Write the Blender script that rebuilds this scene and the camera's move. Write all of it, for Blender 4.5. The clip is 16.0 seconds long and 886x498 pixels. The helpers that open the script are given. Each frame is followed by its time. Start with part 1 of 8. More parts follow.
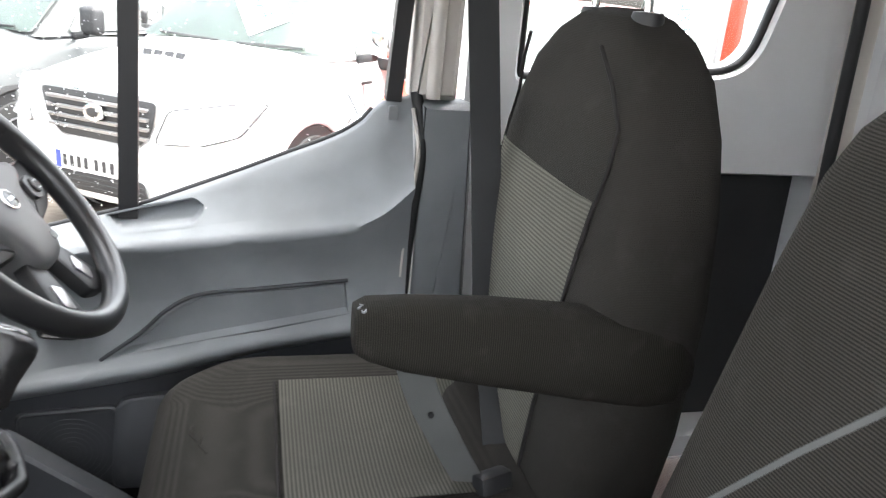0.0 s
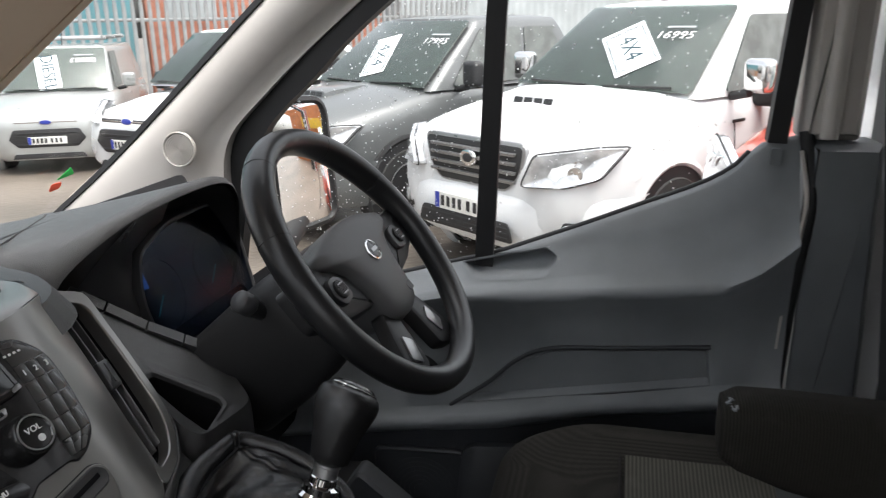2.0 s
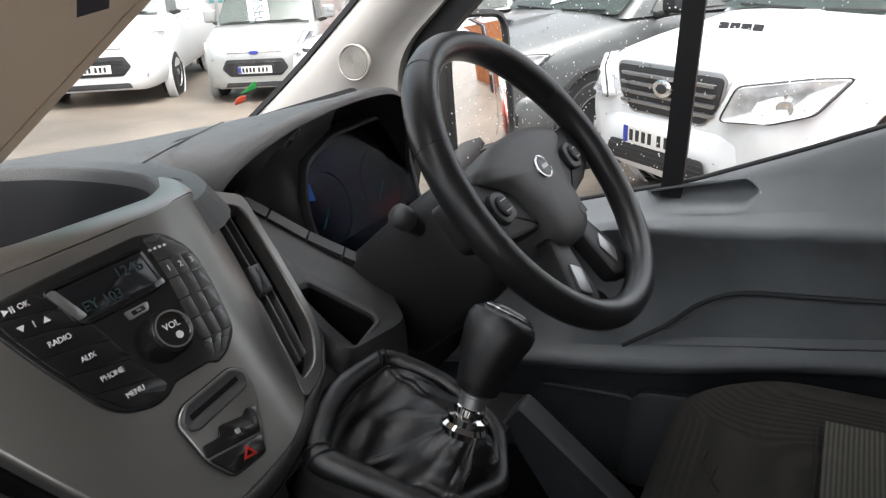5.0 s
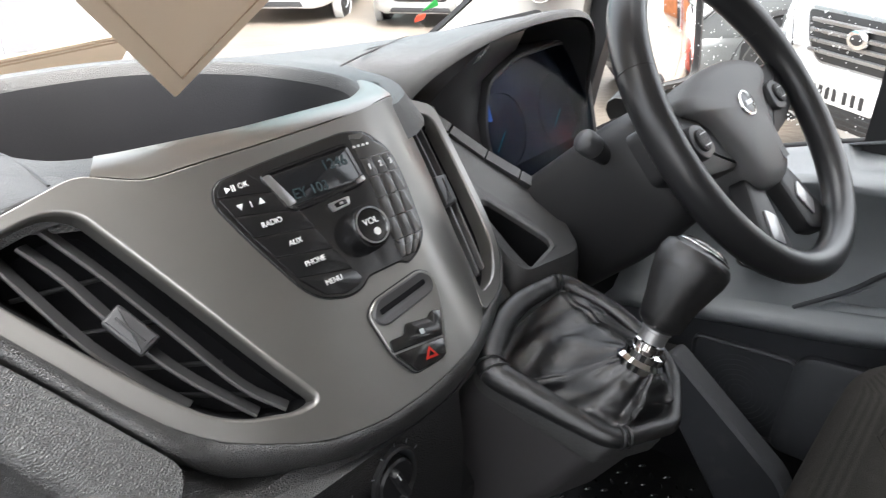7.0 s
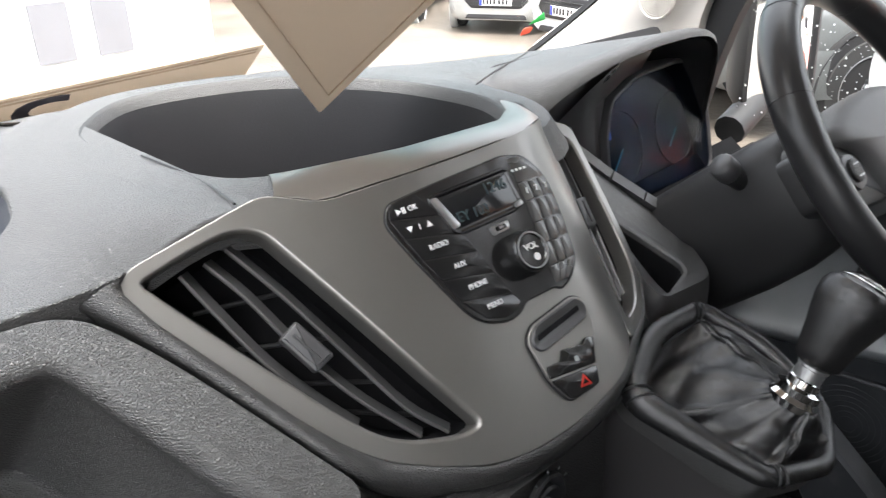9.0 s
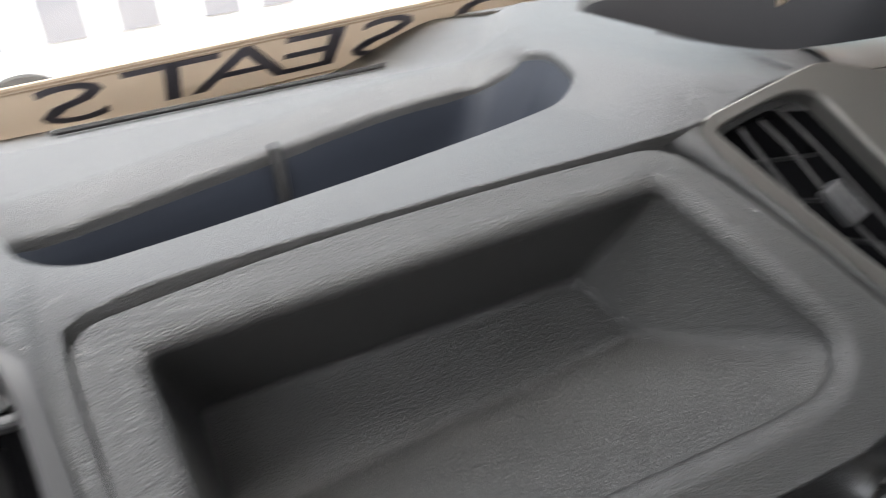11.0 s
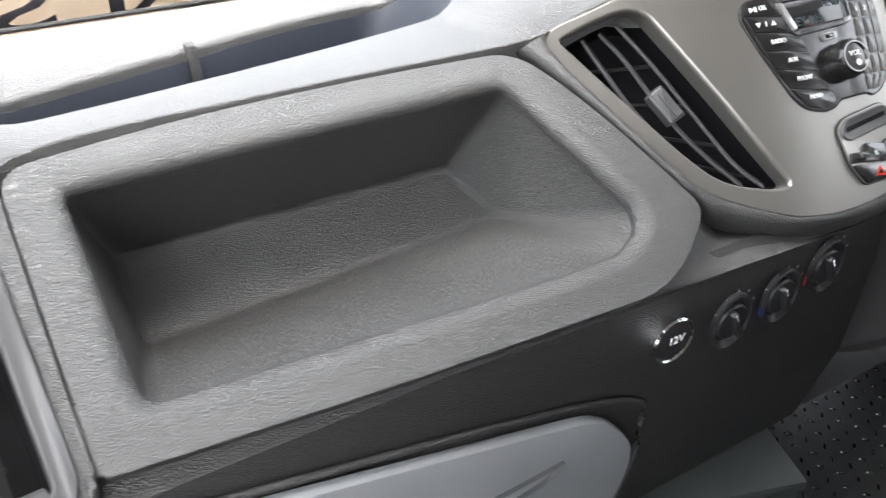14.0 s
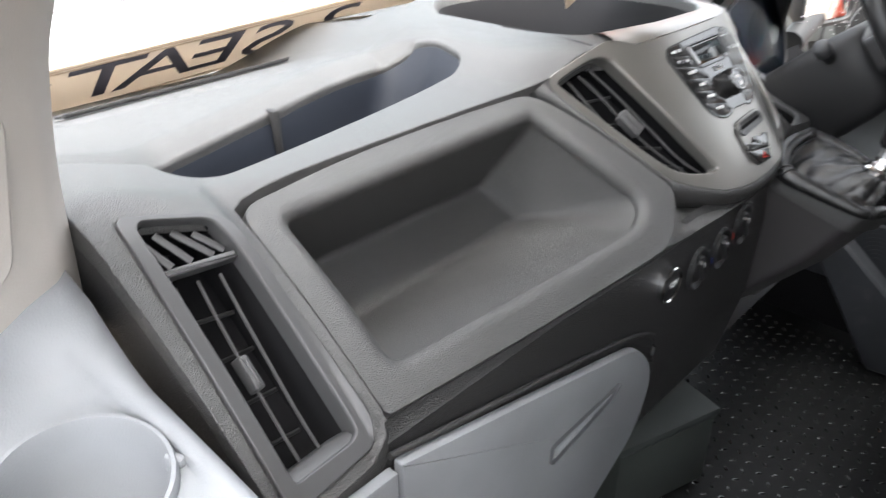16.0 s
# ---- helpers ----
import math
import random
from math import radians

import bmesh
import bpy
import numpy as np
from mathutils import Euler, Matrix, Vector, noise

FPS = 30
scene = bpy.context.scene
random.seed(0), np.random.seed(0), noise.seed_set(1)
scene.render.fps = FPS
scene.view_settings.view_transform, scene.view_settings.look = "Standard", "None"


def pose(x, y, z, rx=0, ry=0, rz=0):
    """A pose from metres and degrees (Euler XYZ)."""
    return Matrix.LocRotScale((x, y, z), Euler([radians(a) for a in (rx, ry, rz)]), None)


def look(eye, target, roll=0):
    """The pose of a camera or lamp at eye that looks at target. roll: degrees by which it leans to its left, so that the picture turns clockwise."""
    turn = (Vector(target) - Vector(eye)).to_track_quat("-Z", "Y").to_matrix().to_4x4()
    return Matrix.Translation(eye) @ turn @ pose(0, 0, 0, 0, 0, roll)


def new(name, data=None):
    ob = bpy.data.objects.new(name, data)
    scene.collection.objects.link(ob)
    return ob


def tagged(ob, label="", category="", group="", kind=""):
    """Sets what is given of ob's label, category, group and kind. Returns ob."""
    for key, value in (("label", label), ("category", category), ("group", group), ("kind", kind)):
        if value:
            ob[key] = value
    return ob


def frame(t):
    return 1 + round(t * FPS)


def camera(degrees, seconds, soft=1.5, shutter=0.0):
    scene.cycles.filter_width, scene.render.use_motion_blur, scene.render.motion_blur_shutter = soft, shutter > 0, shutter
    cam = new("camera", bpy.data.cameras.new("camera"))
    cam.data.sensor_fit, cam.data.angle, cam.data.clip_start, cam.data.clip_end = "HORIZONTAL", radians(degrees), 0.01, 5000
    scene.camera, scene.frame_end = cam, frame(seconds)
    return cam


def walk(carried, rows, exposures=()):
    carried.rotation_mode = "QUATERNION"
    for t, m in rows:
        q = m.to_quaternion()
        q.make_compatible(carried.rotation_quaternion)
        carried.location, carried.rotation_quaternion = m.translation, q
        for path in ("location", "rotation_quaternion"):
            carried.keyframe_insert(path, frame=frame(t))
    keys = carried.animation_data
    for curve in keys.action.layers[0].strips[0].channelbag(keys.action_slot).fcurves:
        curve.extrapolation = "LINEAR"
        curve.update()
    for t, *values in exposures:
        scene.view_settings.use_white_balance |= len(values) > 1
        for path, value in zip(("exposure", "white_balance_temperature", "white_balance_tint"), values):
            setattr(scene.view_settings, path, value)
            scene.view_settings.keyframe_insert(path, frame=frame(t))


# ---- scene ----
import collections

cam = camera(60.9, 16.0, soft=1.15, shutter=0.5)
PATH = [
    (0, (-0.529, 0.342, 1.789), (1.3, -0.14, 1.138), 5.0),
    (0.5, (-0.595, 0.339, 1.802), (1.268, -0.005, 1.16), 3.8),
    (1, (-0.563, 0.341, 1.806), (1.335, 0.274, 1.18), 1.6),
    (1.5, (-0.491, 0.323, 1.796), (1.398, 0.572, 1.189), -0.1),
    (2, (-0.414, 0.338, 1.78), (1.447, 0.779, 1.197), -0.9),
    (2.5, (-0.355, 0.337, 1.763), (1.48, 0.863, 1.167), -1.2),
    (3, (-0.323, 0.339, 1.752), (1.474, 0.992, 1.166), -1.7),
    (3.5, (-0.321, 0.353, 1.744), (1.423, 1.109, 1.123), -2.1),
    (6, (-0.354, 0.345, 1.72), (1.209, 1.312, 0.931), -1.6),
    (6.5, (-0.358, 0.367, 1.712), (1.126, 1.422, 0.884), -0.8),
    (7, (-0.36, 0.386, 1.715), (1.031, 1.532, 0.848), -1.0),
    (7.5, (-0.368, 0.386, 1.718), (0.979, 1.579, 0.846), -1.7),
    (8, (-0.383, 0.392, 1.725), (0.946, 1.619, 0.871), -1.8),
    (10.5, (-0.557, 0.511, 1.731), (0.509, 1.937, 0.82), -1.3),
    (11, (-0.646, 0.502, 1.713), (0.142, 2.066, 0.747), -3.8),
    (11.5, (-0.653, 0.397, 1.732), (-0.375, 2.051, 0.641), -9.3),
    (12, (-0.687, 0.389, 1.712), (-0.28, 2.003, 0.604), -6.2),
    (12.5, (-0.684, 0.377, 1.699), (-0.284, 1.97, 0.557), -5.0),
    (13, (-0.639, 0.372, 1.703), (-0.039, 1.915, 0.582), -3.3),
    (13.5, (-0.593, 0.356, 1.719), (0.168, 1.83, 0.601), -1.5),
    (14, (-0.634, 0.358, 1.72), (0.169, 1.829, 0.628), -1.4),
    (14.5, (-0.703, 0.365, 1.731), (0.052, 1.899, 0.693), -1.9),
    (15, (-0.799, 0.365, 1.757), (0.034, 1.88, 0.752), -1.1),
    (15.5, (-0.905, 0.383, 1.75), (0.176, 1.729, 0.74), -1.0),
    (16, (-0.955, 0.364, 1.774), (0.308, 1.576, 0.806), -0.7),
]
walk(cam, [(r[0], look(r[1], r[2], r[3])) for r in PATH],
     exposures=[(0.0, 3.75), (0.2, 3.4), (0.5, 2.75), (1.0, 2.05), (1.6, 1.65), (3.5, 1.65), (6.0, 2.5), (7.0, 3.1), (8.2, 3.15), (10.3, 2.35), (11.0, 2.65), (12.5, 3.4), (13.5, 3.65), (14.5, 3.4), (15.0, 2.6), (15.5, 2.85), (16.0, 3.2)])

# ---- world, sun ----
world = bpy.data.worlds.new("overcast_sky")
scene.world = world
world.use_nodes = True
wn, wl = world.node_tree.nodes, world.node_tree.links
sky = wn.new("ShaderNodeTexSky")
sky.sky_type = "NISHITA"
sky.sun_disc = False
sky.sun_elevation, sky.sun_rotation = radians(70), radians(195)
sky.air_density, sky.dust_density, sky.ozone_density = 1.0, 6.0, 1.0
hsv = wn.new("ShaderNodeHueSaturation")
hsv.inputs["Saturation"].default_value = 0.27
wl.new(sky.outputs[0], hsv.inputs["Color"])
wl.new(hsv.outputs[0], wn["Background"].inputs["Color"])
wn["Background"].inputs["Strength"].default_value = 0.15
sun = new("sun", bpy.data.lights.new("sun", "SUN"))
sun.data.energy, sun.data.angle, sun.data.color = 0.5, radians(70), (1.0, 0.985, 0.965)
sun.matrix_world = look((0, 0, 0), (0.16, 0.10, -0.98))


# ---- materials ----
def material(name, color, rough=0.6, metal=0.0, grain=0.0, scale=400.0, kind="NOISE", vary=0.15, vscale=6.0,
             coat=0.0, spec=0.5, distance=0.002, stripes=None, color2=None, soil=0.0):
    m = bpy.data.materials.new(name)
    m.use_nodes = True
    n, l = m.node_tree.nodes, m.node_tree.links
    b = n["Principled BSDF"]
    b.inputs["Roughness"].default_value, b.inputs["Metallic"].default_value = rough, metal
    b.inputs["Coat Weight"].default_value, b.inputs["Specular IOR Level"].default_value = coat, spec
    tc = n.new("ShaderNodeTexCoord")
    no = n.new("ShaderNodeTexNoise")
    no.inputs["Scale"].default_value, no.inputs["Detail"].default_value = vscale, 6.0
    l.new(tc.outputs["Object"], no.inputs["Vector"])
    ramp = n.new("ShaderNodeValToRGB")
    c = Vector(color)
    lo, hi = c * (1 - vary), c * (1 + vary)
    if color2:
        hi = Vector(color2)
    ramp.color_ramp.elements[0].color, ramp.color_ramp.elements[1].color = (*lo, 1), (*hi, 1)
    ramp.color_ramp.elements[0].position, ramp.color_ramp.elements[1].position = 0.3, 0.7
    l.new(no.outputs["Fac"], ramp.inputs["Fac"])
    out = ramp.outputs["Color"]
    if stripes:
        axis, freq, dark = stripes
        w = n.new("ShaderNodeTexWave")
        w.bands_direction = axis
        w.inputs["Scale"].default_value, w.inputs["Distortion"].default_value = freq, 0.3
        w.inputs["Detail"].default_value = 0.5
        l.new(tc.outputs["Object"], w.inputs["Vector"])
        mx = n.new("ShaderNodeMix")
        mx.data_type = "RGBA"
        l.new(w.outputs["Fac"], mx.inputs["Factor"])
        l.new(out, mx.inputs[6])
        mx.inputs[7].default_value = (*(c * dark), 1)
        out = mx.outputs[2]
    if soil:
        n2 = n.new("ShaderNodeTexNoise")
        n2.inputs["Scale"].default_value, n2.inputs["Detail"].default_value = 25, 8
        l.new(tc.outputs["Object"], n2.inputs["Vector"])
        r2 = n.new("ShaderNodeMapRange")
        r2.inputs["From Min"].default_value, r2.inputs["From Max"].default_value = 0.58, 0.8
        l.new(n2.outputs["Fac"], r2.inputs["Value"])
        ml = n.new("ShaderNodeMath")
        ml.operation = "MULTIPLY"
        ml.inputs[1].default_value = soil
        l.new(r2.outputs[0], ml.inputs[0])
        mx = n.new("ShaderNodeMix")
        mx.data_type = "RGBA"
        l.new(ml.outputs[0], mx.inputs["Factor"])
        l.new(out, mx.inputs[6])
        mx.inputs[7].default_value = (0.33, 0.31, 0.28, 1)
        out = mx.outputs[2]
    l.new(out, b.inputs["Base Color"])
    rr = n.new("ShaderNodeMapRange")
    rr.inputs["To Min"].default_value, rr.inputs["To Max"].default_value = max(rough - 0.07, 0.02), min(rough + 0.07, 1)
    l.new(no.outputs["Fac"], rr.inputs["Value"])
    l.new(rr.outputs[0], b.inputs["Roughness"])
    if grain:
        if kind == "VORONOI":
            g = n.new("ShaderNodeTexVoronoi")
            g.feature = "DISTANCE_TO_EDGE"
            sock = g.outputs["Distance"]
        elif kind == "WAVE":
            g = n.new("ShaderNodeTexWave")
            sock = g.outputs["Fac"]
        else:
            g = n.new("ShaderNodeTexNoise")
            g.inputs["Detail"].default_value = 3
            sock = g.outputs["Fac"]
        g.inputs["Scale"].default_value = scale
        l.new(tc.outputs["Object"], g.inputs["Vector"])
        bp = n.new("ShaderNodeBump")
        bp.inputs["Strength"].default_value, bp.inputs["Distance"].default_value = grain, distance
        l.new(sock, bp.inputs["Height"])
        l.new(bp.outputs[0], b.inputs["Normal"])
    return m


def clear_glass(name, tint, gloss=1.0):
    m = bpy.data.materials.new(name)
    m.use_nodes = True
    n, l = m.node_tree.nodes, m.node_tree.links
    n.remove(n["Principled BSDF"])
    tr, gl, mx, fr = (n.new("ShaderNodeBsdfTransparent"), n.new("ShaderNodeBsdfGlossy"), n.new("ShaderNodeMixShader"),
                      n.new("ShaderNodeLayerWeight"))
    tr.inputs["Color"].default_value = (*tint, 1)
    gl.inputs["Roughness"].default_value = 0.02
    pw = n.new("ShaderNodeMath")
    pw.operation, pw.inputs[1].default_value = "POWER", 5.0
    ad = n.new("ShaderNodeMath")
    ad.operation, ad.inputs[1].default_value, ad.inputs[2].default_value = "MULTIPLY_ADD", 0.9, 0.045
    ml = n.new("ShaderNodeMath")
    ml.operation = "MULTIPLY"
    ml.inputs[1].default_value = gloss
    l.new(fr.outputs["Facing"], pw.inputs[0])
    l.new(pw.outputs[0], ad.inputs[0])
    l.new(ad.outputs[0], ml.inputs[0])
    l.new(ml.outputs[0], mx.inputs[0])
    l.new(tr.outputs[0], mx.inputs[1])
    l.new(gl.outputs[0], mx.inputs[2])
    l.new(mx.outputs[0], n["Material Output"].inputs["Surface"])
    return m


def glowing(name, color, strength):
    m = bpy.data.materials.new(name)
    m.use_nodes = True
    b = m.node_tree.nodes["Principled BSDF"]
    b.inputs["Base Color"].default_value = (*color, 1)
    b.inputs["Emission Color"].default_value, b.inputs["Emission Strength"].default_value = (*color, 1), strength
    return m


DASH = material("dash_plastic", (0.031, 0.0305, 0.0300), 0.44, grain=0.75, scale=560, kind="VORONOI", soil=0.03, distance=0.0016, spec=0.95)
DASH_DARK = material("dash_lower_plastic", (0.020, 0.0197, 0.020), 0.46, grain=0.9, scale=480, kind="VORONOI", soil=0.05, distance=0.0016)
BLACK = material("black_plastic", (0.019, 0.019, 0.020), 0.45, vary=0.1, soil=0.02, spec=0.4)
GLOSS_BLACK = material("gloss_black", (0.008, 0.008, 0.009), 0.16, vary=0.05)
GREY = material("grey_trim_plastic", (0.25, 0.26, 0.275), 0.5, grain=0.4, scale=600, soil=0.08, distance=0.0008)
DOOR = material("door_trim_plastic", (0.200, 0.212, 0.222), 0.46, grain=0.5, scale=600, kind="VORONOI", soil=0.08, distance=0.0012)
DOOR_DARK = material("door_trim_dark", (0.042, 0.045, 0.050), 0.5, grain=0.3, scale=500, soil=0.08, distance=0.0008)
SATIN = material("satin_console", (0.262, 0.254, 0.242), 0.34, metal=0.8, vary=0.07, soil=0.04)
SILVER = material("silver_trim", (0.34, 0.34, 0.34), 0.3, metal=0.75, vary=0.06)
CHROME = material("chrome", (0.75, 0.75, 0.75), 0.08, metal=1.0, vary=0.03)
LEATHER = material("black_leather", (0.014, 0.014, 0.0145), 0.22, spec=0.8, grain=0.40, scale=700, kind="VORONOI", distance=0.0012)
WHEEL = material("wheel_leather", (0.022, 0.022, 0.023), 0.32, grain=0.15, scale=700, kind="VORONOI", distance=0.0006)
FABRIC = material("charcoal_fabric", (0.034, 0.0315, 0.028), 0.92, grain=0.8, scale=700, spec=0.15, soil=0.03, stripes=("Z", 160, 0.7))
RIBBED = material("ribbed_seat_fabric", (0.050, 0.046, 0.040), 0.92, grain=0.8, scale=700, spec=0.15, soil=0.03, stripes=("Z", 110, 0.35))
ARM = material("armrest_fabric", (0.030, 0.0275, 0.023), 0.92, grain=0.8, scale=700, spec=0.15, soil=0.05, stripes=("Y", 120, 0.45))
# matte black that holds the shade of cavities and sheltered panels in its colour
SHADE_BLACK = material("matte_shade_black", (0.012, 0.012, 0.013), 0.9, spec=0.05, vary=0.1)
FABRIC_DARK = material("side_fabric", (0.024, 0.022, 0.022), 0.92, grain=0.5, scale=900, spec=0.15, soil=0.03)
INSERT = material("ribbed_insert_fabric", (0.145, 0.140, 0.118), 0.9, grain=0.6, scale=800, spec=0.15, soil=0.05, stripes=("Z", 55, 0.5))
# the insert fabric again, darkened for the dimmer light on the cushion
CUSHION = material("insert_fabric_shaded", (0.095, 0.092, 0.078), 0.9, grain=0.6, scale=800, spec=0.15, soil=0.05, stripes=("Y", 55, 0.5))
WEBBING = material("belt_webbing", (0.035, 0.036, 0.037), 0.75, grain=0.4, scale=1200, spec=0.3)
WEB_GREY = material("grey_webbing", (0.11, 0.113, 0.11), 0.75, grain=0.4, scale=1200, spec=0.3)
PILLAR = material("pillar_trim", (0.52, 0.49, 0.455), 0.7, grain=0.12, scale=700, vary=0.06, soil=0.05)
# roof tone picked for the light it bounces into the cab
LINING = material("roof_lining", (0.50, 0.485, 0.465), 0.9, grain=0.2, scale=800, vary=0.06)
VAN_WHITE = material("white_van_paint", (0.72, 0.73, 0.74), 0.3, vary=0.04, coat=0.6)
RUBBER = material("black_rubber", (0.0075, 0.0082, 0.0085), 0.50, grain=0.25, scale=300, soil=0.015, spec=0.25)
# mat rubber made lighter and glossier for the glints on the studs
STUD = material("glint_stud_rubber", (0.012, 0.0125, 0.0125), 0.25, vary=0.3, vscale=40, spec=0.6)
SEAL = material("door_seal_rubber", (0.012, 0.012, 0.013), 0.6, vary=0.1)
PAPER = material("sign_paper", (0.60, 0.515, 0.415), 0.8, vary=0.07, vscale=3)
pn, pk_ = PAPER.node_tree.nodes, PAPER.node_tree.links
thin, blend = pn.new("ShaderNodeBsdfTranslucent"), pn.new("ShaderNodeMixShader")  # daylight glows through the paper
thin.inputs["Color"].default_value, blend.inputs[0].default_value = (0.58, 0.52, 0.45, 1), 0.38
pk_.new(pn["Principled BSDF"].outputs[0], blend.inputs[1])
pk_.new(thin.outputs[0], blend.inputs[2])
pk_.new(blend.outputs[0], pn["Material Output"].inputs["Surface"])
PAPER_EDGE = material("sign_border", (0.48, 0.39, 0.29), 0.8, vary=0.1)
INK = material("sign_ink", (0.10, 0.095, 0.115), 0.7, vary=0.1)
WHITE_CARD = material("white_card", (0.75, 0.80, 0.80), 0.7, vary=0.05)
TEAL_INK = material("teal_ink", (0.018, 0.05, 0.065), 0.7, vary=0.1)
MARK = material("white_marking", (0.75, 0.75, 0.75), 0.6, vary=0.03)
RED = material("red_plastic", (0.55, 0.03, 0.02), 0.4, vary=0.1)
GREEN = material("green_sticker", (0.03, 0.42, 0.08), 0.6, vary=0.1)
RED_STICK = material("red_sticker", (0.75, 0.10, 0.05), 0.6, vary=0.1)
BLUE = material("blue_mark", (0.03, 0.05, 0.35), 0.5, vary=0.1)
WET = material("wet_yard_ground", (0.12, 0.10, 0.082), 0.45, grain=0.5, scale=14, vary=0.3, vscale=0.8, distance=0.02, color2=(0.20, 0.168, 0.138))
WHITE_PAINT = material("white_car_paint", (0.66, 0.67, 0.675), 0.45, vary=0.02, coat=0.0, spec=0.2)
GREY_PAINT = material("grey_car_paint", (0.120, 0.126, 0.126), 0.36, metal=0.3, vary=0.05, coat=0.5)
SILVER_PAINT = material("silver_car_paint", (0.40, 0.41, 0.40), 0.3, metal=0.3, vary=0.04, coat=1.0)
RED_PAINT = material("red_car_paint", (0.40, 0.045, 0.02), 0.3, vary=0.04, coat=1.0)
ORANGE = material("orange_cladding", (0.45, 0.16, 0.06), 0.7, vary=0.3, vscale=2)
YELLOW = material("yellow_sign", (0.72, 0.45, 0.04), 0.6, vary=0.1)
TYRE = material("tyre_rubber", (0.022, 0.022, 0.022), 0.8, grain=0.3, scale=80)
ALLOY = material("alloy_wheel", (0.42, 0.42, 0.43), 0.3, metal=0.8, vary=0.08)
CAR_DARK = material("car_black_trim", (0.02, 0.02, 0.021), 0.55, vary=0.15)
# grey-green that mixes the dim cabin with the sky reflected in the glass
CABIN_TONE = material("cabin_shade_and_sky", (0.13, 0.14, 0.135), 0.8, vary=0.3)
PLATE = material("plate_white", (0.72, 0.72, 0.68), 0.4, vary=0.03)
LAMP_CLEAR = material("headlamp_lens", (0.55, 0.56, 0.57), 0.12, metal=0.4, vary=0.4, vscale=11, coat=1.0)
GALV = material("galvanised_steel", (0.30, 0.31, 0.31), 0.5, metal=0.4, vary=0.25, vscale=3, soil=0.2)
TEAL = material("teal_cladding", (0.10, 0.24, 0.27), 0.6, vary=0.2, vscale=1.5, soil=0.15)
BRICK = material("red_brick", (0.36, 0.15, 0.10), 0.85, grain=0.4, scale=60, vary=0.3, vscale=8)
RUST = material("rusty_panel", (0.34, 0.19, 0.12), 0.8, vary=0.35, vscale=2.5)
PALE_WALL = material("pale_cladding", (0.40, 0.43, 0.44), 0.7, vary=0.15, vscale=1.2)
GLASS = clear_glass("window_glass", (0.96, 0.97, 0.96), 0.5)
CAR_GLASS = clear_glass("car_window_glass", (0.66, 0.72, 0.69), 1.6)
LENS = clear_glass("instrument_lens", (0.55, 0.60, 0.70), 0.18)
MIRROR = material("mirror_glass", (0.92, 0.92, 0.92), 0.015, metal=1.0, vary=0.0)
LCD = glowing("lcd_segments", (0.02, 0.04, 0.045), 0.003)
LCD_TEAL = glowing("needle_teal", (0.02, 0.22, 0.20), 0.05)
SHINE = material("hood_inner_plastic", (0.016, 0.016, 0.017), 0.30, vary=0.1, spec=0.6)
LCD_BLUE = glowing("cluster_blue", (0.10, 0.22, 0.55), 0.10)
DROP = material("rain_drop", (0.85, 0.87, 0.88), 0.15, vary=0.03)


# ---- mesh helpers ----
def mesh_ob(name, verts, faces, mat, parent=None, label="", smooth=True, sharp=40):
    me = bpy.data.meshes.new(name)
    me.from_pydata([tuple(v) for v in verts], [], faces)
    me.validate()
    bm = bmesh.new()
    bm.from_mesh(me)
    bmesh.ops.recalc_face_normals(bm, faces=bm.faces)
    if smooth:
        for f in bm.faces:
            f.smooth = True
        for e in bm.edges:
            if len(e.link_faces) == 2 and e.calc_face_angle(0) > radians(sharp):
                e.smooth = False
    bm.to_mesh(me)
    bm.free()
    me.materials.append(mat)
    ob = new(name, me)
    if parent is not None:
        ob.parent = parent
    if label:
        ob["label"] = label
    return ob


def part(name, bm, mat, parent, label="", sharp=40):
    me = bpy.data.meshes.new(name)
    bmesh.ops.recalc_face_normals(bm, faces=bm.faces)
    for f in bm.faces:
        f.smooth = True
    for e in bm.edges:
        if len(e.link_faces) == 2 and e.calc_face_angle(0) > radians(sharp):
            e.smooth = False
    bm.to_mesh(me)
    bm.free()
    me.materials.append(mat)
    ob = new(name, me)
    if parent is not None:
        ob.parent = parent
    if label:
        ob["label"] = label
    return ob


def thing(name, label, category, group="", kind=""):
    return tagged(new(name), label, category, group, kind)


def rpoly(corners, radii, k=5):
    """A rounded polygon: each corner gives k + 1 points."""
    n, out = len(corners), []
    if not isinstance(radii, (list, tuple)):
        radii = [radii] * n
    for i in range(n):
        p = Vector(corners[i])
        a, b = Vector(corners[i - 1]) - p, Vector(corners[(i + 1) % n]) - p
        la, lb = a.length, b.length
        r = min(radii[i], 0.49 * la, 0.49 * lb)
        s, e = p + a / la * r, p + b / lb * r
        for j in range(k + 1):
            t = j / k
            out.append((1 - t) ** 2 * s + 2 * t * (1 - t) * p + t * t * e)
    return out


def rings(name, loops, mat, parent=None, label="", cap0=False, cap1=True, closed=True, sharp=40):
    """A skin over loops with one number of points each."""
    n, verts, faces = len(loops[0]), [], []
    for lp in loops:
        verts += [Vector(p) for p in lp]
    for i in range(len(loops) - 1):
        for j in range(n if closed else n - 1):
            a, b = i * n + j, i * n + (j + 1) % n
            faces.append((a, b, b + n, a + n))
    if cap0:
        faces.append(tuple(range(n))[::-1])
    if cap1:
        o = (len(loops) - 1) * n
        faces.append(tuple(range(o, o + n)))
    return mesh_ob(name, verts, faces, mat, parent, label, sharp=sharp)


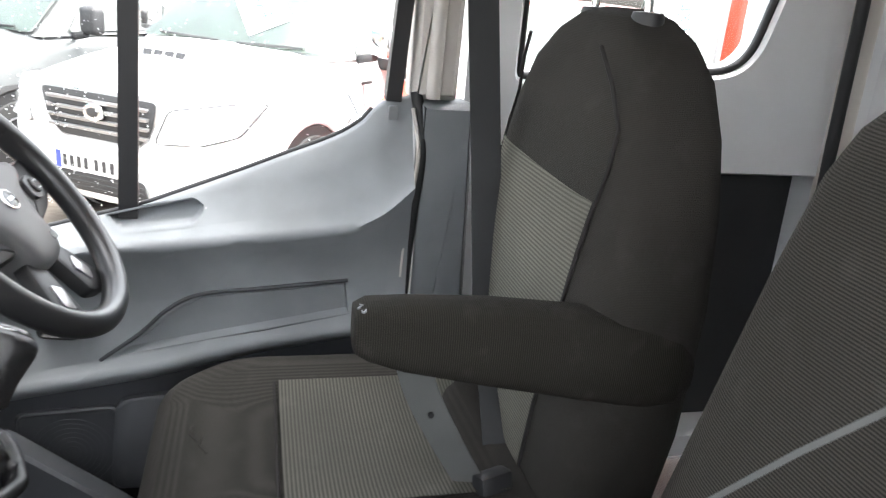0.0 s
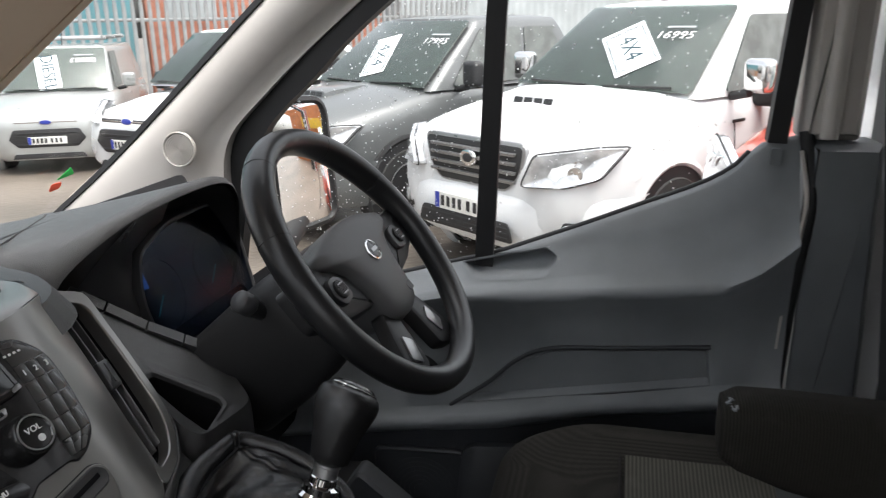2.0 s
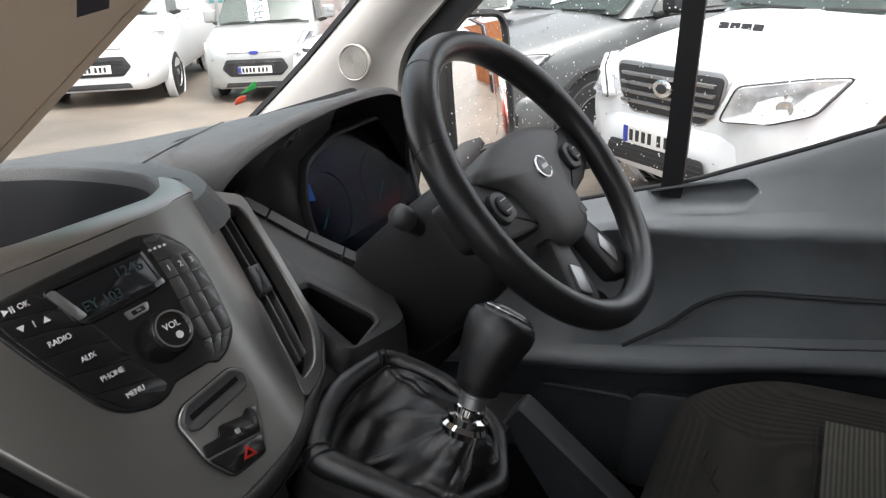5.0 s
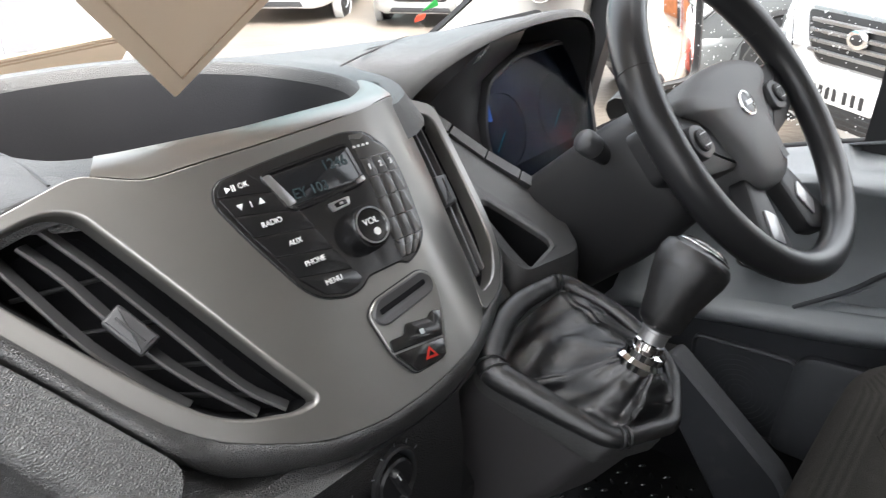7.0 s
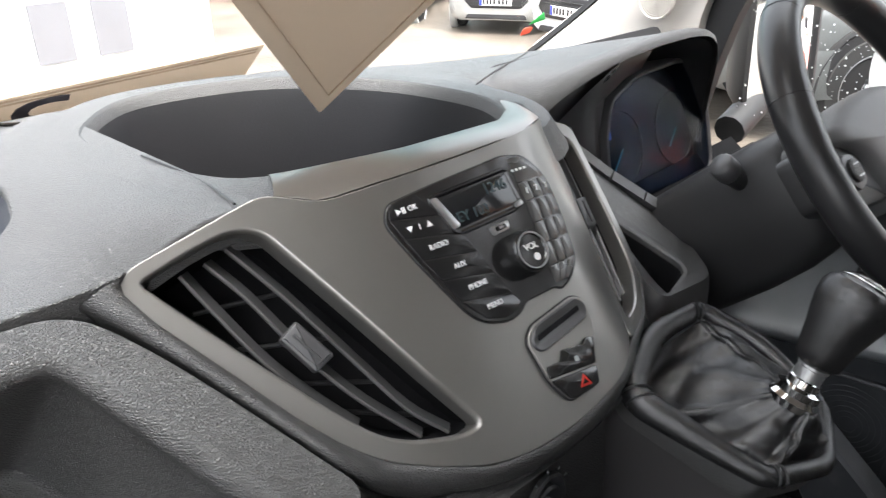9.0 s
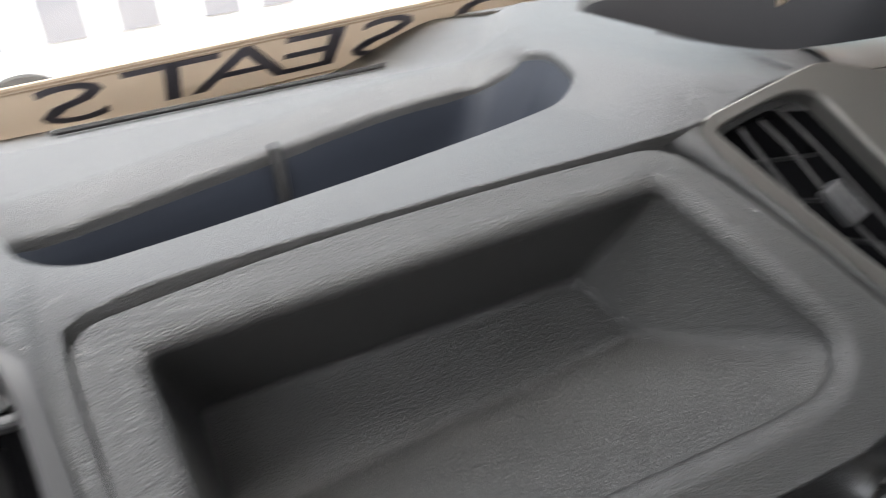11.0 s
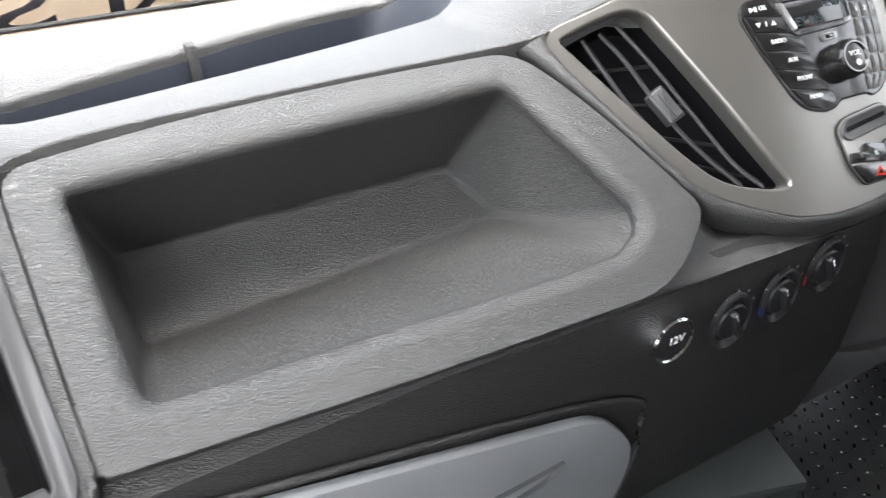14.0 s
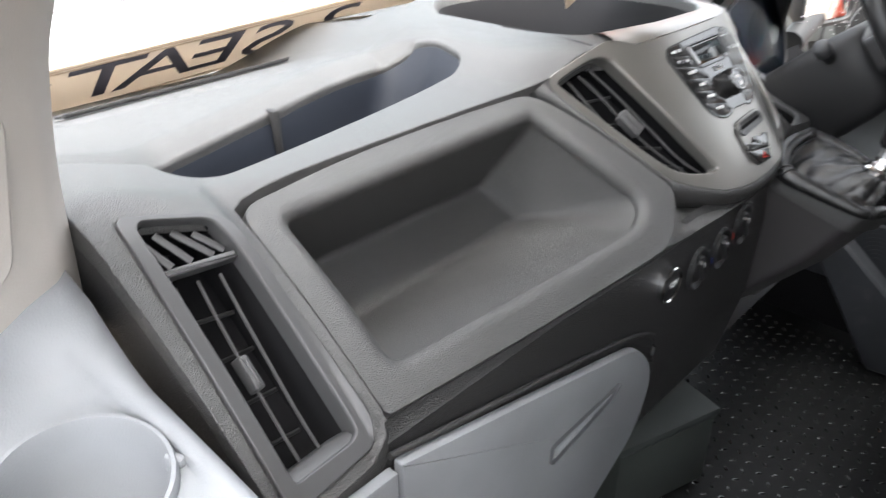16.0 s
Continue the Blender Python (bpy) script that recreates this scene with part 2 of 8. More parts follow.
class Frame:
    """A local frame: origin, two axes and the normal u x v."""
    def __init__(self, o, u, v):
        self.o, self.u = Vector(o), Vector(u).normalized()
        v = Vector(v)
        self.v = (v - self.u * v.dot(self.u)).normalized()
        self.n = self.u.cross(self.v)

    def __call__(self, u, v, w=0.0):
        return self.o + self.u * u + self.v * v + self.n * w

    def lift(self, pts, w=0.0):
        return [self(p[0], p[1], w) for p in pts]

    def matrix(self, u=0, v=0, w=0):
        m = Matrix((self.u, self.v, self.n)).transposed().to_4x4()
        m.translation = self(u, v, w)
        return m


def shrink(pts, d):
    """Moves a loop's points inwards by about d (2D, counter-clockwise or not)."""
    n = len(pts)
    area = sum(pts[i - 1][0] * pts[i][1] - pts[i][0] * pts[i - 1][1] for i in range(n))
    s, out = (1 if area > 0 else -1), []
    for i in range(n):
        t = Vector(pts[(i + 1) % n][:2]) - Vector(pts[i - 1][:2])
        if t.length < 1e-9:
            out.append(Vector(pts[i][:2]))
            continue
        t.normalize()
        out.append(Vector(pts[i][:2]) + Vector((-t.y, t.x)) * s * d)
    return out


def slab(name, fr, pts, h, mat, parent=None, label="", edge=0.003, base=0.0):
    """A plate with rounded upper edges on a frame, from base to base + h."""
    e = min(edge, abs(h) * 0.8)
    sg = 1 if h > 0 else -1
    loops = [fr.lift(pts, base), fr.lift(pts, base + h - sg * e), fr.lift(shrink(pts, e * 0.3), base + h - sg * e * 0.3),
             fr.lift(shrink(pts, e), base + h)]
    return rings(name, loops, mat, parent, label, cap0=True)


def dish(name, fr, pts, depth, mat, parent=None, label="", rim=0.004, taper=0.006, base=0.0):
    """A recess: a rounded rim on the frame and walls down to a floor."""
    a, b = shrink(pts, rim), shrink(pts, rim + taper)
    loops = [fr.lift(pts, base - 0.004), fr.lift(pts, base), fr.lift(shrink(pts, rim * 0.5), base + 0.0012), fr.lift(a, base - 0.001),
             fr.lift(b, base - depth * 0.9), fr.lift(shrink(b, taper * 0.8), base - depth)]
    return rings(name, loops, mat, parent, label)


def tube(name, pts, radius, mat, parent=None, label="", k=10, closed=False, flat=1.0, up=(0, 0, 1)):
    """A round or flattened bar along points."""
    pts = [Vector(p) for p in pts]
    n, loops = len(pts), []
    for i, p in enumerate(pts):
        t = (pts[(i + 1) % n] - pts[i - 1]) if closed else (pts[min(i + 1, n - 1)] - pts[max(i - 1, 0)])
        t.normalize()
        s = t.cross(Vector(up))
        if s.length < 1e-4:
            s = t.cross(Vector((1, 0, 0)))
        s.normalize()
        q = s.cross(t)
        r = radius[i] if isinstance(radius, (list, tuple)) else radius
        loops.append([p + s * math.cos(2 * math.pi * j / k) * r + q * math.sin(2 * math.pi * j / k) * r * flat for j in range(k)])
    if closed:
        loops.append(loops[0])
    return rings(name, loops, mat, parent, label, cap0=not closed, cap1=not closed, sharp=60)


def strap(name, pts, width, thick, side, mat, parent=None, label=""):
    """A flat band along points; side is its width's direction."""
    loops, side = [], Vector(side).normalized()
    pts = [Vector(p) for p in pts]
    for i, p in enumerate(pts):
        t = pts[min(i + 1, len(pts) - 1)] - pts[max(i - 1, 0)]
        nn = t.normalized().cross(side).normalized()
        sd = nn.cross(t.normalized())
        loops.append([p + sd * width / 2 + nn * thick / 2, p - sd * width / 2 + nn * thick / 2,
                      p - sd * width / 2 - nn * thick / 2, p + sd * width / 2 - nn * thick / 2])
    return rings(name, loops, mat, parent, label, cap0=True)


def curve_pts(ctrl, n=8, closed=False):
    """Points on a smooth line through the given ones."""
    c, out = [Vector(p) for p in ctrl], []
    m = len(c)
    for i in range(m if closed else m - 1):
        p0 = c[(i - 1) % m] if closed or i > 0 else c[0] * 2 - c[1]
        p1, p2 = c[i], c[(i + 1) % m]
        p3 = c[(i + 2) % m] if closed or i + 2 < m else c[-1] * 2 - c[-2]
        for j in range(n):
            t = j / n
            out.append(0.5 * ((2 * p1) + (p2 - p0) * t + (2 * p0 - 5 * p1 + 4 * p2 - p3) * t * t + (3 * p1 - p0 - 3 * p2 + p3) * t ** 3))
    if not closed:
        out.append(c[-1])
    return out


def lathe(name, profile, fr, mat, parent=None, label="", k=28, u=0, v=0, w=0, cap=True):
    """A turned body: profile of (radius, height) about the frame's normal."""
    loops = [[fr(u + r * math.cos(2 * math.pi * j / k), v + r * math.sin(2 * math.pi * j / k), w + h) for j in range(k)] for r, h in profile]
    return rings(name, loops, mat, parent, label, cap0=cap, cap1=cap, sharp=35)


def box_bm(sx, sy, sz, m=None, bevel=0.004, seg=2):
    bm = bmesh.new()
    bmesh.ops.create_cube(bm, size=1.0, matrix=Matrix.Diagonal((sx, sy, sz, 1)))
    if bevel:
        bmesh.ops.bevel(bm, geom=bm.edges[:], offset=bevel, segments=seg, profile=0.5, affect="EDGES")
    if m is not None:
        bm.transform(m)
    return bm


def lettering(name, body, size, m, mat, parent=None, label="", depth=0.0004, squash=1.0):
    cu = bpy.data.curves.new(name, "FONT")
    cu.body, cu.size, cu.extrude, cu.align_x, cu.align_y = body, size, depth, "CENTER", "CENTER"
    cu.resolution_u = 3
    tmp = new("text_source", cu)
    me = bpy.data.meshes.new_from_object(tmp)
    bpy.data.objects.remove(tmp)
    me.transform(m @ Matrix.Diagonal((squash, 1, 1, 1)))
    me.materials.clear()
    me.materials.append(mat)
    ob = new(name, me)
    if parent is not None:
        ob.parent = parent
    if label:
        ob["label"] = label
    return ob


def lerp_table(table, x):
    """Straight-line values from a table of (x, value), x falling or rising."""
    t = sorted(table)
    return float(np.interp(x, [a for a, _ in t], [b for _, b in t]))


def even(loop, n):
    """A closed loop drawn anew with n points at even steps."""
    p = [Vector(q) for q in loop]
    p.append(p[0])
    ln = [0.0]
    for a, b in zip(p, p[1:]):
        ln.append(ln[-1] + (b - a).length)
    out, i = [], 0
    for k in range(n):
        d = ln[-1] * k / n
        while ln[i + 1] < d:
            i += 1
        out.append(p[i].lerp(p[i + 1], (d - ln[i]) / max(ln[i + 1] - ln[i], 1e-9)))
    return out


def cut_hole(ob, pts, ax1, ax2):
    """Cuts a convex outline, given in two world axes, through a sheet."""
    bm = bmesh.new()
    bm.from_mesh(ob.data)
    c = [sum(p[k] for p in pts) / len(pts) for k in (0, 1)]
    edges = []
    for a, b in zip(pts, list(pts[1:]) + [pts[0]]):
        no, co = Vector((0, 0, 0)), Vector((0, 0, 0))
        no[ax1], no[ax2] = b[1] - a[1], a[0] - b[0]
        co[ax1], co[ax2] = a[0], a[1]
        if (c[0] - a[0]) * no[ax1] + (c[1] - a[1]) * no[ax2] < 0:
            no = -no
        edges.append((co, no))
    lo = [min(p[k] for p in pts) - 0.06 for k in (0, 1)]
    hi = [max(p[k] for p in pts) + 0.06 for k in (0, 1)]
    for co, no in edges:
        fs = [f for f in bm.faces if lo[0] < f.calc_center_median()[ax1] < hi[0] and lo[1] < f.calc_center_median()[ax2] < hi[1]]
        geom = list({v for f in fs for v in f.verts}) + list({e for f in fs for e in f.edges}) + fs
        bmesh.ops.bisect_plane(bm, geom=geom, dist=1e-6, plane_co=co, plane_no=no)
    dead = [f for f in bm.faces if all((f.calc_center_median() - co).dot(no) > 1e-5 for co, no in edges)]
    bmesh.ops.delete(bm, geom=dead, context="FACES")
    bm.to_mesh(ob.data)
    bm.free()


def radial(poly, n=48, c=(0.0, 0.0)):
    """Points of an outline at even angles about c."""
    out = []
    for k in range(n):
        a = 2 * math.pi * k / n
        d, best = Vector((math.cos(a), math.sin(a))), 0.0
        for p, q in zip(poly, list(poly[1:]) + [poly[0]]):
            p, e = Vector(p[:2]) - Vector(c), Vector(q[:2]) - Vector(p[:2])
            den = d.x * e.y - d.y * e.x
            if abs(den) < 1e-12:
                continue
            t, u = (p.x * e.y - p.y * e.x) / den, (p.x * d.y - p.y * d.x) / den
            if t > 0 and -1e-6 <= u <= 1 + 1e-6:
                best = max(best, t)
        out.append(Vector(c) + d * best)
    return out


def in_poly(p, poly):
    """Which of the points lie inside a closed outline."""
    x, y = p[:, 0], p[:, 1]
    hit = np.zeros(len(p), bool)
    q = np.array([(a[0], a[1]) for a in poly])
    for a, b in zip(q, np.roll(q, -1, 0)):
        if a[1] == b[1]:
            continue
        c = (a[1] > y) != (b[1] > y)
        hit ^= c & (x < (b[0] - a[0]) * (y - a[1]) / (b[1] - a[1]) + a[0])
    return hit


def near_poly(p, poly):
    """Each point's nearest place on a closed outline, and how far it is."""
    q = np.array([(a[0], a[1]) for a in poly])
    best, at = np.full(len(p), 1e9), p.copy()
    for a, b in zip(q, np.roll(q, -1, 0)):
        d = b - a
        ll = d @ d
        if ll < 1e-14:
            continue
        t = np.clip(((p - a) @ d) / ll, 0, 1)[:, None]
        c = a + t * d
        r = np.hypot(*(p - c).T)
        k = r < best
        best[k], at[k] = r[k], c[k]
    return at, best


def sheet(name, outline, holes, place, mat, parent=None, label="", cell=0.003, edge=0.0012, depth=0.012, lip=0.0, lip_h=0.0, sink=0.004):
    """A moulded skin: an outline with holes laid over place(u, v, w), its edges rolled over and turned in; lip rounds the holes' rims."""
    lip = max(lip, edge)
    lip_h = lip_h or lip
    fine_h = [even([Vector((r[0], r[1], 0)) for r in h], 200) for h in holes]
    wide = [shrink(h, -lip) for h in fine_h]
    o = np.array([(p[0], p[1]) for p in outline])
    lo, hi = o.min(0), o.max(0)
    nx, ny = int((hi[0] - lo[0]) / cell) + 2, int((hi[1] - lo[1]) / cell) + 2
    gx, gy = np.meshgrid(lo[0] - cell * 0.5 + cell * np.arange(nx + 1), lo[1] - cell * 0.5 + cell * np.arange(ny + 1), indexing="ij")
    p = np.stack([gx.ravel(), gy.ravel()], 1)
    ok = in_poly(p, outline)
    for h in wide:
        ok &= ~in_poly(p, h)
    at = lambda i, j: i * (ny + 1) + j
    quads = [(at(i, j), at(i + 1, j), at(i + 1, j + 1), at(i, j + 1)) for i in range(nx) for j in range(ny)
             if ok[at(i, j)] and ok[at(i + 1, j)] and ok[at(i + 1, j + 1)] and ok[at(i, j + 1)]]
    count = collections.Counter()
    for f in quads:
        for a, b in zip(f, f[1:] + f[:1]):
            count[(min(a, b), max(a, b))] += 1
    ids = sorted({a for e, k in count.items() if k == 1 for a in e})
    q = p[ids]
    c, d = near_poly(q, outline)
    for h in wide:
        c2, d2 = near_poly(q, h)
        k = d2 < d
        c[k], d[k] = c2[k], d2[k]
    p[ids] = c
    used = sorted({a for f in quads for a in f})
    new_id = {a: i for i, a in enumerate(used)}
    verts = [place(p[a][0], p[a][1], 0.0) for a in used]
    faces = [tuple(new_id[a] for a in f) for f in quads]

    def rim(loops):
        n = len(loops[0][0])
        base_ = len(verts)
        for pts, w in loops:
            verts.extend(place(r[0], r[1], w) for r in pts)
        for i in range(len(loops) - 1):
            for j in range(n):
                a, b = base_ + i * n + j, base_ + i * n + (j + 1) % n
                faces.append((a, b, b + n, a + n))

    fine = even([Vector((r[0], r[1], 0)) for r in outline], 200)
    rim([(shrink(fine, cell), -0.0004), (fine, -0.0001), (shrink(fine, -edge * 0.5), -0.13 * edge), (shrink(fine, -edge * 0.87), -0.5 * edge), (shrink(fine, -edge), -edge), (shrink(fine, -edge), -depth)])
    for fine in fine_h:
        steps = [radians(90) * k / 7 for k in range(8)]
        rim([(shrink(fine, -lip - cell), -0.0004)] + [(shrink(fine, -lip * (1 - math.sin(a))), -lip_h * (1 - math.cos(a))) for a in steps] + [(fine, -lip_h - sink)])
    return mesh_ob(name, verts, faces, mat, parent, label, sharp=55)


def spread(pts, n):
    """An open line drawn anew with n points at even steps."""
    p = [Vector(q) for q in pts]
    ln = [0.0]
    for a, b in zip(p, p[1:]):
        ln.append(ln[-1] + (b - a).length)
    out, i = [], 0
    for k in range(n):
        d = ln[-1] * k / (n - 1)
        while i < len(p) - 2 and ln[i + 1] < d:
            i += 1
        out.append(p[i].lerp(p[i + 1], (d - ln[i]) / max(ln[i + 1] - ln[i], 1e-9)))
    return out


LID = material("glovebox_plastic", (0.165, 0.172, 0.183), 0.48, grain=0.4, scale=600, soil=0.06, distance=0.0008)

# ---- the ground and the van's shell ----
ground = mesh_ob("ground", [(-60, -60, 0), (90, -60, 0), (90, 90, 0), (-60, 90, 0)], [(0, 1, 2, 3)], WET)
tagged(ground, "wet brown gravel and concrete yard ground", "ground", kind="structure")

FLOOR_Z = 0.68
floor = part("floor", box_bm(1.96, 3.9, 0.06, pose(0, -0.75, FLOOR_Z - 0.034)), DASH_DARK, None)
tagged(floor, "dark cab floor of the van", "floor", kind="structure")


def wind_y(x, z):
    """The windscreen's place ahead at a width and height."""
    return 1.64 - 0.20 * (x / 0.85) ** 2 - 1.2 * (z - 1.45)


# windscreen, curved, and its black edge band
def windscreen():
    loops = []
    for i in range(9):
        z = 1.33 + i * 0.114
        loops.append([Vector((x, wind_y(x, z), z)) for x in np.linspace(-0.86 + 0.01 * i, 0.86 - 0.01 * i, 17)])
    ws = rings("window_1", loops, GLASS, None, closed=False, cap1=False)
    ws.visible_shadow = False
    tagged(ws, "clear curved windscreen of the van", "windscreen", kind="structure")
    pts = [Vector((x, wind_y(x, 1.36) - 0.012, 1.36)) for x in np.linspace(-0.86, 0.86, 15)]
    strap("lower_band", pts, 0.05, 0.004, (0, -0.7, 0.7), SEAL, ws, "black lower screen band")
    return ws


windscreen()

# roof out of view, kept pale so that it brightens the cab
ceiling = part("ceiling", box_bm(1.8, 3.6, 0.04, pose(0, -1.15, 2.30)), LINING, None)
tagged(ceiling, "unseen roof lining, pale to bounce light", "ceiling", kind="structure")
part("header_rail", box_bm(1.5, 0.16, 0.10, pose(0, 0.62, 2.26, -35)), LINING, ceiling)


def a_pillar(side):
    """Pale pillar trim from the dash's end up along the windscreen."""
    front = [(0.84, 1.425, 1.42), (0.84, 1.293, 1.519), (0.838, 1.168, 1.621), (0.835, 0.972, 1.789), (0.825, 0.73, 1.99), (0.80, 0.51, 2.18)]
    rear = [(0.845, 1.06, 1.42), (0.845, 1.045, 1.56), (0.845, 0.96, 1.655), (0.845, 0.80, 1.79), (0.84, 0.52, 2.0), (0.82, 0.28, 2.18)]
    f, r = curve_pts(front, 5), curve_pts(rear, 5)
    loops = []
    for a, b in zip(f, r):
        row = []
        for j in range(9):
            t = j / 8
            p = a.lerp(b, t)
            p.x -= 0.030 * math.sin(math.pi * min(1, t * 1.15)) ** 0.7 if t < 0.87 else 0.0
            row.append(Vector((p.x * side, p.y, p.z)))
        row += [Vector((side * 0.90, b.y, b.z)), Vector((side * 0.90, a.y + 0.02, a.z + 0.02))]
        loops.append(row)
    ob = rings("trim", loops, PILLAR, None, cap0=True, sharp=50)
    return tagged(ob, "pale beige plastic windscreen pillar trim", "pillar trim", kind="structure")


pr = a_pillar(1)


def passenger_pillar():
    """Pale pillar and door frame trim at the passenger's end, with a demister vent."""
    inner = curve_pts([(-0.800, 0.885, 1.44), (-0.800, 0.872, 1.51), (-0.800, 0.860, 1.575), (-0.800, 0.838, 1.632), (-0.800, 0.800, 1.69), (-0.795, 0.70, 1.79), (-0.785, 0.50, 1.95), (-0.77, 0.28, 2.15)], 5)
    loops = []
    for i, p in enumerate(inner):
        o = Vector((-0.965, p.y - 0.10, p.z - 0.01))
        m1 = p.lerp(o, 0.12) + Vector((0, -0.004, 0))
        m2 = p.lerp(o, 0.5) + Vector((0, 0.012, 0))
        loops.append([p + Vector((-0.03, 0.16, 0.01)), p + Vector((0.0, 0.012, 0)), p, m1, m2, p.lerp(o, 0.9) + Vector((0, 0.004, 0)), o, o + Vector((-0.03, 0.12, 0))])
    ob = rings("trim", loops, PILLAR, None, cap0=True, sharp=65)
    tagged(ob, "pale pillar trim with a small demister vent", "pillar trim", kind="structure")
    fr = Frame((-0.880, 0.806, 1.592), (0.855, 0.518, 0.0), (0.0, -0.30, 0.95))
    if fr.n.y > 0:
        fr = Frame(fr.o, fr.u * -1, fr.v)
    pts = rpoly([(-0.045, -0.06), (0.045, -0.06), (0.045, 0.06), (-0.045, 0.06)], 0.02, 5)
    rings("vent_frame", [fr.lift(pts, -0.02), fr.lift(pts, 0.004), fr.lift(shrink(pts, 0.004), 0.006), fr.lift(shrink(pts, 0.012), 0.004), fr.lift(shrink(pts, 0.014), -0.004)], PILLAR, ob, "pale demister vent frame", cap1=False)
    slab("vent_hole", fr, shrink(pts, 0.013), 0.004, BLACK, ob, "black vent opening", base=-0.006)
    for k in range(4):
        tube("vent_slat", [fr(-0.034, -0.035 + 0.023 * k, 0.002), fr(0.034, -0.035 + 0.023 * k, 0.002)], 0.0022, BLACK, ob, k=6)
    tube("vent_slat", [fr(0.0, -0.045, 0.001), fr(0.0, 0.045, 0.001)], 0.0022, PILLAR, ob, k=6)


passenger_pillar()
edge_pts = curve_pts([(0.838, 1.434, 1.416), (0.838, 1.301, 1.517), (0.836, 1.176, 1.621), (0.833, 0.980, 1.789), (0.823, 0.738, 1.990), (0.798, 0.518, 2.180)], 5)
band_ = strap("trim", edge_pts, 0.011, 0.005, (0.35, 0.72, 0.60), SEAL)
tagged(band_, "black edge band of the windscreen along the pillar", "screen edge", kind="structure")
spk = Frame((0.797, 1.113, 1.562), (0.05, -0.85, 0.30), (0.05, 0.3, 0.85))
lathe("speaker_ring", [(0.032, -0.006), (0.032, 0.001), (0.0305, 0.0025), (0.029, 0.001), (0.0285, -0.004)], spk, PILLAR, pr, "round tweeter ring")
for i in range(7):
    lathe("grille_ring", [(0.0265 - i * 0.0037, -0.003), (0.0265 - i * 0.0037, 0.0012), (0.0250 - i * 0.0037, 0.0012), (0.0250 - i * 0.0037, -0.003)],
          spk, PILLAR, pr, k=24, cap=False)

# ---- dashboard ----
dash = thing("dashboard", "dark grey grained plastic van dashboard with storage tray", "dashboard")
TR = Frame((0, 0.70, 1.385), (1, 0, 0), (0, 0.791, 0.611))

# storage tray panel with its open bin
tray_o = rpoly([(-0.6685, 0.0), (-0.4966, -0.011), (-0.335, -0.0175), (-0.268, -0.0195), (-0.235, -0.008), (-0.205, 0.015), (-0.190, 0.034), (-0.2055, 0.064), (-0.2335, 0.122), (-0.2566, 0.168), (-0.2850, 0.2125), (-0.42, 0.2165), (-0.562, 0.2150), (-0.6765, 0.2045)],
               [0.006, 0.05, 0.03, 0.03, 0.03, 0.03, 0.010, 0.03, 0.03, 0.03, 0.040, 0.06, 0.06, 0.022], 5)
tray_h = rpoly([(-0.6425, 0.1800), (-0.6345, 0.0335), (-0.5195, 0.0285), (-0.330, 0.0210), (-0.280, 0.0215), (-0.2550, 0.0345), (-0.2495, 0.0500), (-0.2700, 0.095), (-0.3060, 0.1815)],
               [0.008, 0.012, 0.05, 0.03, 0.02, 0.015, 0.008, 0.05, 0.012], 5)


def tray_at(u, v, w=0.0):
    """The tray panel bows out a little between its upper and lower edge."""
    return TR(u, v, w + 0.006 * (1 - min(1.0, abs(v - 0.1) / 0.11) ** 2))


sheet("tray_panel", shrink(tray_o, 0.0016), [tray_h], tray_at, DASH, dash, "grained panel round the storage bin", cell=0.0026, edge=0.0012, depth=0.02, lip=0.016, lip_h=0.011, sink=0.004)
cnr = [tray_at(u, v, -0.0135) for u, v in ((-0.6440, 0.1815), (-0.3045, 0.1830), (-0.2475, 0.0500), (-0.2540, 0.0325), (-0.280, 0.0198), (-0.6360, 0.0320))]
cnr += [Vector(p) for p in ((-0.622, 0.908, 1.402), (-0.330, 0.9055, 1.4025), (-0.2985, 0.8655, 1.361), (-0.623, 0.852, 1.354))]
bm = bmesh.new()
vs_ = [bm.verts.new(p) for p in cnr]
TL_, TR_, RT_, RM_, RB_, BL_, KL_, KR_, FR_, FL_ = vs_
for f in ((TL_, TR_, KR_, KL_), (KL_, KR_, FR_, FL_), (TL_, KL_, FL_, BL_), (TR_, RT_, FR_, KR_), (FL_, FR_, RB_, BL_), (FR_, RT_, RM_), (FR_, RM_, RB_)):
    bm.faces.new(f)
bm.normal_update()
crease = [e for e in bm.edges if len(e.link_faces) == 2 and e.calc_face_angle(0) > radians(12)]
bmesh.ops.bevel(bm, geom=crease, offset=0.0075, segments=5, profile=0.5, affect="EDGES", clamp_overlap=True)
part("storage_bin", bm, DASH, dash, "deep open storage bin with rounded corners", sharp=60)
# passenger top pad with the long document slot
SLOT_F = [(-0.690, 0.930), (-0.678, 0.917), (-0.654, 0.909), (-0.593, 0.915), (-0.476, 0.932), (-0.3665, 0.953), (-0.290, 0.974), (-0.272, 0.985)]
SLOT_B = [(-0.700, 0.979), (-0.664, 0.9995), (-0.542, 1.0375), (-0.3866, 1.086), (-0.303, 1.094), (-0.255, 1.055)]


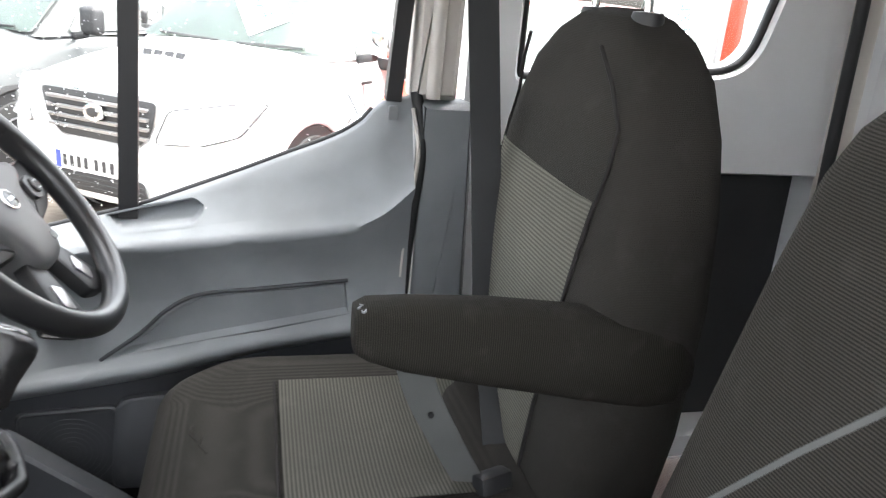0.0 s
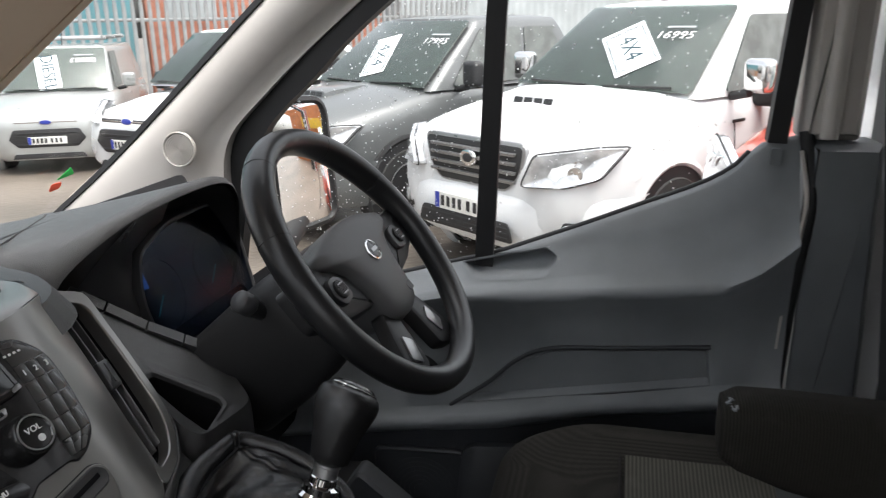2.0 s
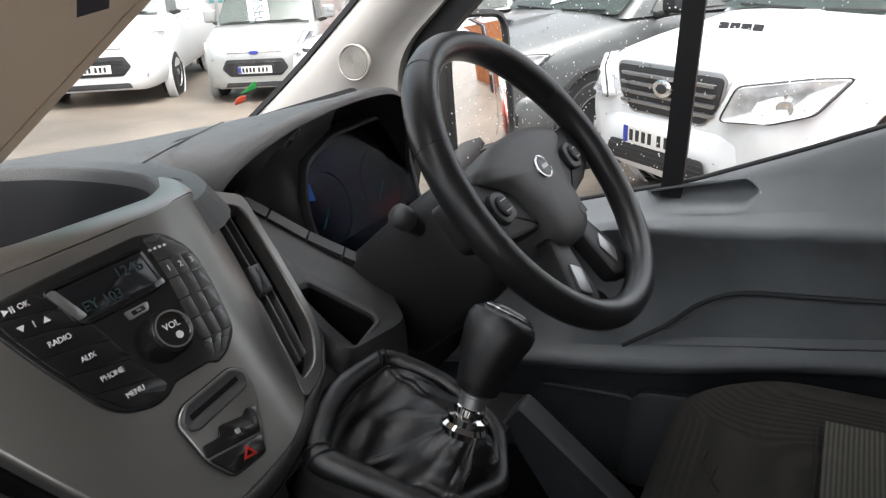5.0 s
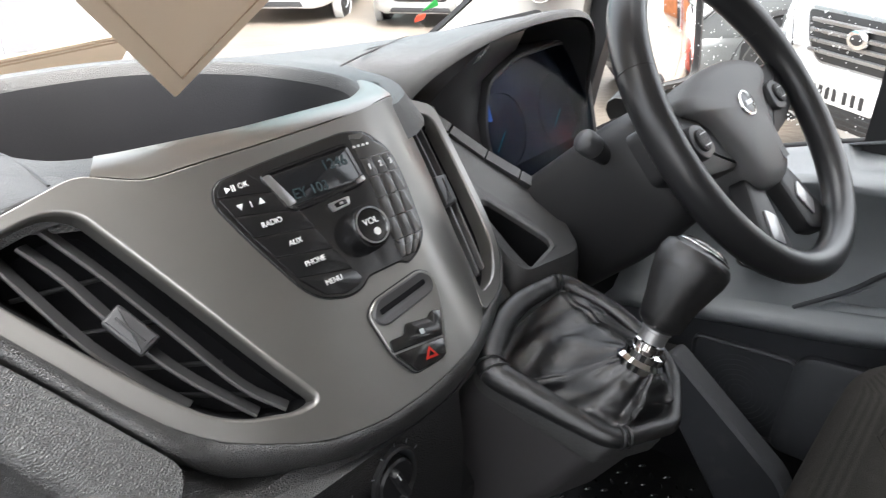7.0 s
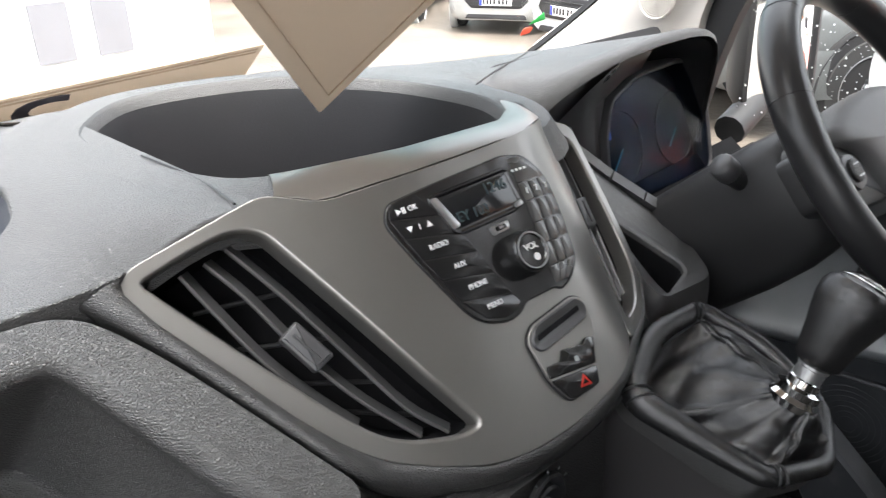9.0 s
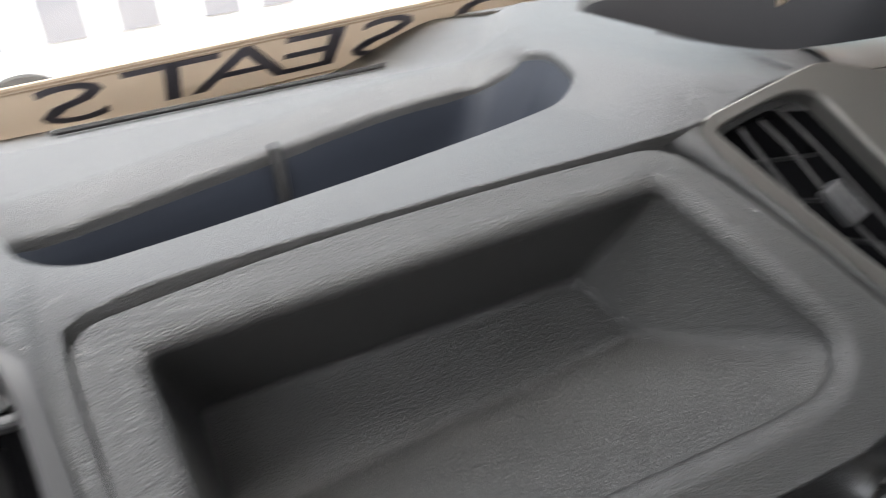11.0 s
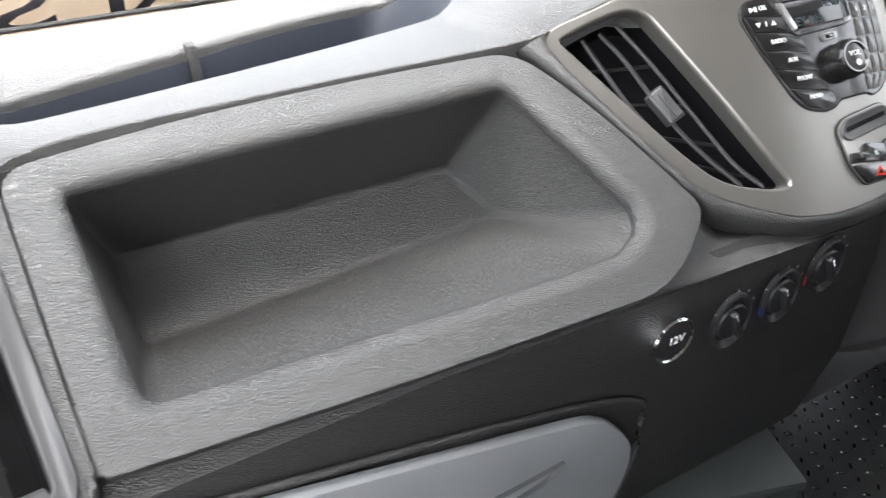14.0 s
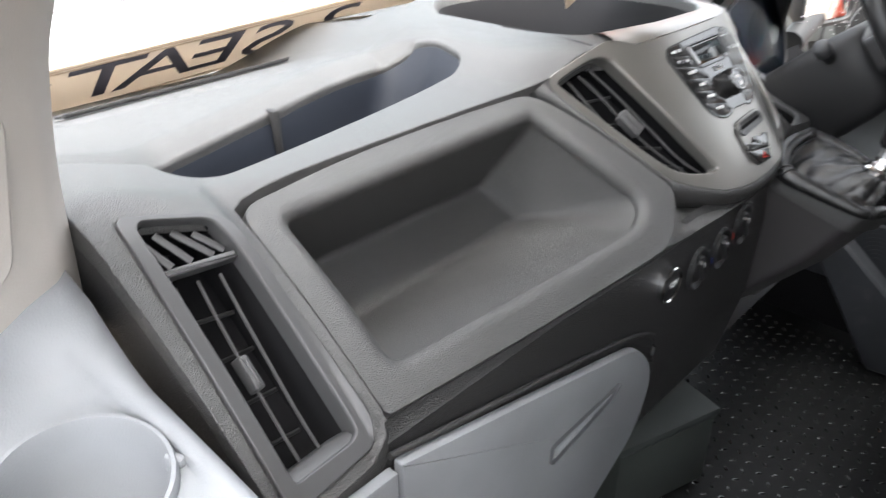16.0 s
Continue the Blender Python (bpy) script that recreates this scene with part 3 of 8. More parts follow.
def pad_z(x, y):
    ramp = max(0.0, min(1.0, (x + 0.31) / 0.15))
    ramp = ramp * ramp * (3 - 2 * ramp)
    s = max(0.0, min(1.0, (-x - 0.655) / 0.13))
    bump = 0.030 * s * s * (3 - 2 * s) * max(0.0, min(1.0, (1.16 - y) / 0.2))
    front = max(0.0, min(1.0, 1 - (y - 0.868) / 0.055)) ** 2
    d = y - lerp_table(SLOT_B, x)
    cham = 0.014 * (1 - max(d, 0.0) / 0.035) ** 1.5 if -0.015 <= d < 0.035 and x < -0.27 else 0.0
    r = math.hypot((x + 0.014) / 0.165, (y - 1.03) / 0.166)
    m = max(0.0, min(1.0, (1.85 - r) / 0.6))
    m = m * m * (3 - 2 * m)
    z = 1.521 + 0.030 * ramp + bump - 0.26 * max(0, y - 1.13) * (1 - 0.25 * ramp) - (0.004 * (1 - ramp) + 0.036 * ramp * (1 - ramp)) * front * (1 - s) - cham
    return z + (1.5475 - z) * m


# the end column's face falls from the pad as part of the same skin
A, B, C = Vector((-0.756, 0.691, 1.375)), Vector((-0.683, 0.699, 1.368)), Vector((-0.772, 0.854, 1.535))
VL = Frame(A, B - A, C - A)
loc = lambda fr, p: ((Vector(p) - fr.o).dot(fr.u), (Vector(p) - fr.o).dot(fr.v))
seam_t, seam_b = tray_at(-0.6790, 0.2045), tray_at(-0.6710, 0.0)
side_o = rpoly([(-0.0155, 0.2290), (-0.0100, 0.2340), (0.0560, 0.2175), (0.0675, 0.2000), (0.0725, 0.1061), (0.0765, 0.0100), (0.0700, 0.0000), (0.0000, -0.0045), (-0.0120, 0.0020), (-0.0140, 0.11)],
               [0.008, 0.008, 0.014, 0.014, 0.03, 0.010, 0.008, 0.006, 0.008, 0.03], 4)
side_h = rpoly([(-0.0048, 0.2180), (0.0000, 0.2255), (0.0530, 0.2120), (0.0585, 0.1802), (0.0608, 0.0908), (0.0640, 0.0150), (0.0556, 0.0111), (-0.0005, 0.0103), (-0.0015, 0.0663), (-0.0028, 0.1347)],
               [0.005, 0.005, 0.008, 0.02, 0.03, 0.006, 0.004, 0.004, 0.03, 0.03], 4)


def skin_z(x, y):
    """The pad's height, bent down over the column's sloping face at the passenger's end."""
    zp = pad_z(x, y)
    if x > -0.60:
        return zp
    plane = lambda x_: VL.o.z - (VL.n.x * (x_ - VL.o.x) + VL.n.y * (y - VL.o.y)) / VL.n.z
    k = (y - seam_b.y) / (seam_t.y - seam_b.y)
    xs, zs = seam_b.x + (seam_t.x - seam_b.x) * k, seam_b.z + (seam_t.z - seam_b.z) * k
    t = max(0.0, min(1.0, (x - xs + 0.016) / 0.016))
    zc = plane(min(x, xs)) + (zs - plane(xs)) * t * t * (3 - 2 * t) + 0.008 * (1 - min(1.0, abs(k - 0.48) / 0.55) ** 2)
    zc += max(0.0, x - xs) * 0.35
    h = max(0.0, 1 - abs(zc - zp) / 0.026)
    return min(zc, zp) - h * h * 0.026 / 4


def column_at(u, v, w=0.0):
    """A place on the column's face, by the vent's own axes."""
    q = VL(u, v, 0.0)
    return Vector((q.x, q.y, skin_z(q.x, q.y))) + VL.n * w


xs_at = lambda y: seam_b.x + (seam_t.x - seam_b.x) * (y - seam_b.y) / (seam_t.y - seam_b.y)
pad_o = rpoly([(-0.777, 0.683), (xs_at(0.694), 0.694), (xs_at(0.75), 0.75), (xs_at(0.80), 0.80), (xs_at(0.85), 0.852), (-0.6775, 0.8705), (-0.60, 0.8772), (-0.42, 0.8785), (-0.275, 0.8760), (-0.245, 0.869), (-0.160, 0.852), (-0.160, 1.56), (-0.80, 1.50), (-0.8005, 0.89), (-0.786, 0.78)],
              [0.003, 0.003, 0.02, 0.02, 0.02, 0.019, 0.05, 0.05, 0.02, 0.01, 0.004, 0.02, 0.05, 0.03, 0.03], 6)
slot_h = rpoly(SLOT_F + SLOT_B[::-1], [0.012, 0.012, 0.012, 0.03, 0.05, 0.05, 0.03, 0.02, 0.03, 0.02, 0.03, 0.05, 0.03, 0.01], 4)
side_xy = [VL(p[0], p[1], 0.0) for p in shrink(side_o, -0.0006)]
over = lambda u, v, w=0.0: Vector((u, v, skin_z(u, v) + w))
sheet("top_pad", pad_o, [slot_h, side_xy], over, DASH, dash, "grained pad with a long slot, falling to the end vent", cell=0.004, edge=0.0015, depth=0.022, lip=0.0030, lip_h=0.004, sink=0.010)
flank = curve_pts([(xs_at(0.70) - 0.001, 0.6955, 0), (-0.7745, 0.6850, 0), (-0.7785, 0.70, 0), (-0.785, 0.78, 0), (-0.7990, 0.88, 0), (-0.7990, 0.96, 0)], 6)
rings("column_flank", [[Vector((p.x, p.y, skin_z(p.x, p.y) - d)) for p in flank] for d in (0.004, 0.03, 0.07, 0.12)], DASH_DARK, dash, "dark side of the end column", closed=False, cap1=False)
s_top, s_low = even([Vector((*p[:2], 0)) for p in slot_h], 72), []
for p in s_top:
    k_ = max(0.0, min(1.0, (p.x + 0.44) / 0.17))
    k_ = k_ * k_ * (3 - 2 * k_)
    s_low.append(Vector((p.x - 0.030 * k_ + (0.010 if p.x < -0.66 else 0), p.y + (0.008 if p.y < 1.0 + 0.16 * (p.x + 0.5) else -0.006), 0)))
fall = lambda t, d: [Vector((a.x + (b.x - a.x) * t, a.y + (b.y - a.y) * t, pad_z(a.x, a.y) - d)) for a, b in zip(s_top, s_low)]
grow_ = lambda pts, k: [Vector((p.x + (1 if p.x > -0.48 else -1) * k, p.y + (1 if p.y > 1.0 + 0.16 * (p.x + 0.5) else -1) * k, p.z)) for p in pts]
# the slot's shade is put into a blue-black wall colour
rings("slot_shade_walls", [grow_(fall(0, 0.006), 0.0012), fall(0.12, 0.012), fall(0.45, 0.030), fall(0.8, 0.050), fall(1.0, 0.062), fall(1.02, 0.064)], material("slot_shade_walls", (0.012, 0.015, 0.022), 0.6, spec=0.3, grain=0.3, scale=500, distance=0.0008), dash, "slot walls darkened as shade", sharp=70)
part("slot_rib", box_bm(0.010, 0.016, 0.060, pose(-0.510, 1.047, 1.482), 0.003), DASH_DARK, dash)
dfr = thing("defroster_vent", "thin dark slotted defroster strip below the windscreen", "air vent")
d_at = lambda x, dy, dz: Vector((x, 1.262 + 0.20 * (x + 0.6) + dy, pad_z(x, 1.262 + 0.20 * (x + 0.6) + dy) + dz))
strap("strip", [d_at(x, 0, 0.004) for x in np.linspace(-0.66, -0.30, 13)], 0.022, 0.003, (0, 1, -0.2), BLACK, dfr)
for x in np.linspace(-0.65, -0.31, 18):
    strap("slat", [d_at(x, -0.010, 0.0065), d_at(x, 0.010, 0.0045)], 0.004, 0.002, (1, 0, 0), DASH_DARK, dfr)
strap("strip_edge", [d_at(x, -0.013, 0.006) for x in np.linspace(-0.66, -0.30, 13)], 0.003, 0.003, (0, 1, -0.2), DASH_DARK, dfr)

# fascia under the tray panel
FA = Frame((0, 0.690, 0), (1, 0, 0), (0, 0.0, 1))
prof = [(0.712, 1.378), (0.694, 1.366), (0.689, 1.30), (0.694, 1.18), (0.72, 1.06), (0.78, 0.96)]
rings("lower_fascia", [[Vector((x, y, z - (0.010 if z > 1.33 else 0) * max(0.0, min(1.0, (x + 0.45) / 0.2)))) for x in np.linspace(-0.745, 0.03, 14)] for y, z in prof], DASH_DARK, dash, "black lower fascia", closed=False, cap1=False)
rings("under_panel", [[Vector((x, y, z)) for x in (-0.80, 0.80)] for y, z in ((0.78, 0.96), (1.0, 0.93), (1.25, 1.0), (1.25, 0.68))], BLACK, dash, "black underside of the dashboard", closed=False, cap1=False)

# glovebox lid with its handle
lid_pts = rpoly([(-0.678, 1.02), (-0.42, 1.06), (-0.295, 1.14), (-0.272, 1.215), (-0.315, 1.272), (-0.676, 1.358)], [0.02, 0.05, 0.05, 0.03, 0.03, 0.004], 5)
lid = slab("glovebox_lid", FA, lid_pts, 0.010, LID, dash, "light grey glovebox lid", edge=0.003, base=0.004)
slab("end_panel", FA, rpoly([(-0.785, 1.02), (-0.6815, 1.02), (-0.6795, 1.352), (-0.775, 1.352)], 0.003, 3), 0.010, LID, dash, "light grey panel below the end vent", edge=0.002, base=0.003)
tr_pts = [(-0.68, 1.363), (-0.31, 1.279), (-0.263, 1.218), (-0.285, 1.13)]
# dark tube drawn as the shade in the gap round the lid
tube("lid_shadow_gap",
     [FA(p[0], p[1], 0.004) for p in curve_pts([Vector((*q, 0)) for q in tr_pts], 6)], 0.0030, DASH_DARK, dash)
hp = rpoly([(-0.480, 1.213), (-0.37, 1.232), (-0.352, 1.246), (-0.478, 1.238)], [0.006, 0.01, 0.006, 0.006], 4)
dish("handle_recess", FA, hp, 0.010, DOOR_DARK, lid, "recessed lid handle", base=0.0165, rim=0.0015, taper=0.002)
slab("handle", FA, rpoly([(-0.472, 1.214), (-0.40, 1.226), (-0.402, 1.234), (-0.472, 1.229)], 0.003, 3), 0.006, DOOR, lid, "dark lid catch", base=0.0085)


# ---- air vents ----
SATIN_DARK = material("satin_black_plastic", (0.060, 0.060, 0.062), 0.42, vary=0.08)
LOUVRE = material("louvre_plastic", (0.055, 0.055, 0.056), 0.34, vary=0.08, spec=0.7)


def louvre(fr, line, parent, w=-0.009, thick=0.0030, deep=0.011, lean=(0.0, -0.4), mat=None):
    """A bowed vent blade along a line of the frame, with a rounded front edge."""
    pts = curve_pts([Vector((*p, 0)) for p in line], 4)
    loops = []
    for i, p in enumerate(pts):
        d = (pts[min(i + 1, len(pts) - 1)] - pts[max(i - 1, 0)]).normalized()
        n = Vector((-d.y, d.x, 0))
        row = []
        for s, dw in ((0.5, -0.0015), (0.28, -0.0003), (-0.28, -0.0003), (-0.5, -0.0015), (-0.38, -deep), (0.38, -deep)):
            q = p + n * thick * s
            if dw <= -deep:
                q = q + Vector((*lean, 0)) * deep
            row.append(fr(q.x, q.y, w + dw))
        loops.append(row)
    return rings("louvre", loops, mat or LOUVRE, parent, cap0=True, sharp=50)


def vent_core(name, label, fr, hole, blades, tab, depth=0.05, lean=(0.0, -0.4)):
    """A vent behind an opening: a cavity blackened as shade, blades, cross vanes and a slider tab."""
    v = thing(name, label, "air vent", "dashboard air vents")
    pts = even([Vector((p[0], p[1], 0)) for p in hole], 60)
    rings("cavity", [fr.lift(shrink(pts, -0.0015), -0.005), fr.lift(shrink(pts, 0.001), -0.02), fr.lift(shrink(pts, 0.004), -depth)], SHADE_BLACK, v, "vent cavity blackened as shade")
    for b in blades:
        louvre(fr, b, v, lean=lean)
    first, last = blades[0], blades[-1]
    for t in (0.22, 0.42, 0.62, 0.82):
        i = min(int(t * (len(first) - 1)), len(first) - 2)
        a, b = Vector(first[i]).lerp(Vector(first[i + 1]), t * (len(first) - 1) - i), None
        i = min(int(t * (len(last) - 1)), len(last) - 2)
        b = Vector(last[i]).lerp(Vector(last[i + 1]), t * (len(last) - 1) - i)
        d = (b - a) * 0.22
        tube("rear_vane", [fr(*(a - d), -0.033), fr(*(b + d), -0.033)], 0.0018, BLACK, v, k=6)
    tp = rpoly([Vector(p) for p in tab], 0.0025, 3)
    grip = slab("slider_tab", fr, tp, 0.012, SATIN_DARK, v, "ribbed slider tab", base=-0.016, edge=0.003)
    m = [(Vector(tab[0]) + Vector(tab[1])) / 2, (Vector(tab[2]) + Vector(tab[3])) / 2]
    tube("tab_rib", [fr(*m[0].lerp(m[1], 0.15), -0.0038), fr(*m[0].lerp(m[1], 0.85), -0.0038)], 0.0010, SATIN_DARK, grip, k=6)
    return v


# passenger end vent
sv = vent_core("side_air_vent", "black plastic slatted side air vent with slider tab", VL, side_h,
               [[(0.0048, 0.1744), (0.0026, 0.1478), (0.0010, 0.0997), (0.0016, 0.0558), (0.0030, 0.0134)], [(0.0233, 0.1731), (0.0211, 0.1436), (0.0197, 0.1084), (0.0185, 0.051), (0.0187, 0.0133)],
                [(0.0426, 0.1720), (0.0409, 0.1427), (0.0392, 0.0999), (0.0376, 0.052), (0.0381, 0.0136)]],
               [(0.0150, 0.1090), (0.0240, 0.1080), (0.0245, 0.0800), (0.0155, 0.0800)], lean=(0.5, 0.0))
sheet("frame", side_o, [side_h], lambda u, v, w=0.0: column_at(u, v, w + 0.0030), SATIN_DARK, sv, "smooth grey vent frame", cell=0.0014, edge=0.0014, depth=0.008, lip=0.0022, lip_h=0.004, sink=0.014)
slab("crossbar", VL, rpoly([(-0.0035, 0.1800), (0.0580, 0.1765), (0.0585, 0.1830), (-0.0035, 0.1865)], 0.0012, 2), 0.010, SATIN_DARK, sv, base=-0.009, edge=0.002)
for a, b in (((-0.004, 0.2170), (0.0096, 0.1890)), ((0.0099, 0.2165), (0.0259, 0.1880)), ((0.0235, 0.2145), (0.0445, 0.1870)), ((0.0385, 0.2085), (0.0550, 0.1880))):
    louvre(VL, [a, Vector(a).lerp(Vector(b), 0.5), b], sv, w=-0.006, thick=0.0060, deep=0.012, lean=(0.5, 0.3), mat=SATIN_DARK)
sill_ = lambda v_, w_, e_: [VL(u_, v_ + 0.03 * (u_ - 0.034), w_) for u_ in (-0.001 + e_, 0.02, 0.045, 0.062 - e_)]
rings("vent_sill", [sill_(0.0080, 0.0022, 0), sill_(0.0115, 0.0026, 0), sill_(0.0195, -0.003, 0.001), sill_(0.0215, -0.010, 0.002), sill_(0.0215, -0.03, 0.002)], SATIN_DARK, sv, "sloping vent sill", closed=False, cap1=False)

# ---- centre panel ----
CP = Frame((0.0, 0.735, 1.448), (1, -0.105, 0), (-0.05, 0.588, 0.804))
cpl = lambda p: loc(CP, p)


def bulge(u, v):
    """How the satin panel bends away: a wing with the vent on one side, a roll on the other."""
    if u < 0:
        a, b, k = -0.03 * u, 0.0301 + 0.2652 * u - 0.003 * v, 0.014
        h = max(k - abs(a - b), 0.0) / k
        return min(a, b) - h * h * k / 4
    e = max(0.0, u - 0.04)
    return -0.8 * min(u, 0.04) ** 2 - e * (0.064 + 6.0 * e)


def on_cp(pts, w=0.0):
    return [CP(p[0], p[1], w + bulge(p[0], p[1])) for p in pts]


def cp_matrix(u, v, w=0.0):
    """A place on the panel with its own slope."""
    o, e = CP(u, v, bulge(u, v)), 0.004
    f = Frame(o, CP(u + e, v, bulge(u + e, v)) - CP(u - e, v, bulge(u - e, v)), CP.v)
    return f.matrix(0, 0, w)


def cslab(name, pts, h, mat, parent=None, label="", edge=0.001, base=0.0):
    """A plate that follows the panel's bend."""
    loops = [on_cp(pts, base), on_cp(pts, base + h - edge), on_cp(shrink(pts, edge * 0.3), base + h - edge * 0.3), on_cp(shrink(pts, edge), base + h)]
    return rings(name, loops, mat, parent, label, cap0=True)


PL_, PT_, PP_ = Vector((-0.2502, 0.8626, 1.5204)), Vector((-0.174, 0.844, 1.541)), Vector((-0.0902, 0.7036, 1.405))
VC = Frame(PL_, PP_ - PL_, PT_ - PL_)
to_cp = lambda pts: [cpl(VC(*p)) for p in pts]
vc_hole = rpoly([(0.0075, 0.0025), (0.0245, 0.0300), (0.0422, 0.0532), (0.0600, 0.0605), (0.1313, 0.0370), (0.2005, 0.0134), (0.2440, 0.0008), (0.2335, -0.0110), (0.2025, -0.0265), (0.1806, -0.0310), (0.1482, -0.0275), (0.0751, -0.0125)],
                [0.003, 0.03, 0.01, 0.008, 0.03, 0.03, 0.004, 0.01, 0.02, 0.02, 0.03, 0.03], 4)
low_edge = to_cp([(0.2198, -0.0370), (0.1913, -0.0440), (0.1613, -0.0445), (0.1256, -0.0390), (0.0768, -0.0275), (0.0244, -0.0155), (-0.0030, -0.0050)])
sat_o = [Vector(p) for p in [(-0.2590, 0.1245), (-0.215, 0.1340), (-0.1715, 0.1425), (-0.1560, 0.1345), (-0.1360, 0.1245), (-0.0653, 0.1253), (0.0473, 0.1320), (0.1330, 0.1545), (0.1290, 0.105), (0.1120, 0.040), (0.0900, -0.048), (0.0750, -0.0600), (0.0457, -0.0735), (-0.0027, -0.0840),
                              (-0.0505, -0.0867), (-0.0975, -0.0800)]] + [Vector(p) for p in low_edge]
sat_o = rpoly(sat_o, [0.004, 0.02, 0.010, 0.01, 0.012, 0.03, 0.04, 0.004, 0.03, 0.04, 0.02, 0.02, 0.03, 0.03, 0.03, 0.03] + [0.02] * 6 + [0.006], 4)
sheet("centre_panel", sat_o, [to_cp(vc_hole)], lambda u, v, w=0.0: CP(u, v, bulge(u, v) + w), SATIN, dash, "satin dark silver centre panel", cell=0.0026, edge=0.0010, depth=0.015, lip=0.0035, lip_h=0.005, sink=0.012)
vent_core("centre_air_vent", "black slatted centre air vent in a satin surround", Frame(VC.o - VC.n * 0.004, VC.u, VC.v), vc_hole,
          [[(0.0431, 0.0440), (0.0879, 0.0300), (0.1417, 0.0100), (0.1922, -0.0086), (0.2258, -0.0130)], [(0.0346, 0.0300), (0.0655, 0.0205), (0.0992, 0.0060), (0.1282, -0.0052), (0.1627, -0.0150), (0.2087, -0.0226)],
           [(0.0243, 0.0170), (0.051, 0.0045), (0.0948, -0.0145), (0.1368, -0.0260), (0.1657, -0.0315)]],
          [(0.0970, 0.0025), (0.1020, 0.0180), (0.1340, 0.0065), (0.1275, -0.0090)], lean=(0.15, 0.5))

RV = [Vector(p) for p in ((0.086, 0.712, 1.397), (0.160, 0.738, 1.396), (0.218, 0.888, 1.500), (0.154, 0.872, 1.531))]
VR = Frame(RV[0], RV[1] - RV[0], RV[3] - RV[0])
rv2 = [Vector(loc(VR, p)) for p in RV]
r_at = lambda s, t: rv2[0].lerp(rv2[1], s).lerp(rv2[3].lerp(rv2[2], s), t)
rv_out = rpoly([r_at(-0.02, -0.02), r_at(0.55, -0.03), r_at(1.03, 0.12), r_at(1.06, 0.5), r_at(1.0, 1.0), r_at(0.0, 1.04)], [0.006, 0.03, 0.03, 0.04, 0.012, 0.008], 5)
rv_hole = rpoly([r_at(0.10, 0.04), r_at(0.50, 0.03), r_at(0.88, 0.16), r_at(0.90, 0.5), r_at(0.84, 0.92), r_at(0.10, 0.97)], [0.004, 0.03, 0.03, 0.04, 0.012, 0.008], 5)
rvt = vent_core("centre_air_vent", "black slatted centre air vent with satin edge", VR, rv_hole, [[tuple(r_at(s + 0.05 * math.sin(math.pi * t), t)) for t in (0.93, 0.7, 0.5, 0.3, 0.08)] for s in (0.28, 0.47, 0.66)],
                [tuple(r_at(0.36, 0.60)), tuple(r_at(0.66, 0.60)), tuple(r_at(0.66, 0.44)), tuple(r_at(0.36, 0.44))], lean=(-0.3, 0.0))
sheet("frame", rv_out, [rv_hole], lambda u, v, w=0.0: VR(u, v, w + 0.002), SATIN, rvt, "satin vent frame", cell=0.0014, edge=0.0010, depth=0.012, lip=0.002, lip_h=0.003, sink=0.012)

# grained roll that follows the tray's groove, the vent and the panel's lower edge
in_l = [CP(p[0], p[1], bulge(p[0], p[1]) - 0.0012) for p in spread([Vector((*p, 0)) for p in ([(-0.2600, 0.1240)] + low_edge[::-1] + [(-0.0975, -0.0800), (-0.0505, -0.0867), (-0.0027, -0.0840), (0.0457, -0.0735), (0.0760, -0.0600)])], 60)]
in_l += [VR(p[0], p[1], 0.001) for p in spread([Vector((*r_at(s, t), 0)) for s, t in ((0.10, -0.03), (0.55, -0.03), (0.95, 0.06), (1.05, 0.25), (1.06, 0.5), (1.0, 1.0))], 30)]
out_l = [tray_at(u, v, 0.0) for u, v in ((-0.2780, 0.2120), (-0.2545, 0.1690), (-0.2315, 0.1225), (-0.2035, 0.0645), (-0.1885, 0.0360))]
out_l += [CP(u, v, bulge(u, v) - 0.016) for u, v in ((-0.158, -0.0725), (-0.1301, -0.0855), (-0.0889, -0.0985), (-0.0394, -0.1045), (0.0192, -0.1005), (0.066, -0.086))]
out_l += [VR(*r_at(s, t), -0.014) for s, t in ((0.55, -0.12), (1.06, 0.00), (1.17, 0.22), (1.18, 0.5), (1.12, 1.02))]
out_l = spread(curve_pts(out_l, 6), 90)
for _ in range(6):
    out_l = [out_l[0]] + [(out_l[i - 1] + out_l[i] * 2 + out_l[i + 1]) / 4 for i in range(1, len(out_l) - 1)] + [out_l[-1]]
roll = [[p - CP.n * 0.010 for p in in_l], in_l]
for t, h in ((0.12, 0.0030), (0.3, 0.0052), (0.5, 0.0058), (0.7, 0.0048), (0.87, 0.0022), (1.0, -0.0025)):
    roll.append([a.lerp(b, t) + CP.n * h for a, b in zip(in_l, out_l)])
roll.append([b - CP.n * 0.022 for b in out_l])
rings("bezel_roll", roll, DASH, dash, "grained roll round the centre panel", closed=False, cap1=False, sharp=65)

# grained band that runs on from the tray under the roll
b_top = [tray_at(-0.205, 0.046, -0.004)] + [CP(u, v, bulge(u, v) - 0.020) for u, v in ((-0.158, -0.0725), (-0.1301, -0.0855), (-0.0889, -0.0985), (-0.0394, -0.1045), (0.0192, -0.1005), (0.066, -0.086))] + [VR(*r_at(0.55, -0.12), -0.018), VR(*r_at(1.06, 0.0), -0.018)]
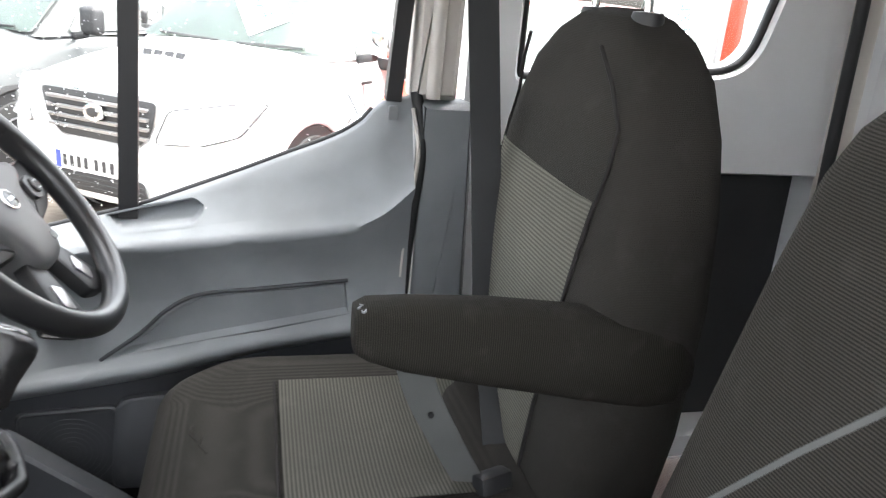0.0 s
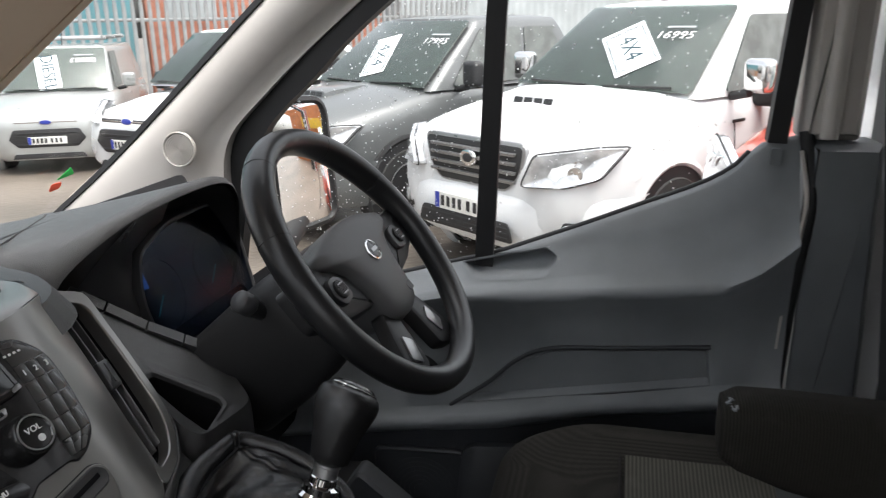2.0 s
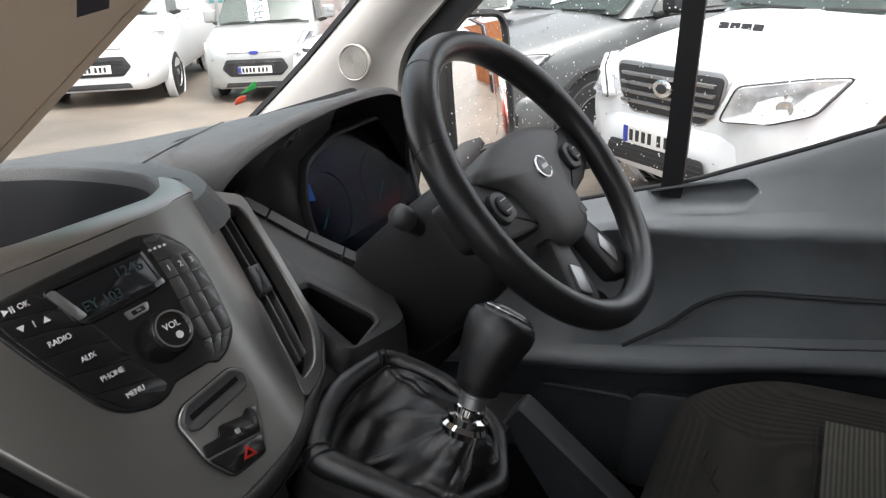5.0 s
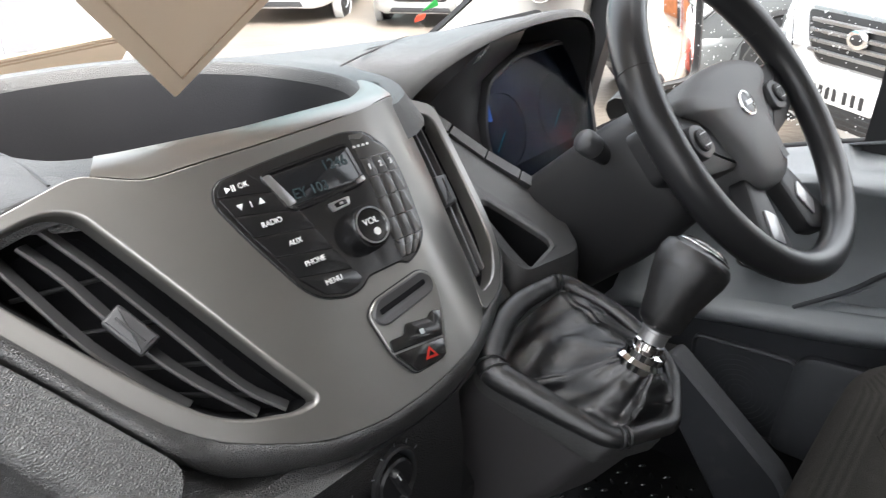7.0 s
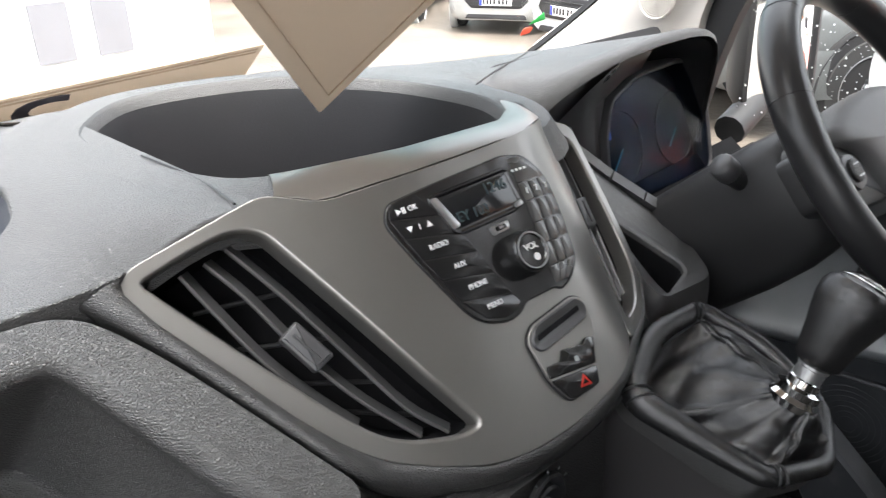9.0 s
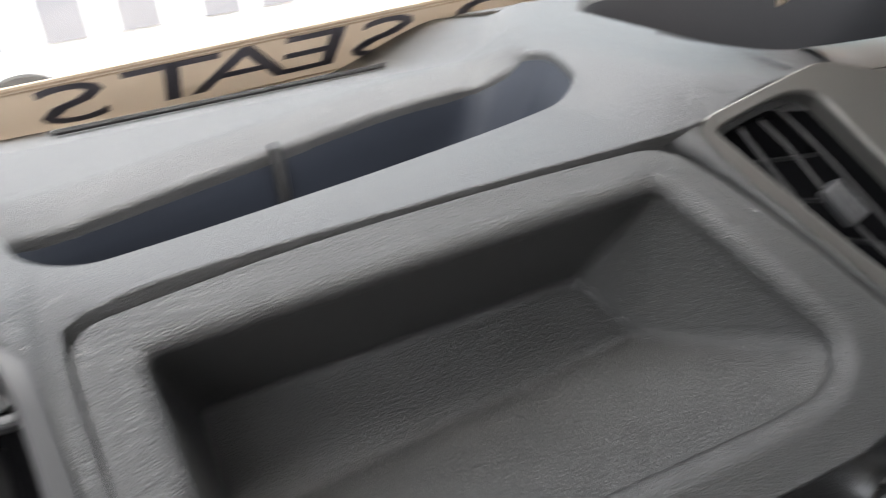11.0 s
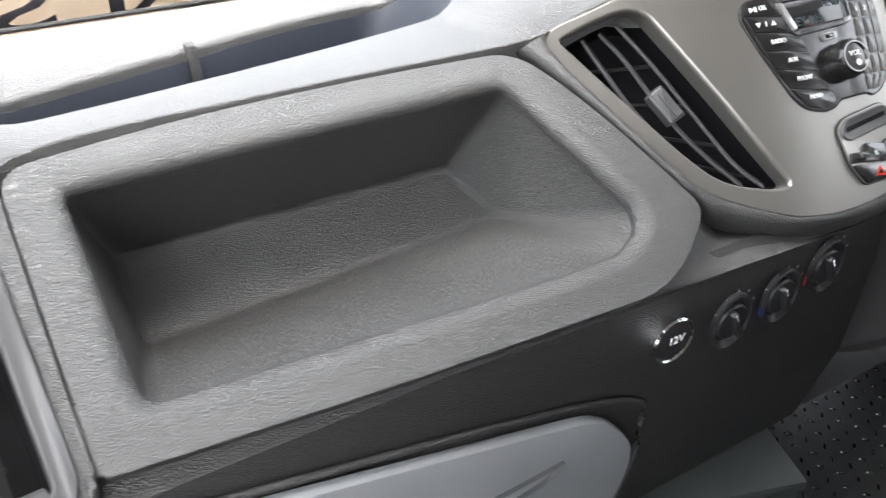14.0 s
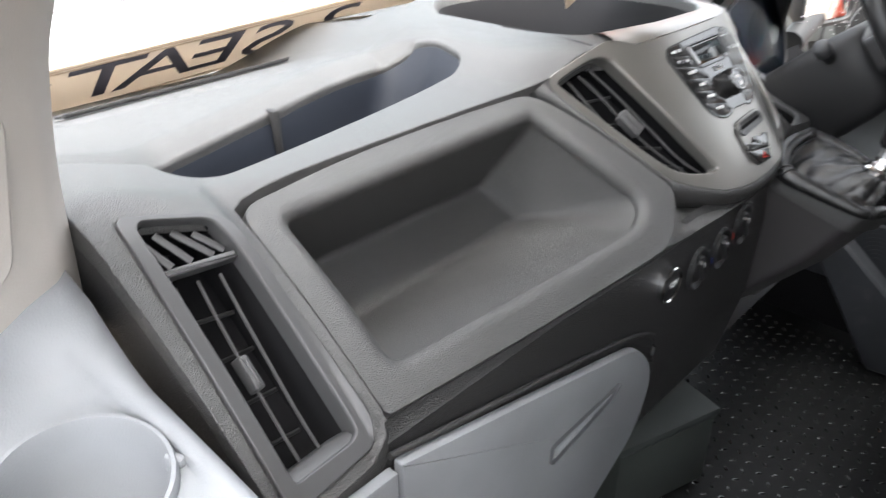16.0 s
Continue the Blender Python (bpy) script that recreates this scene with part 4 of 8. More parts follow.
b_low = [tray_at(-0.285, -0.0190, -0.004)] + [Vector(p) for p in ((-0.214, 0.6905, 1.3600), (-0.17, 0.6895, 1.3595), (-0.10, 0.688, 1.3590), (-0.045, 0.688, 1.3570), (0.02, 0.690, 1.3550), (0.075, 0.697, 1.3540), (0.12, 0.708, 1.3530), (0.168, 0.728, 1.3500))]
b_top, b_low = spread(curve_pts(b_top, 5), 40), spread(curve_pts(b_low, 5), 40)
rings("lower_band", [[a.lerp(b, t) + Vector((0, -0.8, 0.5)) * h for a, b in zip(b_top, b_low)] for t, h in ((-0.05, -0.006), (0.0, 0.0), (0.25, 0.0022), (0.5, 0.0030), (0.75, 0.0026), (0.93, 0.0010), (1.0, -0.002), (1.02, -0.010))], DASH, dash, "grained band under the centre panel", closed=False, cap1=False, sharp=65)

# ---- radio ----
radio = thing("car_radio", "black car radio with buttons, dial and small display", "car radio")
rad_o = rpoly([(-0.1020, 0.0960), (-0.0960, 0.1085), (-0.0521, 0.1130), (0.0188, 0.1190), (0.0390, 0.1150), (0.0560, 0.0960), (0.0570, 0.0678), (0.0510, 0.0258), (0.0350, 0.0125), (0.0224, 0.0085), (0.0170, 0.0122), (-0.0163, 0.0112), (-0.0239, 0.0055), (-0.0370, 0.0030), (-0.0574, 0.0085), (-0.0690, 0.0195), (-0.0900, 0.0640)],
              [0.006, 0.006, 0.02, 0.006, 0.006, 0.01, 0.02, 0.008, 0.008, 0.003, 0.004, 0.006, 0.006, 0.01, 0.008, 0.008, 0.03], 4)
FACE = material("radio_face_plastic", (0.012, 0.012, 0.0125), 0.15, vary=0.08, spec=0.8)
KEYCAP = material("radio_key_plastic", (0.013, 0.013, 0.0135), 0.22, vary=0.10, spec=0.5)
sheet("faceplate", rad_o, [], lambda u, v, w=0.0: CP(u, v, bulge(u, v) + w + 0.0012), FACE, radio, "glossy black faceplate", cell=0.003, edge=0.0008, depth=0.003)
tube("face_groove", on_cp(shrink(rad_o, -0.0012), 0.0), 0.0007, BLACK, radio, k=5, closed=True, up=tuple(CP.n))
disp = rpoly([(-0.0629, 0.1040), (0.0155, 0.1092), (0.0185, 0.0805), (0.0085, 0.0775), (-0.0478, 0.0742), (-0.0530, 0.0770)], [0.003, 0.003, 0.004, 0.01, 0.006, 0.004], 4)
rings("display_trim", [on_cp(shrink(disp, -0.0022), 0.0014), on_cp(shrink(disp, -0.0012), 0.0026), on_cp(disp, 0.0026), on_cp(shrink(disp, 0.0025), 0.0005)], GLOSS_BLACK, radio, "bevelled display rim")
dsp = cslab("display", shrink(disp, 0.0030), 0.0006, material("display_glass", (0.010, 0.011, 0.013), 0.14, vary=0.03), radio, "dark display window", base=0.0008, edge=0.0002)
cslab("display_corner", rpoly([(-0.0640, 0.1030), (-0.0570, 0.1040), (-0.0455, 0.0790), (-0.0535, 0.0775)], 0.002, 3), 0.0014, SILVER, radio, "silver display corner", base=0.0016, edge=0.0006)
cslab("display_corner", rpoly([(0.0110, 0.0815), (0.0185, 0.0835), (0.0190, 0.0790), (0.0100, 0.0775)], 0.0012, 3), 0.0014, SILVER, radio, "silver display corner", base=0.0016, edge=0.0006)
lettering("readout", "1246", 0.0120, cp_matrix(-0.0010, 0.0985, 0.0017), LCD, dsp)
lettering("readout", "EY 103", 0.0110, cp_matrix(-0.0300, 0.0845, 0.0017), LCD, dsp)
bound_l = [(0.1080, -0.0985), (0.0960, -0.1005), (0.0640, -0.0885), (0.0195, -0.0680), (0.0075, -0.0570)]
bound_r = [(0.1100, -0.0724), (0.0908, -0.0575), (0.0717, -0.0450), (0.0474, -0.0375), (0.0103, -0.0220)]
cuts = [(0.1065, 0.0990), (0.0978, 0.0905), (0.0825, 0.0735), (0.0645, 0.0570), (0.0465, 0.0385), (0.0280, 0.0195), (0.0075, 0.0085)]
for i, (txt, tu, tv) in enumerate((("OK", -0.0826, 0.1020), ("", -0.0790, 0.0878), ("RADIO", -0.0705, 0.0710), ("AUX", -0.0603, 0.0528), ("PHONE", -0.0524, 0.0352), ("MENU", -0.0450, 0.0175))):
    (l0, r0), (l1, r1) = cuts[i], cuts[i + 1]
    gp_ = 0.0005
    quad_ = [(lerp_table(bound_l, l1) + 0.0015, l1 + gp_), (lerp_table(bound_r, r1), r1 + gp_), (lerp_table(bound_r, r0), r0 - gp_), (lerp_table(bound_l, l0) + 0.0015, l0 - gp_)]
    if i == 0:
        quad_ = [quad_[0], quad_[1], (-0.0735, 0.1105), (-0.0930, 0.1080), (-0.0975, 0.1035)]
    if i == 5:
        quad_ = [(-0.0560, 0.0105), (-0.0400, 0.0055), (-0.0260, 0.0075), (-0.0215, 0.0120)] + quad_[2:]
    bt = cslab("button", rpoly([Vector(p) for p in quad_], 0.0012, 2), 0.0012, KEYCAP, radio, base=0.0010, edge=0.0005)
    if txt:
        lettering("legend", txt, 0.0057, cp_matrix(tu + (0.004 if txt == "OK" else 0), tv, 0.0024), MARK, bt, squash=0.92)
    if txt == "OK":
        cslab("legend", [Vector(p) for p in ((tu - 0.0095, tv - 0.0023), (tu - 0.0055, tv), (tu - 0.0095, tv + 0.0023))], 0.0004, MARK, bt, base=0.0021, edge=0.0001)
        for k in (0, 1):
            cslab("legend", [Vector(p) for p in ((tu - 0.0048 + 0.0016 * k, tv - 0.0023), (tu - 0.0039 + 0.0016 * k, tv - 0.0023), (tu - 0.0039 + 0.0016 * k, tv + 0.0023), (tu - 0.0048 + 0.0016 * k, tv + 0.0023))], 0.0004, MARK, bt, base=0.0021, edge=0.0001)
    if not txt:
        cslab("legend", [Vector(p) for p in ((tu - 0.0105, tv + 0.0022), (tu - 0.0080, tv - 0.0022), (tu - 0.0055, tv + 0.0022))], 0.0004, MARK, bt, base=0.0021, edge=0.0001)
        cslab("legend", [Vector(p) for p in ((tu - 0.0004, tv - 0.0022), (tu + 0.0004, tv - 0.0022), (tu + 0.0004, tv + 0.0022), (tu - 0.0004, tv + 0.0022))], 0.0004, MARK, bt, base=0.0021, edge=0.0001)
        cslab("legend", [Vector(p) for p in ((tu + 0.0055, tv - 0.0022), (tu + 0.0105, tv - 0.0022), (tu + 0.0080, tv + 0.0022))], 0.0004, MARK, bt, base=0.0021, edge=0.0001)
DU, DV = -0.0040, 0.0430
DF_ = Frame(CP.o + CP.n * bulge(DU, DV), CP.u, CP.v)
lathe("dial", [(0.0172, 0.0), (0.0172, 0.003), (0.0160, 0.0135), (0.0150, 0.0150), (0.0135, 0.0155), (0.0122, 0.0140), (0.004, 0.0143)], DF_, FACE, radio, "knurled volume dial", u=DU, v=DV, w=0.002)
for i in range(36):
    a = 2 * math.pi * i / 36
    tube("knurl", [DF_(DU + r_ * math.cos(a), DV + r_ * math.sin(a), h_) for r_, h_ in ((0.0172, 0.006), (0.0161, 0.0145))], 0.0008, KEYCAP, radio, k=5)
lathe("dial_ring", [(0.0142, 0), (0.0142, 0.0018), (0.0130, 0.0018), (0.0130, 0)], DF_, SILVER, radio, "silver dial ring", u=DU, v=DV, w=0.0160, cap=False)
lettering("legend", "VOL", 0.0070, DF_.matrix(DU, DV + 0.0030, 0.0166), MARK, radio)
lathe("dial_mark", [(0.0030, 0), (0.0030, 0.0004), (0.0005, 0.0004)], DF_, MARK, radio, "small white power mark", u=DU + 0.002, v=DV - 0.0055, w=0.0164, k=10)
usb = cslab("usb_socket", rpoly([(-0.0210, 0.0635), (-0.0040, 0.0650), (-0.0020, 0.0715), (-0.0225, 0.0705)], 0.002, 3), 0.0020, SILVER, radio, "silver framed socket", base=0.0012, edge=0.0008)
cslab("socket_hole", rpoly([(-0.0175, 0.0655), (-0.0065, 0.0662), (-0.0070, 0.0698), (-0.0180, 0.0690)], 0.001, 2), 0.0006, GLOSS_BLACK, usb, base=0.0030, edge=0.0002)
cslab("socket_tongue", rpoly([(-0.0140, 0.0668), (-0.0100, 0.0670), (-0.0102, 0.0690), (-0.0142, 0.0687)], 0.0006, 2), 0.0005, SILVER, usb, base=0.0035, edge=0.0002)
# keypad: a wide key over three columns of keys
# dark keys given a silver-grey base for the sky they reflect
key_mat = material("sky_sheen_key", (0.14, 0.14, 0.138), 0.28, metal=0.7, vary=0.12)
rows_v = [0.1165, 0.0955, 0.0800, 0.0625, 0.0450, 0.0270, 0.0130]
left_u, right_u = lambda v: lerp_table([(0.1165, 0.0215), (0.080, 0.0225), (0.045, 0.0195), (0.013, 0.0180)], v), lambda v: lerp_table([(0.1165, 0.0350), (0.0960, 0.0550), (0.0678, 0.0562), (0.0258, 0.0500), (0.013, 0.0340)], v)
for r in range(6):
    v1, v0 = rows_v[r] - 0.0004, rows_v[r + 1] + 0.0004
    for cidx in range(1 if r == 0 else 3):
        f0, f1 = (0, 1) if r == 0 else (cidx / 3, (cidx + 1) / 3)
        at_u = lambda f, v: left_u(v) + (right_u(v) - left_u(v)) * f
        k = cslab("key", rpoly([Vector((at_u(f0, v0) + 0.0004, v0)), Vector((at_u(f1, v0) - 0.0004, v0)), Vector((at_u(f1, v1) - 0.0004, v1)), Vector((at_u(f0, v1) + 0.0004, v1))], 0.0008, 2), 0.0008, key_mat, radio, base=0.0012, edge=0.0002)
        cu_, cv_ = (at_u(f0, v0) + at_u(f1, v1)) / 2, (v0 + v1) / 2
        if r == 1:
            lettering("legend", str(cidx + 1), 0.0068, cp_matrix(cu_, cv_, 0.0024), MARK, k)
        if r == 0:
            for i in range(4):
                cslab("legend", [Vector(p) for p in ((cu_ - 0.008 + 0.0045 * i, cv_ - 0.001), (cu_ - 0.0055 + 0.0045 * i, cv_ - 0.001), (cu_ - 0.0055 + 0.0045 * i, cv_ + 0.001), (cu_ - 0.008 + 0.0045 * i, cv_ + 0.001))], 0.0003, MARK, k, base=0.0021, edge=0.0001)

# slot unit and warning switches below the radio
cdu = thing("disc_slot_unit", "satin plastic disc slot with warning light switches", "switch panel")
hexa = rpoly([Vector(p) for p in ((-0.0335, -0.0160), (-0.0225, -0.0065), (0.0285, 0.0010), (0.0395, -0.0070), (0.0388, -0.0240), (0.0185, -0.0695), (-0.0154, -0.0705), (-0.0280, -0.0500))], [0.006, 0.006, 0.008, 0.008, 0.008, 0.006, 0.006, 0.006], 4)
cslab("surround", hexa, 0.0010, BLACK, cdu, edge=0.0005, base=0.0004)
rings("bezel", [on_cp(shrink(hexa, 0.0012), 0.0010), on_cp(shrink(hexa, 0.0012), 0.0026), on_cp(shrink(hexa, 0.0020), 0.0032), on_cp(shrink(hexa, 0.0034), 0.0030)], SATIN, cdu, "satin raised bezel")
sl2 = rpoly([Vector(p) for p in ((-0.0285, -0.0185), (-0.0200, -0.0095), (0.0270, -0.0030), (0.0345, -0.0095), (0.0320, -0.0190), (-0.0200, -0.0275), (-0.0265, -0.0250))], 0.004, 4)
rings("slot_recess", [on_cp(shrink(sl2, -0.0012), 0.0030), on_cp(sl2, 0.0050), on_cp(shrink(sl2, 0.0014), 0.0048), on_cp(shrink(sl2, 0.0036), 0.0034)], SATIN_DARK, cdu, "recessed slot surround")
cslab("slot", rpoly([Vector(p) for p in ((-0.0215, -0.0200), (0.0275, -0.0125), (0.0275, -0.0085), (-0.0215, -0.0158))], 0.001, 2), 0.0008, SHADE_BLACK, cdu, "dark disc slot", base=0.0032, edge=0.0002)
lk = cslab("lock_switch", rpoly([Vector(p) for p in ((-0.0275, -0.0480), (0.0205, -0.0535), (0.0290, -0.0350), (0.0200, -0.0330), (0.0150, -0.0365), (0.0030, -0.0345), (-0.0060, -0.0330), (-0.0110, -0.0400), (-0.0250, -0.0390))], 0.002, 3), 0.0022, FACE, cdu, "black door lock switch", base=0.0030, edge=0.0008)
cslab("lock_mark", rpoly([Vector(p) for p in ((0.0020, -0.0455), (0.0060, -0.0460), (0.0060, -0.0420), (0.0020, -0.0415))], 0.0006, 2), 0.0003, PALE_WALL, lk, base=0.0052, edge=0.0001)
hz = cslab("hazard_switch", rpoly([Vector(p) for p in ((-0.0265, -0.0497), (0.0200, -0.0550), (0.0160, -0.0680), (-0.0145, -0.0685))], 0.003, 3), 0.0024, FACE, cdu, "black hazard warning switch", base=0.0030, edge=0.0008)
cslab("triangle_mark", [Vector(p) for p in ((-0.0040, -0.0640), (0.0085, -0.0655), (0.0035, -0.0555))], 0.0004, RED, hz, "red warning triangle", base=0.0054, edge=0.0001)
cslab("triangle_centre", [Vector(p) for p in ((-0.0005, -0.0625), (0.0055, -0.0632), (0.0030, -0.0588))], 0.0003, FACE, hz, base=0.0057, edge=0.0001)

# ---- centre bin on top of the dash ----
lipc = [(-0.128, 0.894), (-0.02, 0.870), (0.090, 0.864), (0.134, 0.898), (0.150, 0.960), (0.132, 1.065), (0.065, 1.160), (-0.02, 1.195), (-0.10, 1.190), (-0.165, 1.120), (-0.178, 1.055), (-0.162, 0.950)]
lip = [Vector((p.x, p.y)) for p in curve_pts([Vector((*p, 0)) for p in lipc], 5, True)]
zt = lambda p, d: [Vector((q[0], q[1], 1.549 - d)) for q in p]
rings("top_bin", [zt(shrink(lip, -0.060), 0.030), zt(shrink(lip, -0.042), 0.0035), zt(shrink(lip, -0.028), 0.0012), zt(shrink(lip, -0.014), 0.0004), zt(shrink(lip, -0.0025), 0.0), zt(lip, 0.002), zt(shrink(lip, 0.004), 0.014)], DASH, dash, "deep open bin on the dashboard", cap1=False)
# inner walls coloured darker than the rim, for the shade down the bin
rings("bin_inside", [zt(shrink(lip, 0.0045), 0.012), zt(shrink(lip, 0.0075), 0.025), zt(shrink(lip, 0.014), 0.13), zt(shrink(lip, 0.02), 0.135)], material("bin_shade_dark", (0.016, 0.016, 0.018), 0.6, spec=0.3, grain=0.3, scale=500, distance=0.0008), dash, "inner bin walls darkened as shade")
# driver's top pad and the bridge behind the bin
rings("bridge_pad", [[Vector((x, y, z)) for x in np.linspace(-0.17, 0.17, 7)] for y, z in ((1.21, 1.535), (1.26, 1.53), (1.36, 1.51), (1.52, 1.46))], DASH, dash, closed=False, cap1=False)
seam_v = [(-0.1715, 0.1435), (-0.1560, 0.1365), (-0.1360, 0.1265), (-0.0653, 0.1273), (0.0473, 0.1340), (0.1330, 0.1565)]
lip_y = [(-0.190, 0.930), (-0.150, 0.915), (-0.124, 0.890), (-0.02, 0.8665), (0.092, 0.8605), (0.125, 0.880), (0.146, 0.905)]
lo_s, hi_s = [], []
for i in range(25):
    u = -0.1640 + 0.2970 * i / 24
    v = lerp_table(seam_v, u)
    p = CP(u, v, bulge(u, v) + 0.0002)
    x = -0.126 + 0.272 * i / 24
    lo_s.append(p)
    hi_s.append(Vector((x, lerp_table(lip_y, x), 1.5497)))
band_r = [[p - CP.n * 0.008 for p in lo_s], [p - CP.n * 0.001 for p in lo_s]]
for t, h in ((0.05, 0.0004), (0.3, 0.0030), (0.6, 0.0040), (0.85, 0.0022), (0.97, 0.0006), (1.0, -0.0008)):
    band_r.append([a.lerp(b, t) + Vector((0, -0.5, 0.85)) * h for a, b in zip(lo_s, hi_s)])
band_r.append([b + Vector((0, 0.003, -0.012)) for b in hi_s])
rings("panel_top", band_r, SATIN, dash, "satin upper edge of the centre panel", closed=False, cap1=False, sharp=65)

seam_l = curve_pts([(-0.165, 1.009, 0), (-0.163, 0.93, 0), (-0.172, 0.863, 0)], 6)
tube("pad_seam", [Vector((p.x, p.y, skin_z(p.x, p.y) + 0.0004)) for p in seam_l], 0.0012, BLACK, dash, "thin seam in the pad", k=5)

# ---- instrument cluster ----
clu = thing("instrument_cluster", "dark instrument cluster under a grained hood", "instrument cluster")
lipf = curve_pts([(0.255, 0.965, 1.470), (0.285, 0.945, 1.515), (0.375, 0.925, 1.550), (0.490, 0.915, 1.562), (0.605, 0.920, 1.553), (0.668, 0.935, 1.515), (0.690, 0.950, 1.45), (0.70, 0.96, 1.38)], 5)
edge_ = curve_pts([(0.150, 0.880, 1.549), (0.178, 0.892, 1.540), (0.210, 0.915, 1.520), (0.235, 0.942, 1.495)], 4)[:-1] + lipf


def top_z(x, y):
    """The dash top's height, falling towards the windscreen."""
    zf = lerp_table([(0.15, 1.549), (0.30, 1.553), (0.49, 1.563), (0.62, 1.556), (0.70, 1.53), (0.84, 1.49)], x)
    zb_ = lerp_table([(0.15, 1.490), (0.41, 1.462), (0.65, 1.420), (0.84, 1.415)], x)
    return zf + (zb_ - zf) * max(0.0, y - 0.93) / 0.54


skin = []
for dy in (-0.002, 0.0, 0.006, 0.014, 0.026, 0.042, 0.065, 0.10, 0.16, 0.25, 0.36, 0.47):
    row = []
    for i, p in enumerate(edge_):
        xb = 0.150 + 0.70 * i / (len(edge_) - 1)
        k_ = min(1.0, max(0.0, (dy - 0.03) / 0.35))
        x = p.x + (xb - p.x) * k_ * k_ * (3 - 2 * k_)
        yb = 1.47 + 0.03 * (0.8 - xb)
        y = p.y + max(dy, 0) / 0.47 * (yb - p.y)
        zt3 = top_z(x, y)
        lip_ = 0.004 * math.exp(-((dy - 0.010) / 0.008) ** 2)
        row.append(Vector((x, y - (0.002 if dy < 0 else 0), zt3 - (zt3 - p.z) * math.exp(-max(dy, 0) / 0.030) + (lip_ if p.x > 0.25 else 0) - (0.006 if dy < 0 else 0))))
    skin.append(row)
skin.append([Vector((p.x, p.y + 0.012, p.z - 0.012)) for p in skin[-1]])
skin.append([Vector((p.x, p.y + 0.05, p.z - 0.12)) for p in skin[-1]])
rings("top_pad", skin, DASH, dash, "grained dash top with instrument hood", closed=False, cap1=False, sharp=70)
seam_d = curve_pts([(0.163, 0.964, 0), (0.278, 1.025, 0), (0.44, 1.106, 0), (0.58, 1.228, 0)], 8)
tube("pad_seam", [Vector((p.x, p.y, top_z(p.x, p.y) + 0.0002)) for p in seam_d], 0.0012, BLACK, dash, "thin seam in the pad", k=5)
rings("hood_lining", [[p + Vector((0, 0.006, -0.010)) for p in lipf], [Vector((0.49 + (p.x - 0.49) * 0.92, p.y + 0.06, p.z - 0.022)) for p in lipf], [Vector((0.49 + (p.x - 0.49) * 0.85, 1.02, p.z - 0.045)) for p in lipf]],
      BLACK, clu, closed=False, cap1=False)
part("hood_slot", box_bm(0.045, 0.006, 0.004, pose(0.545, 0.932, 1.5605, 0, 6, 0), 0.001), BLACK, clu)
CL = Frame((0.50, 0.99, 1.40), (1, 0, 0), (0, 0.28, 0.96))
clp = rpoly([(-0.043, 0.067), (-0.070, 0.010), (-0.066, -0.045), (-0.040, -0.070), (0.010, -0.092), (0.07, -0.097), (0.20, -0.085), (0.215, 0.06), (0.166, 0.094), (0.034, 0.091)], [0.02, 0.03, 0.02, 0.02, 0.02, 0.02, 0.03, 0.04, 0.03, 0.02], 5)
DIAL = material("dial_black", (0.004, 0.004, 0.0055), 0.4, vary=0.1)
slab("backing", CL, rpoly([(-0.20, -0.14), (0.22, -0.14), (0.22, 0.15), (-0.20, 0.15)], 0.02, 3), 0.004, BLACK, clu, base=-0.030)
slab("dial_plate", CL, shrink(clp, 0.004), 0.004, DIAL, clu, "black dial plate", base=0.006)
rings("lens_bezel", [CL.lift(shrink(clp, -0.012), -0.004), CL.lift(shrink(clp, -0.008), 0.026), CL.lift(shrink(clp, -0.004), 0.0365), CL.lift(shrink(clp, -0.001), 0.038), CL.lift(shrink(clp, 0.002), 0.035), CL.lift(shrink(clp, 0.003), 0.012)], SATIN_DARK, clu, "dark rim round the instrument lens", cap1=False)
for cx in (0.000, 0.150):
    lathe("dial_ring", [(0.056, -0.001), (0.056, 0.001), (0.054, 0.0015), (0.0535, -0.001)], CL, DIAL, clu, u=cx, v=-0.004, w=0.011, cap=False)
    for i in range(11):
        a = radians(225 - 27 * i)
        part("dial_tick", box_bm(0.006, 0.0012, 0.0006, CL.matrix(cx + 0.047 * math.cos(a), -0.004 + 0.047 * math.sin(a), 0.0106) @ Matrix.Rotation(a, 4, "Z"), 0), DOOR_DARK, clu)
    tube("needle", [CL(cx, -0.004, 0.014), CL(cx - 0.026, -0.028, 0.014)], 0.0011, LCD_TEAL, clu, "dim teal needle", k=6)
slab("lens", CL, shrink(clp, 0.001), 0.0015, LENS, clu, "clear instrument lens", base=0.033, edge=0.0004)
slab("trip_screen", CL, rpoly([(-0.050, 0.022), (-0.020, 0.014), (-0.022, 0.040), (-0.044, 0.048)], 0.003, 2), 0.001, LCD_BLUE, clu, "faint blue trip screen", edge=0.0003, base=0.011)
# cheek between the hood's end and the lens
rings("hood_cheek", [[Vector((0.300, 0.955, 1.478)), Vector((0.330, 0.928, 1.520)), Vector((0.39, 0.925, 1.545)), Vector((0.47, 0.925, 1.555))],
                     [Vector((0.345, 0.955, 1.455)), Vector((0.370, 0.945, 1.490)), Vector((0.42, 0.945, 1.512)), Vector((0.48, 0.948, 1.520))],
                     [CL(-0.080, -0.02, 0.030), CL(-0.078, 0.030, 0.032), CL(-0.052, 0.075, 0.033), CL(0.000, 0.092, 0.034)]], SHINE, clu, "glossy dark hood cheek", closed=False, cap1=False, sharp=80)
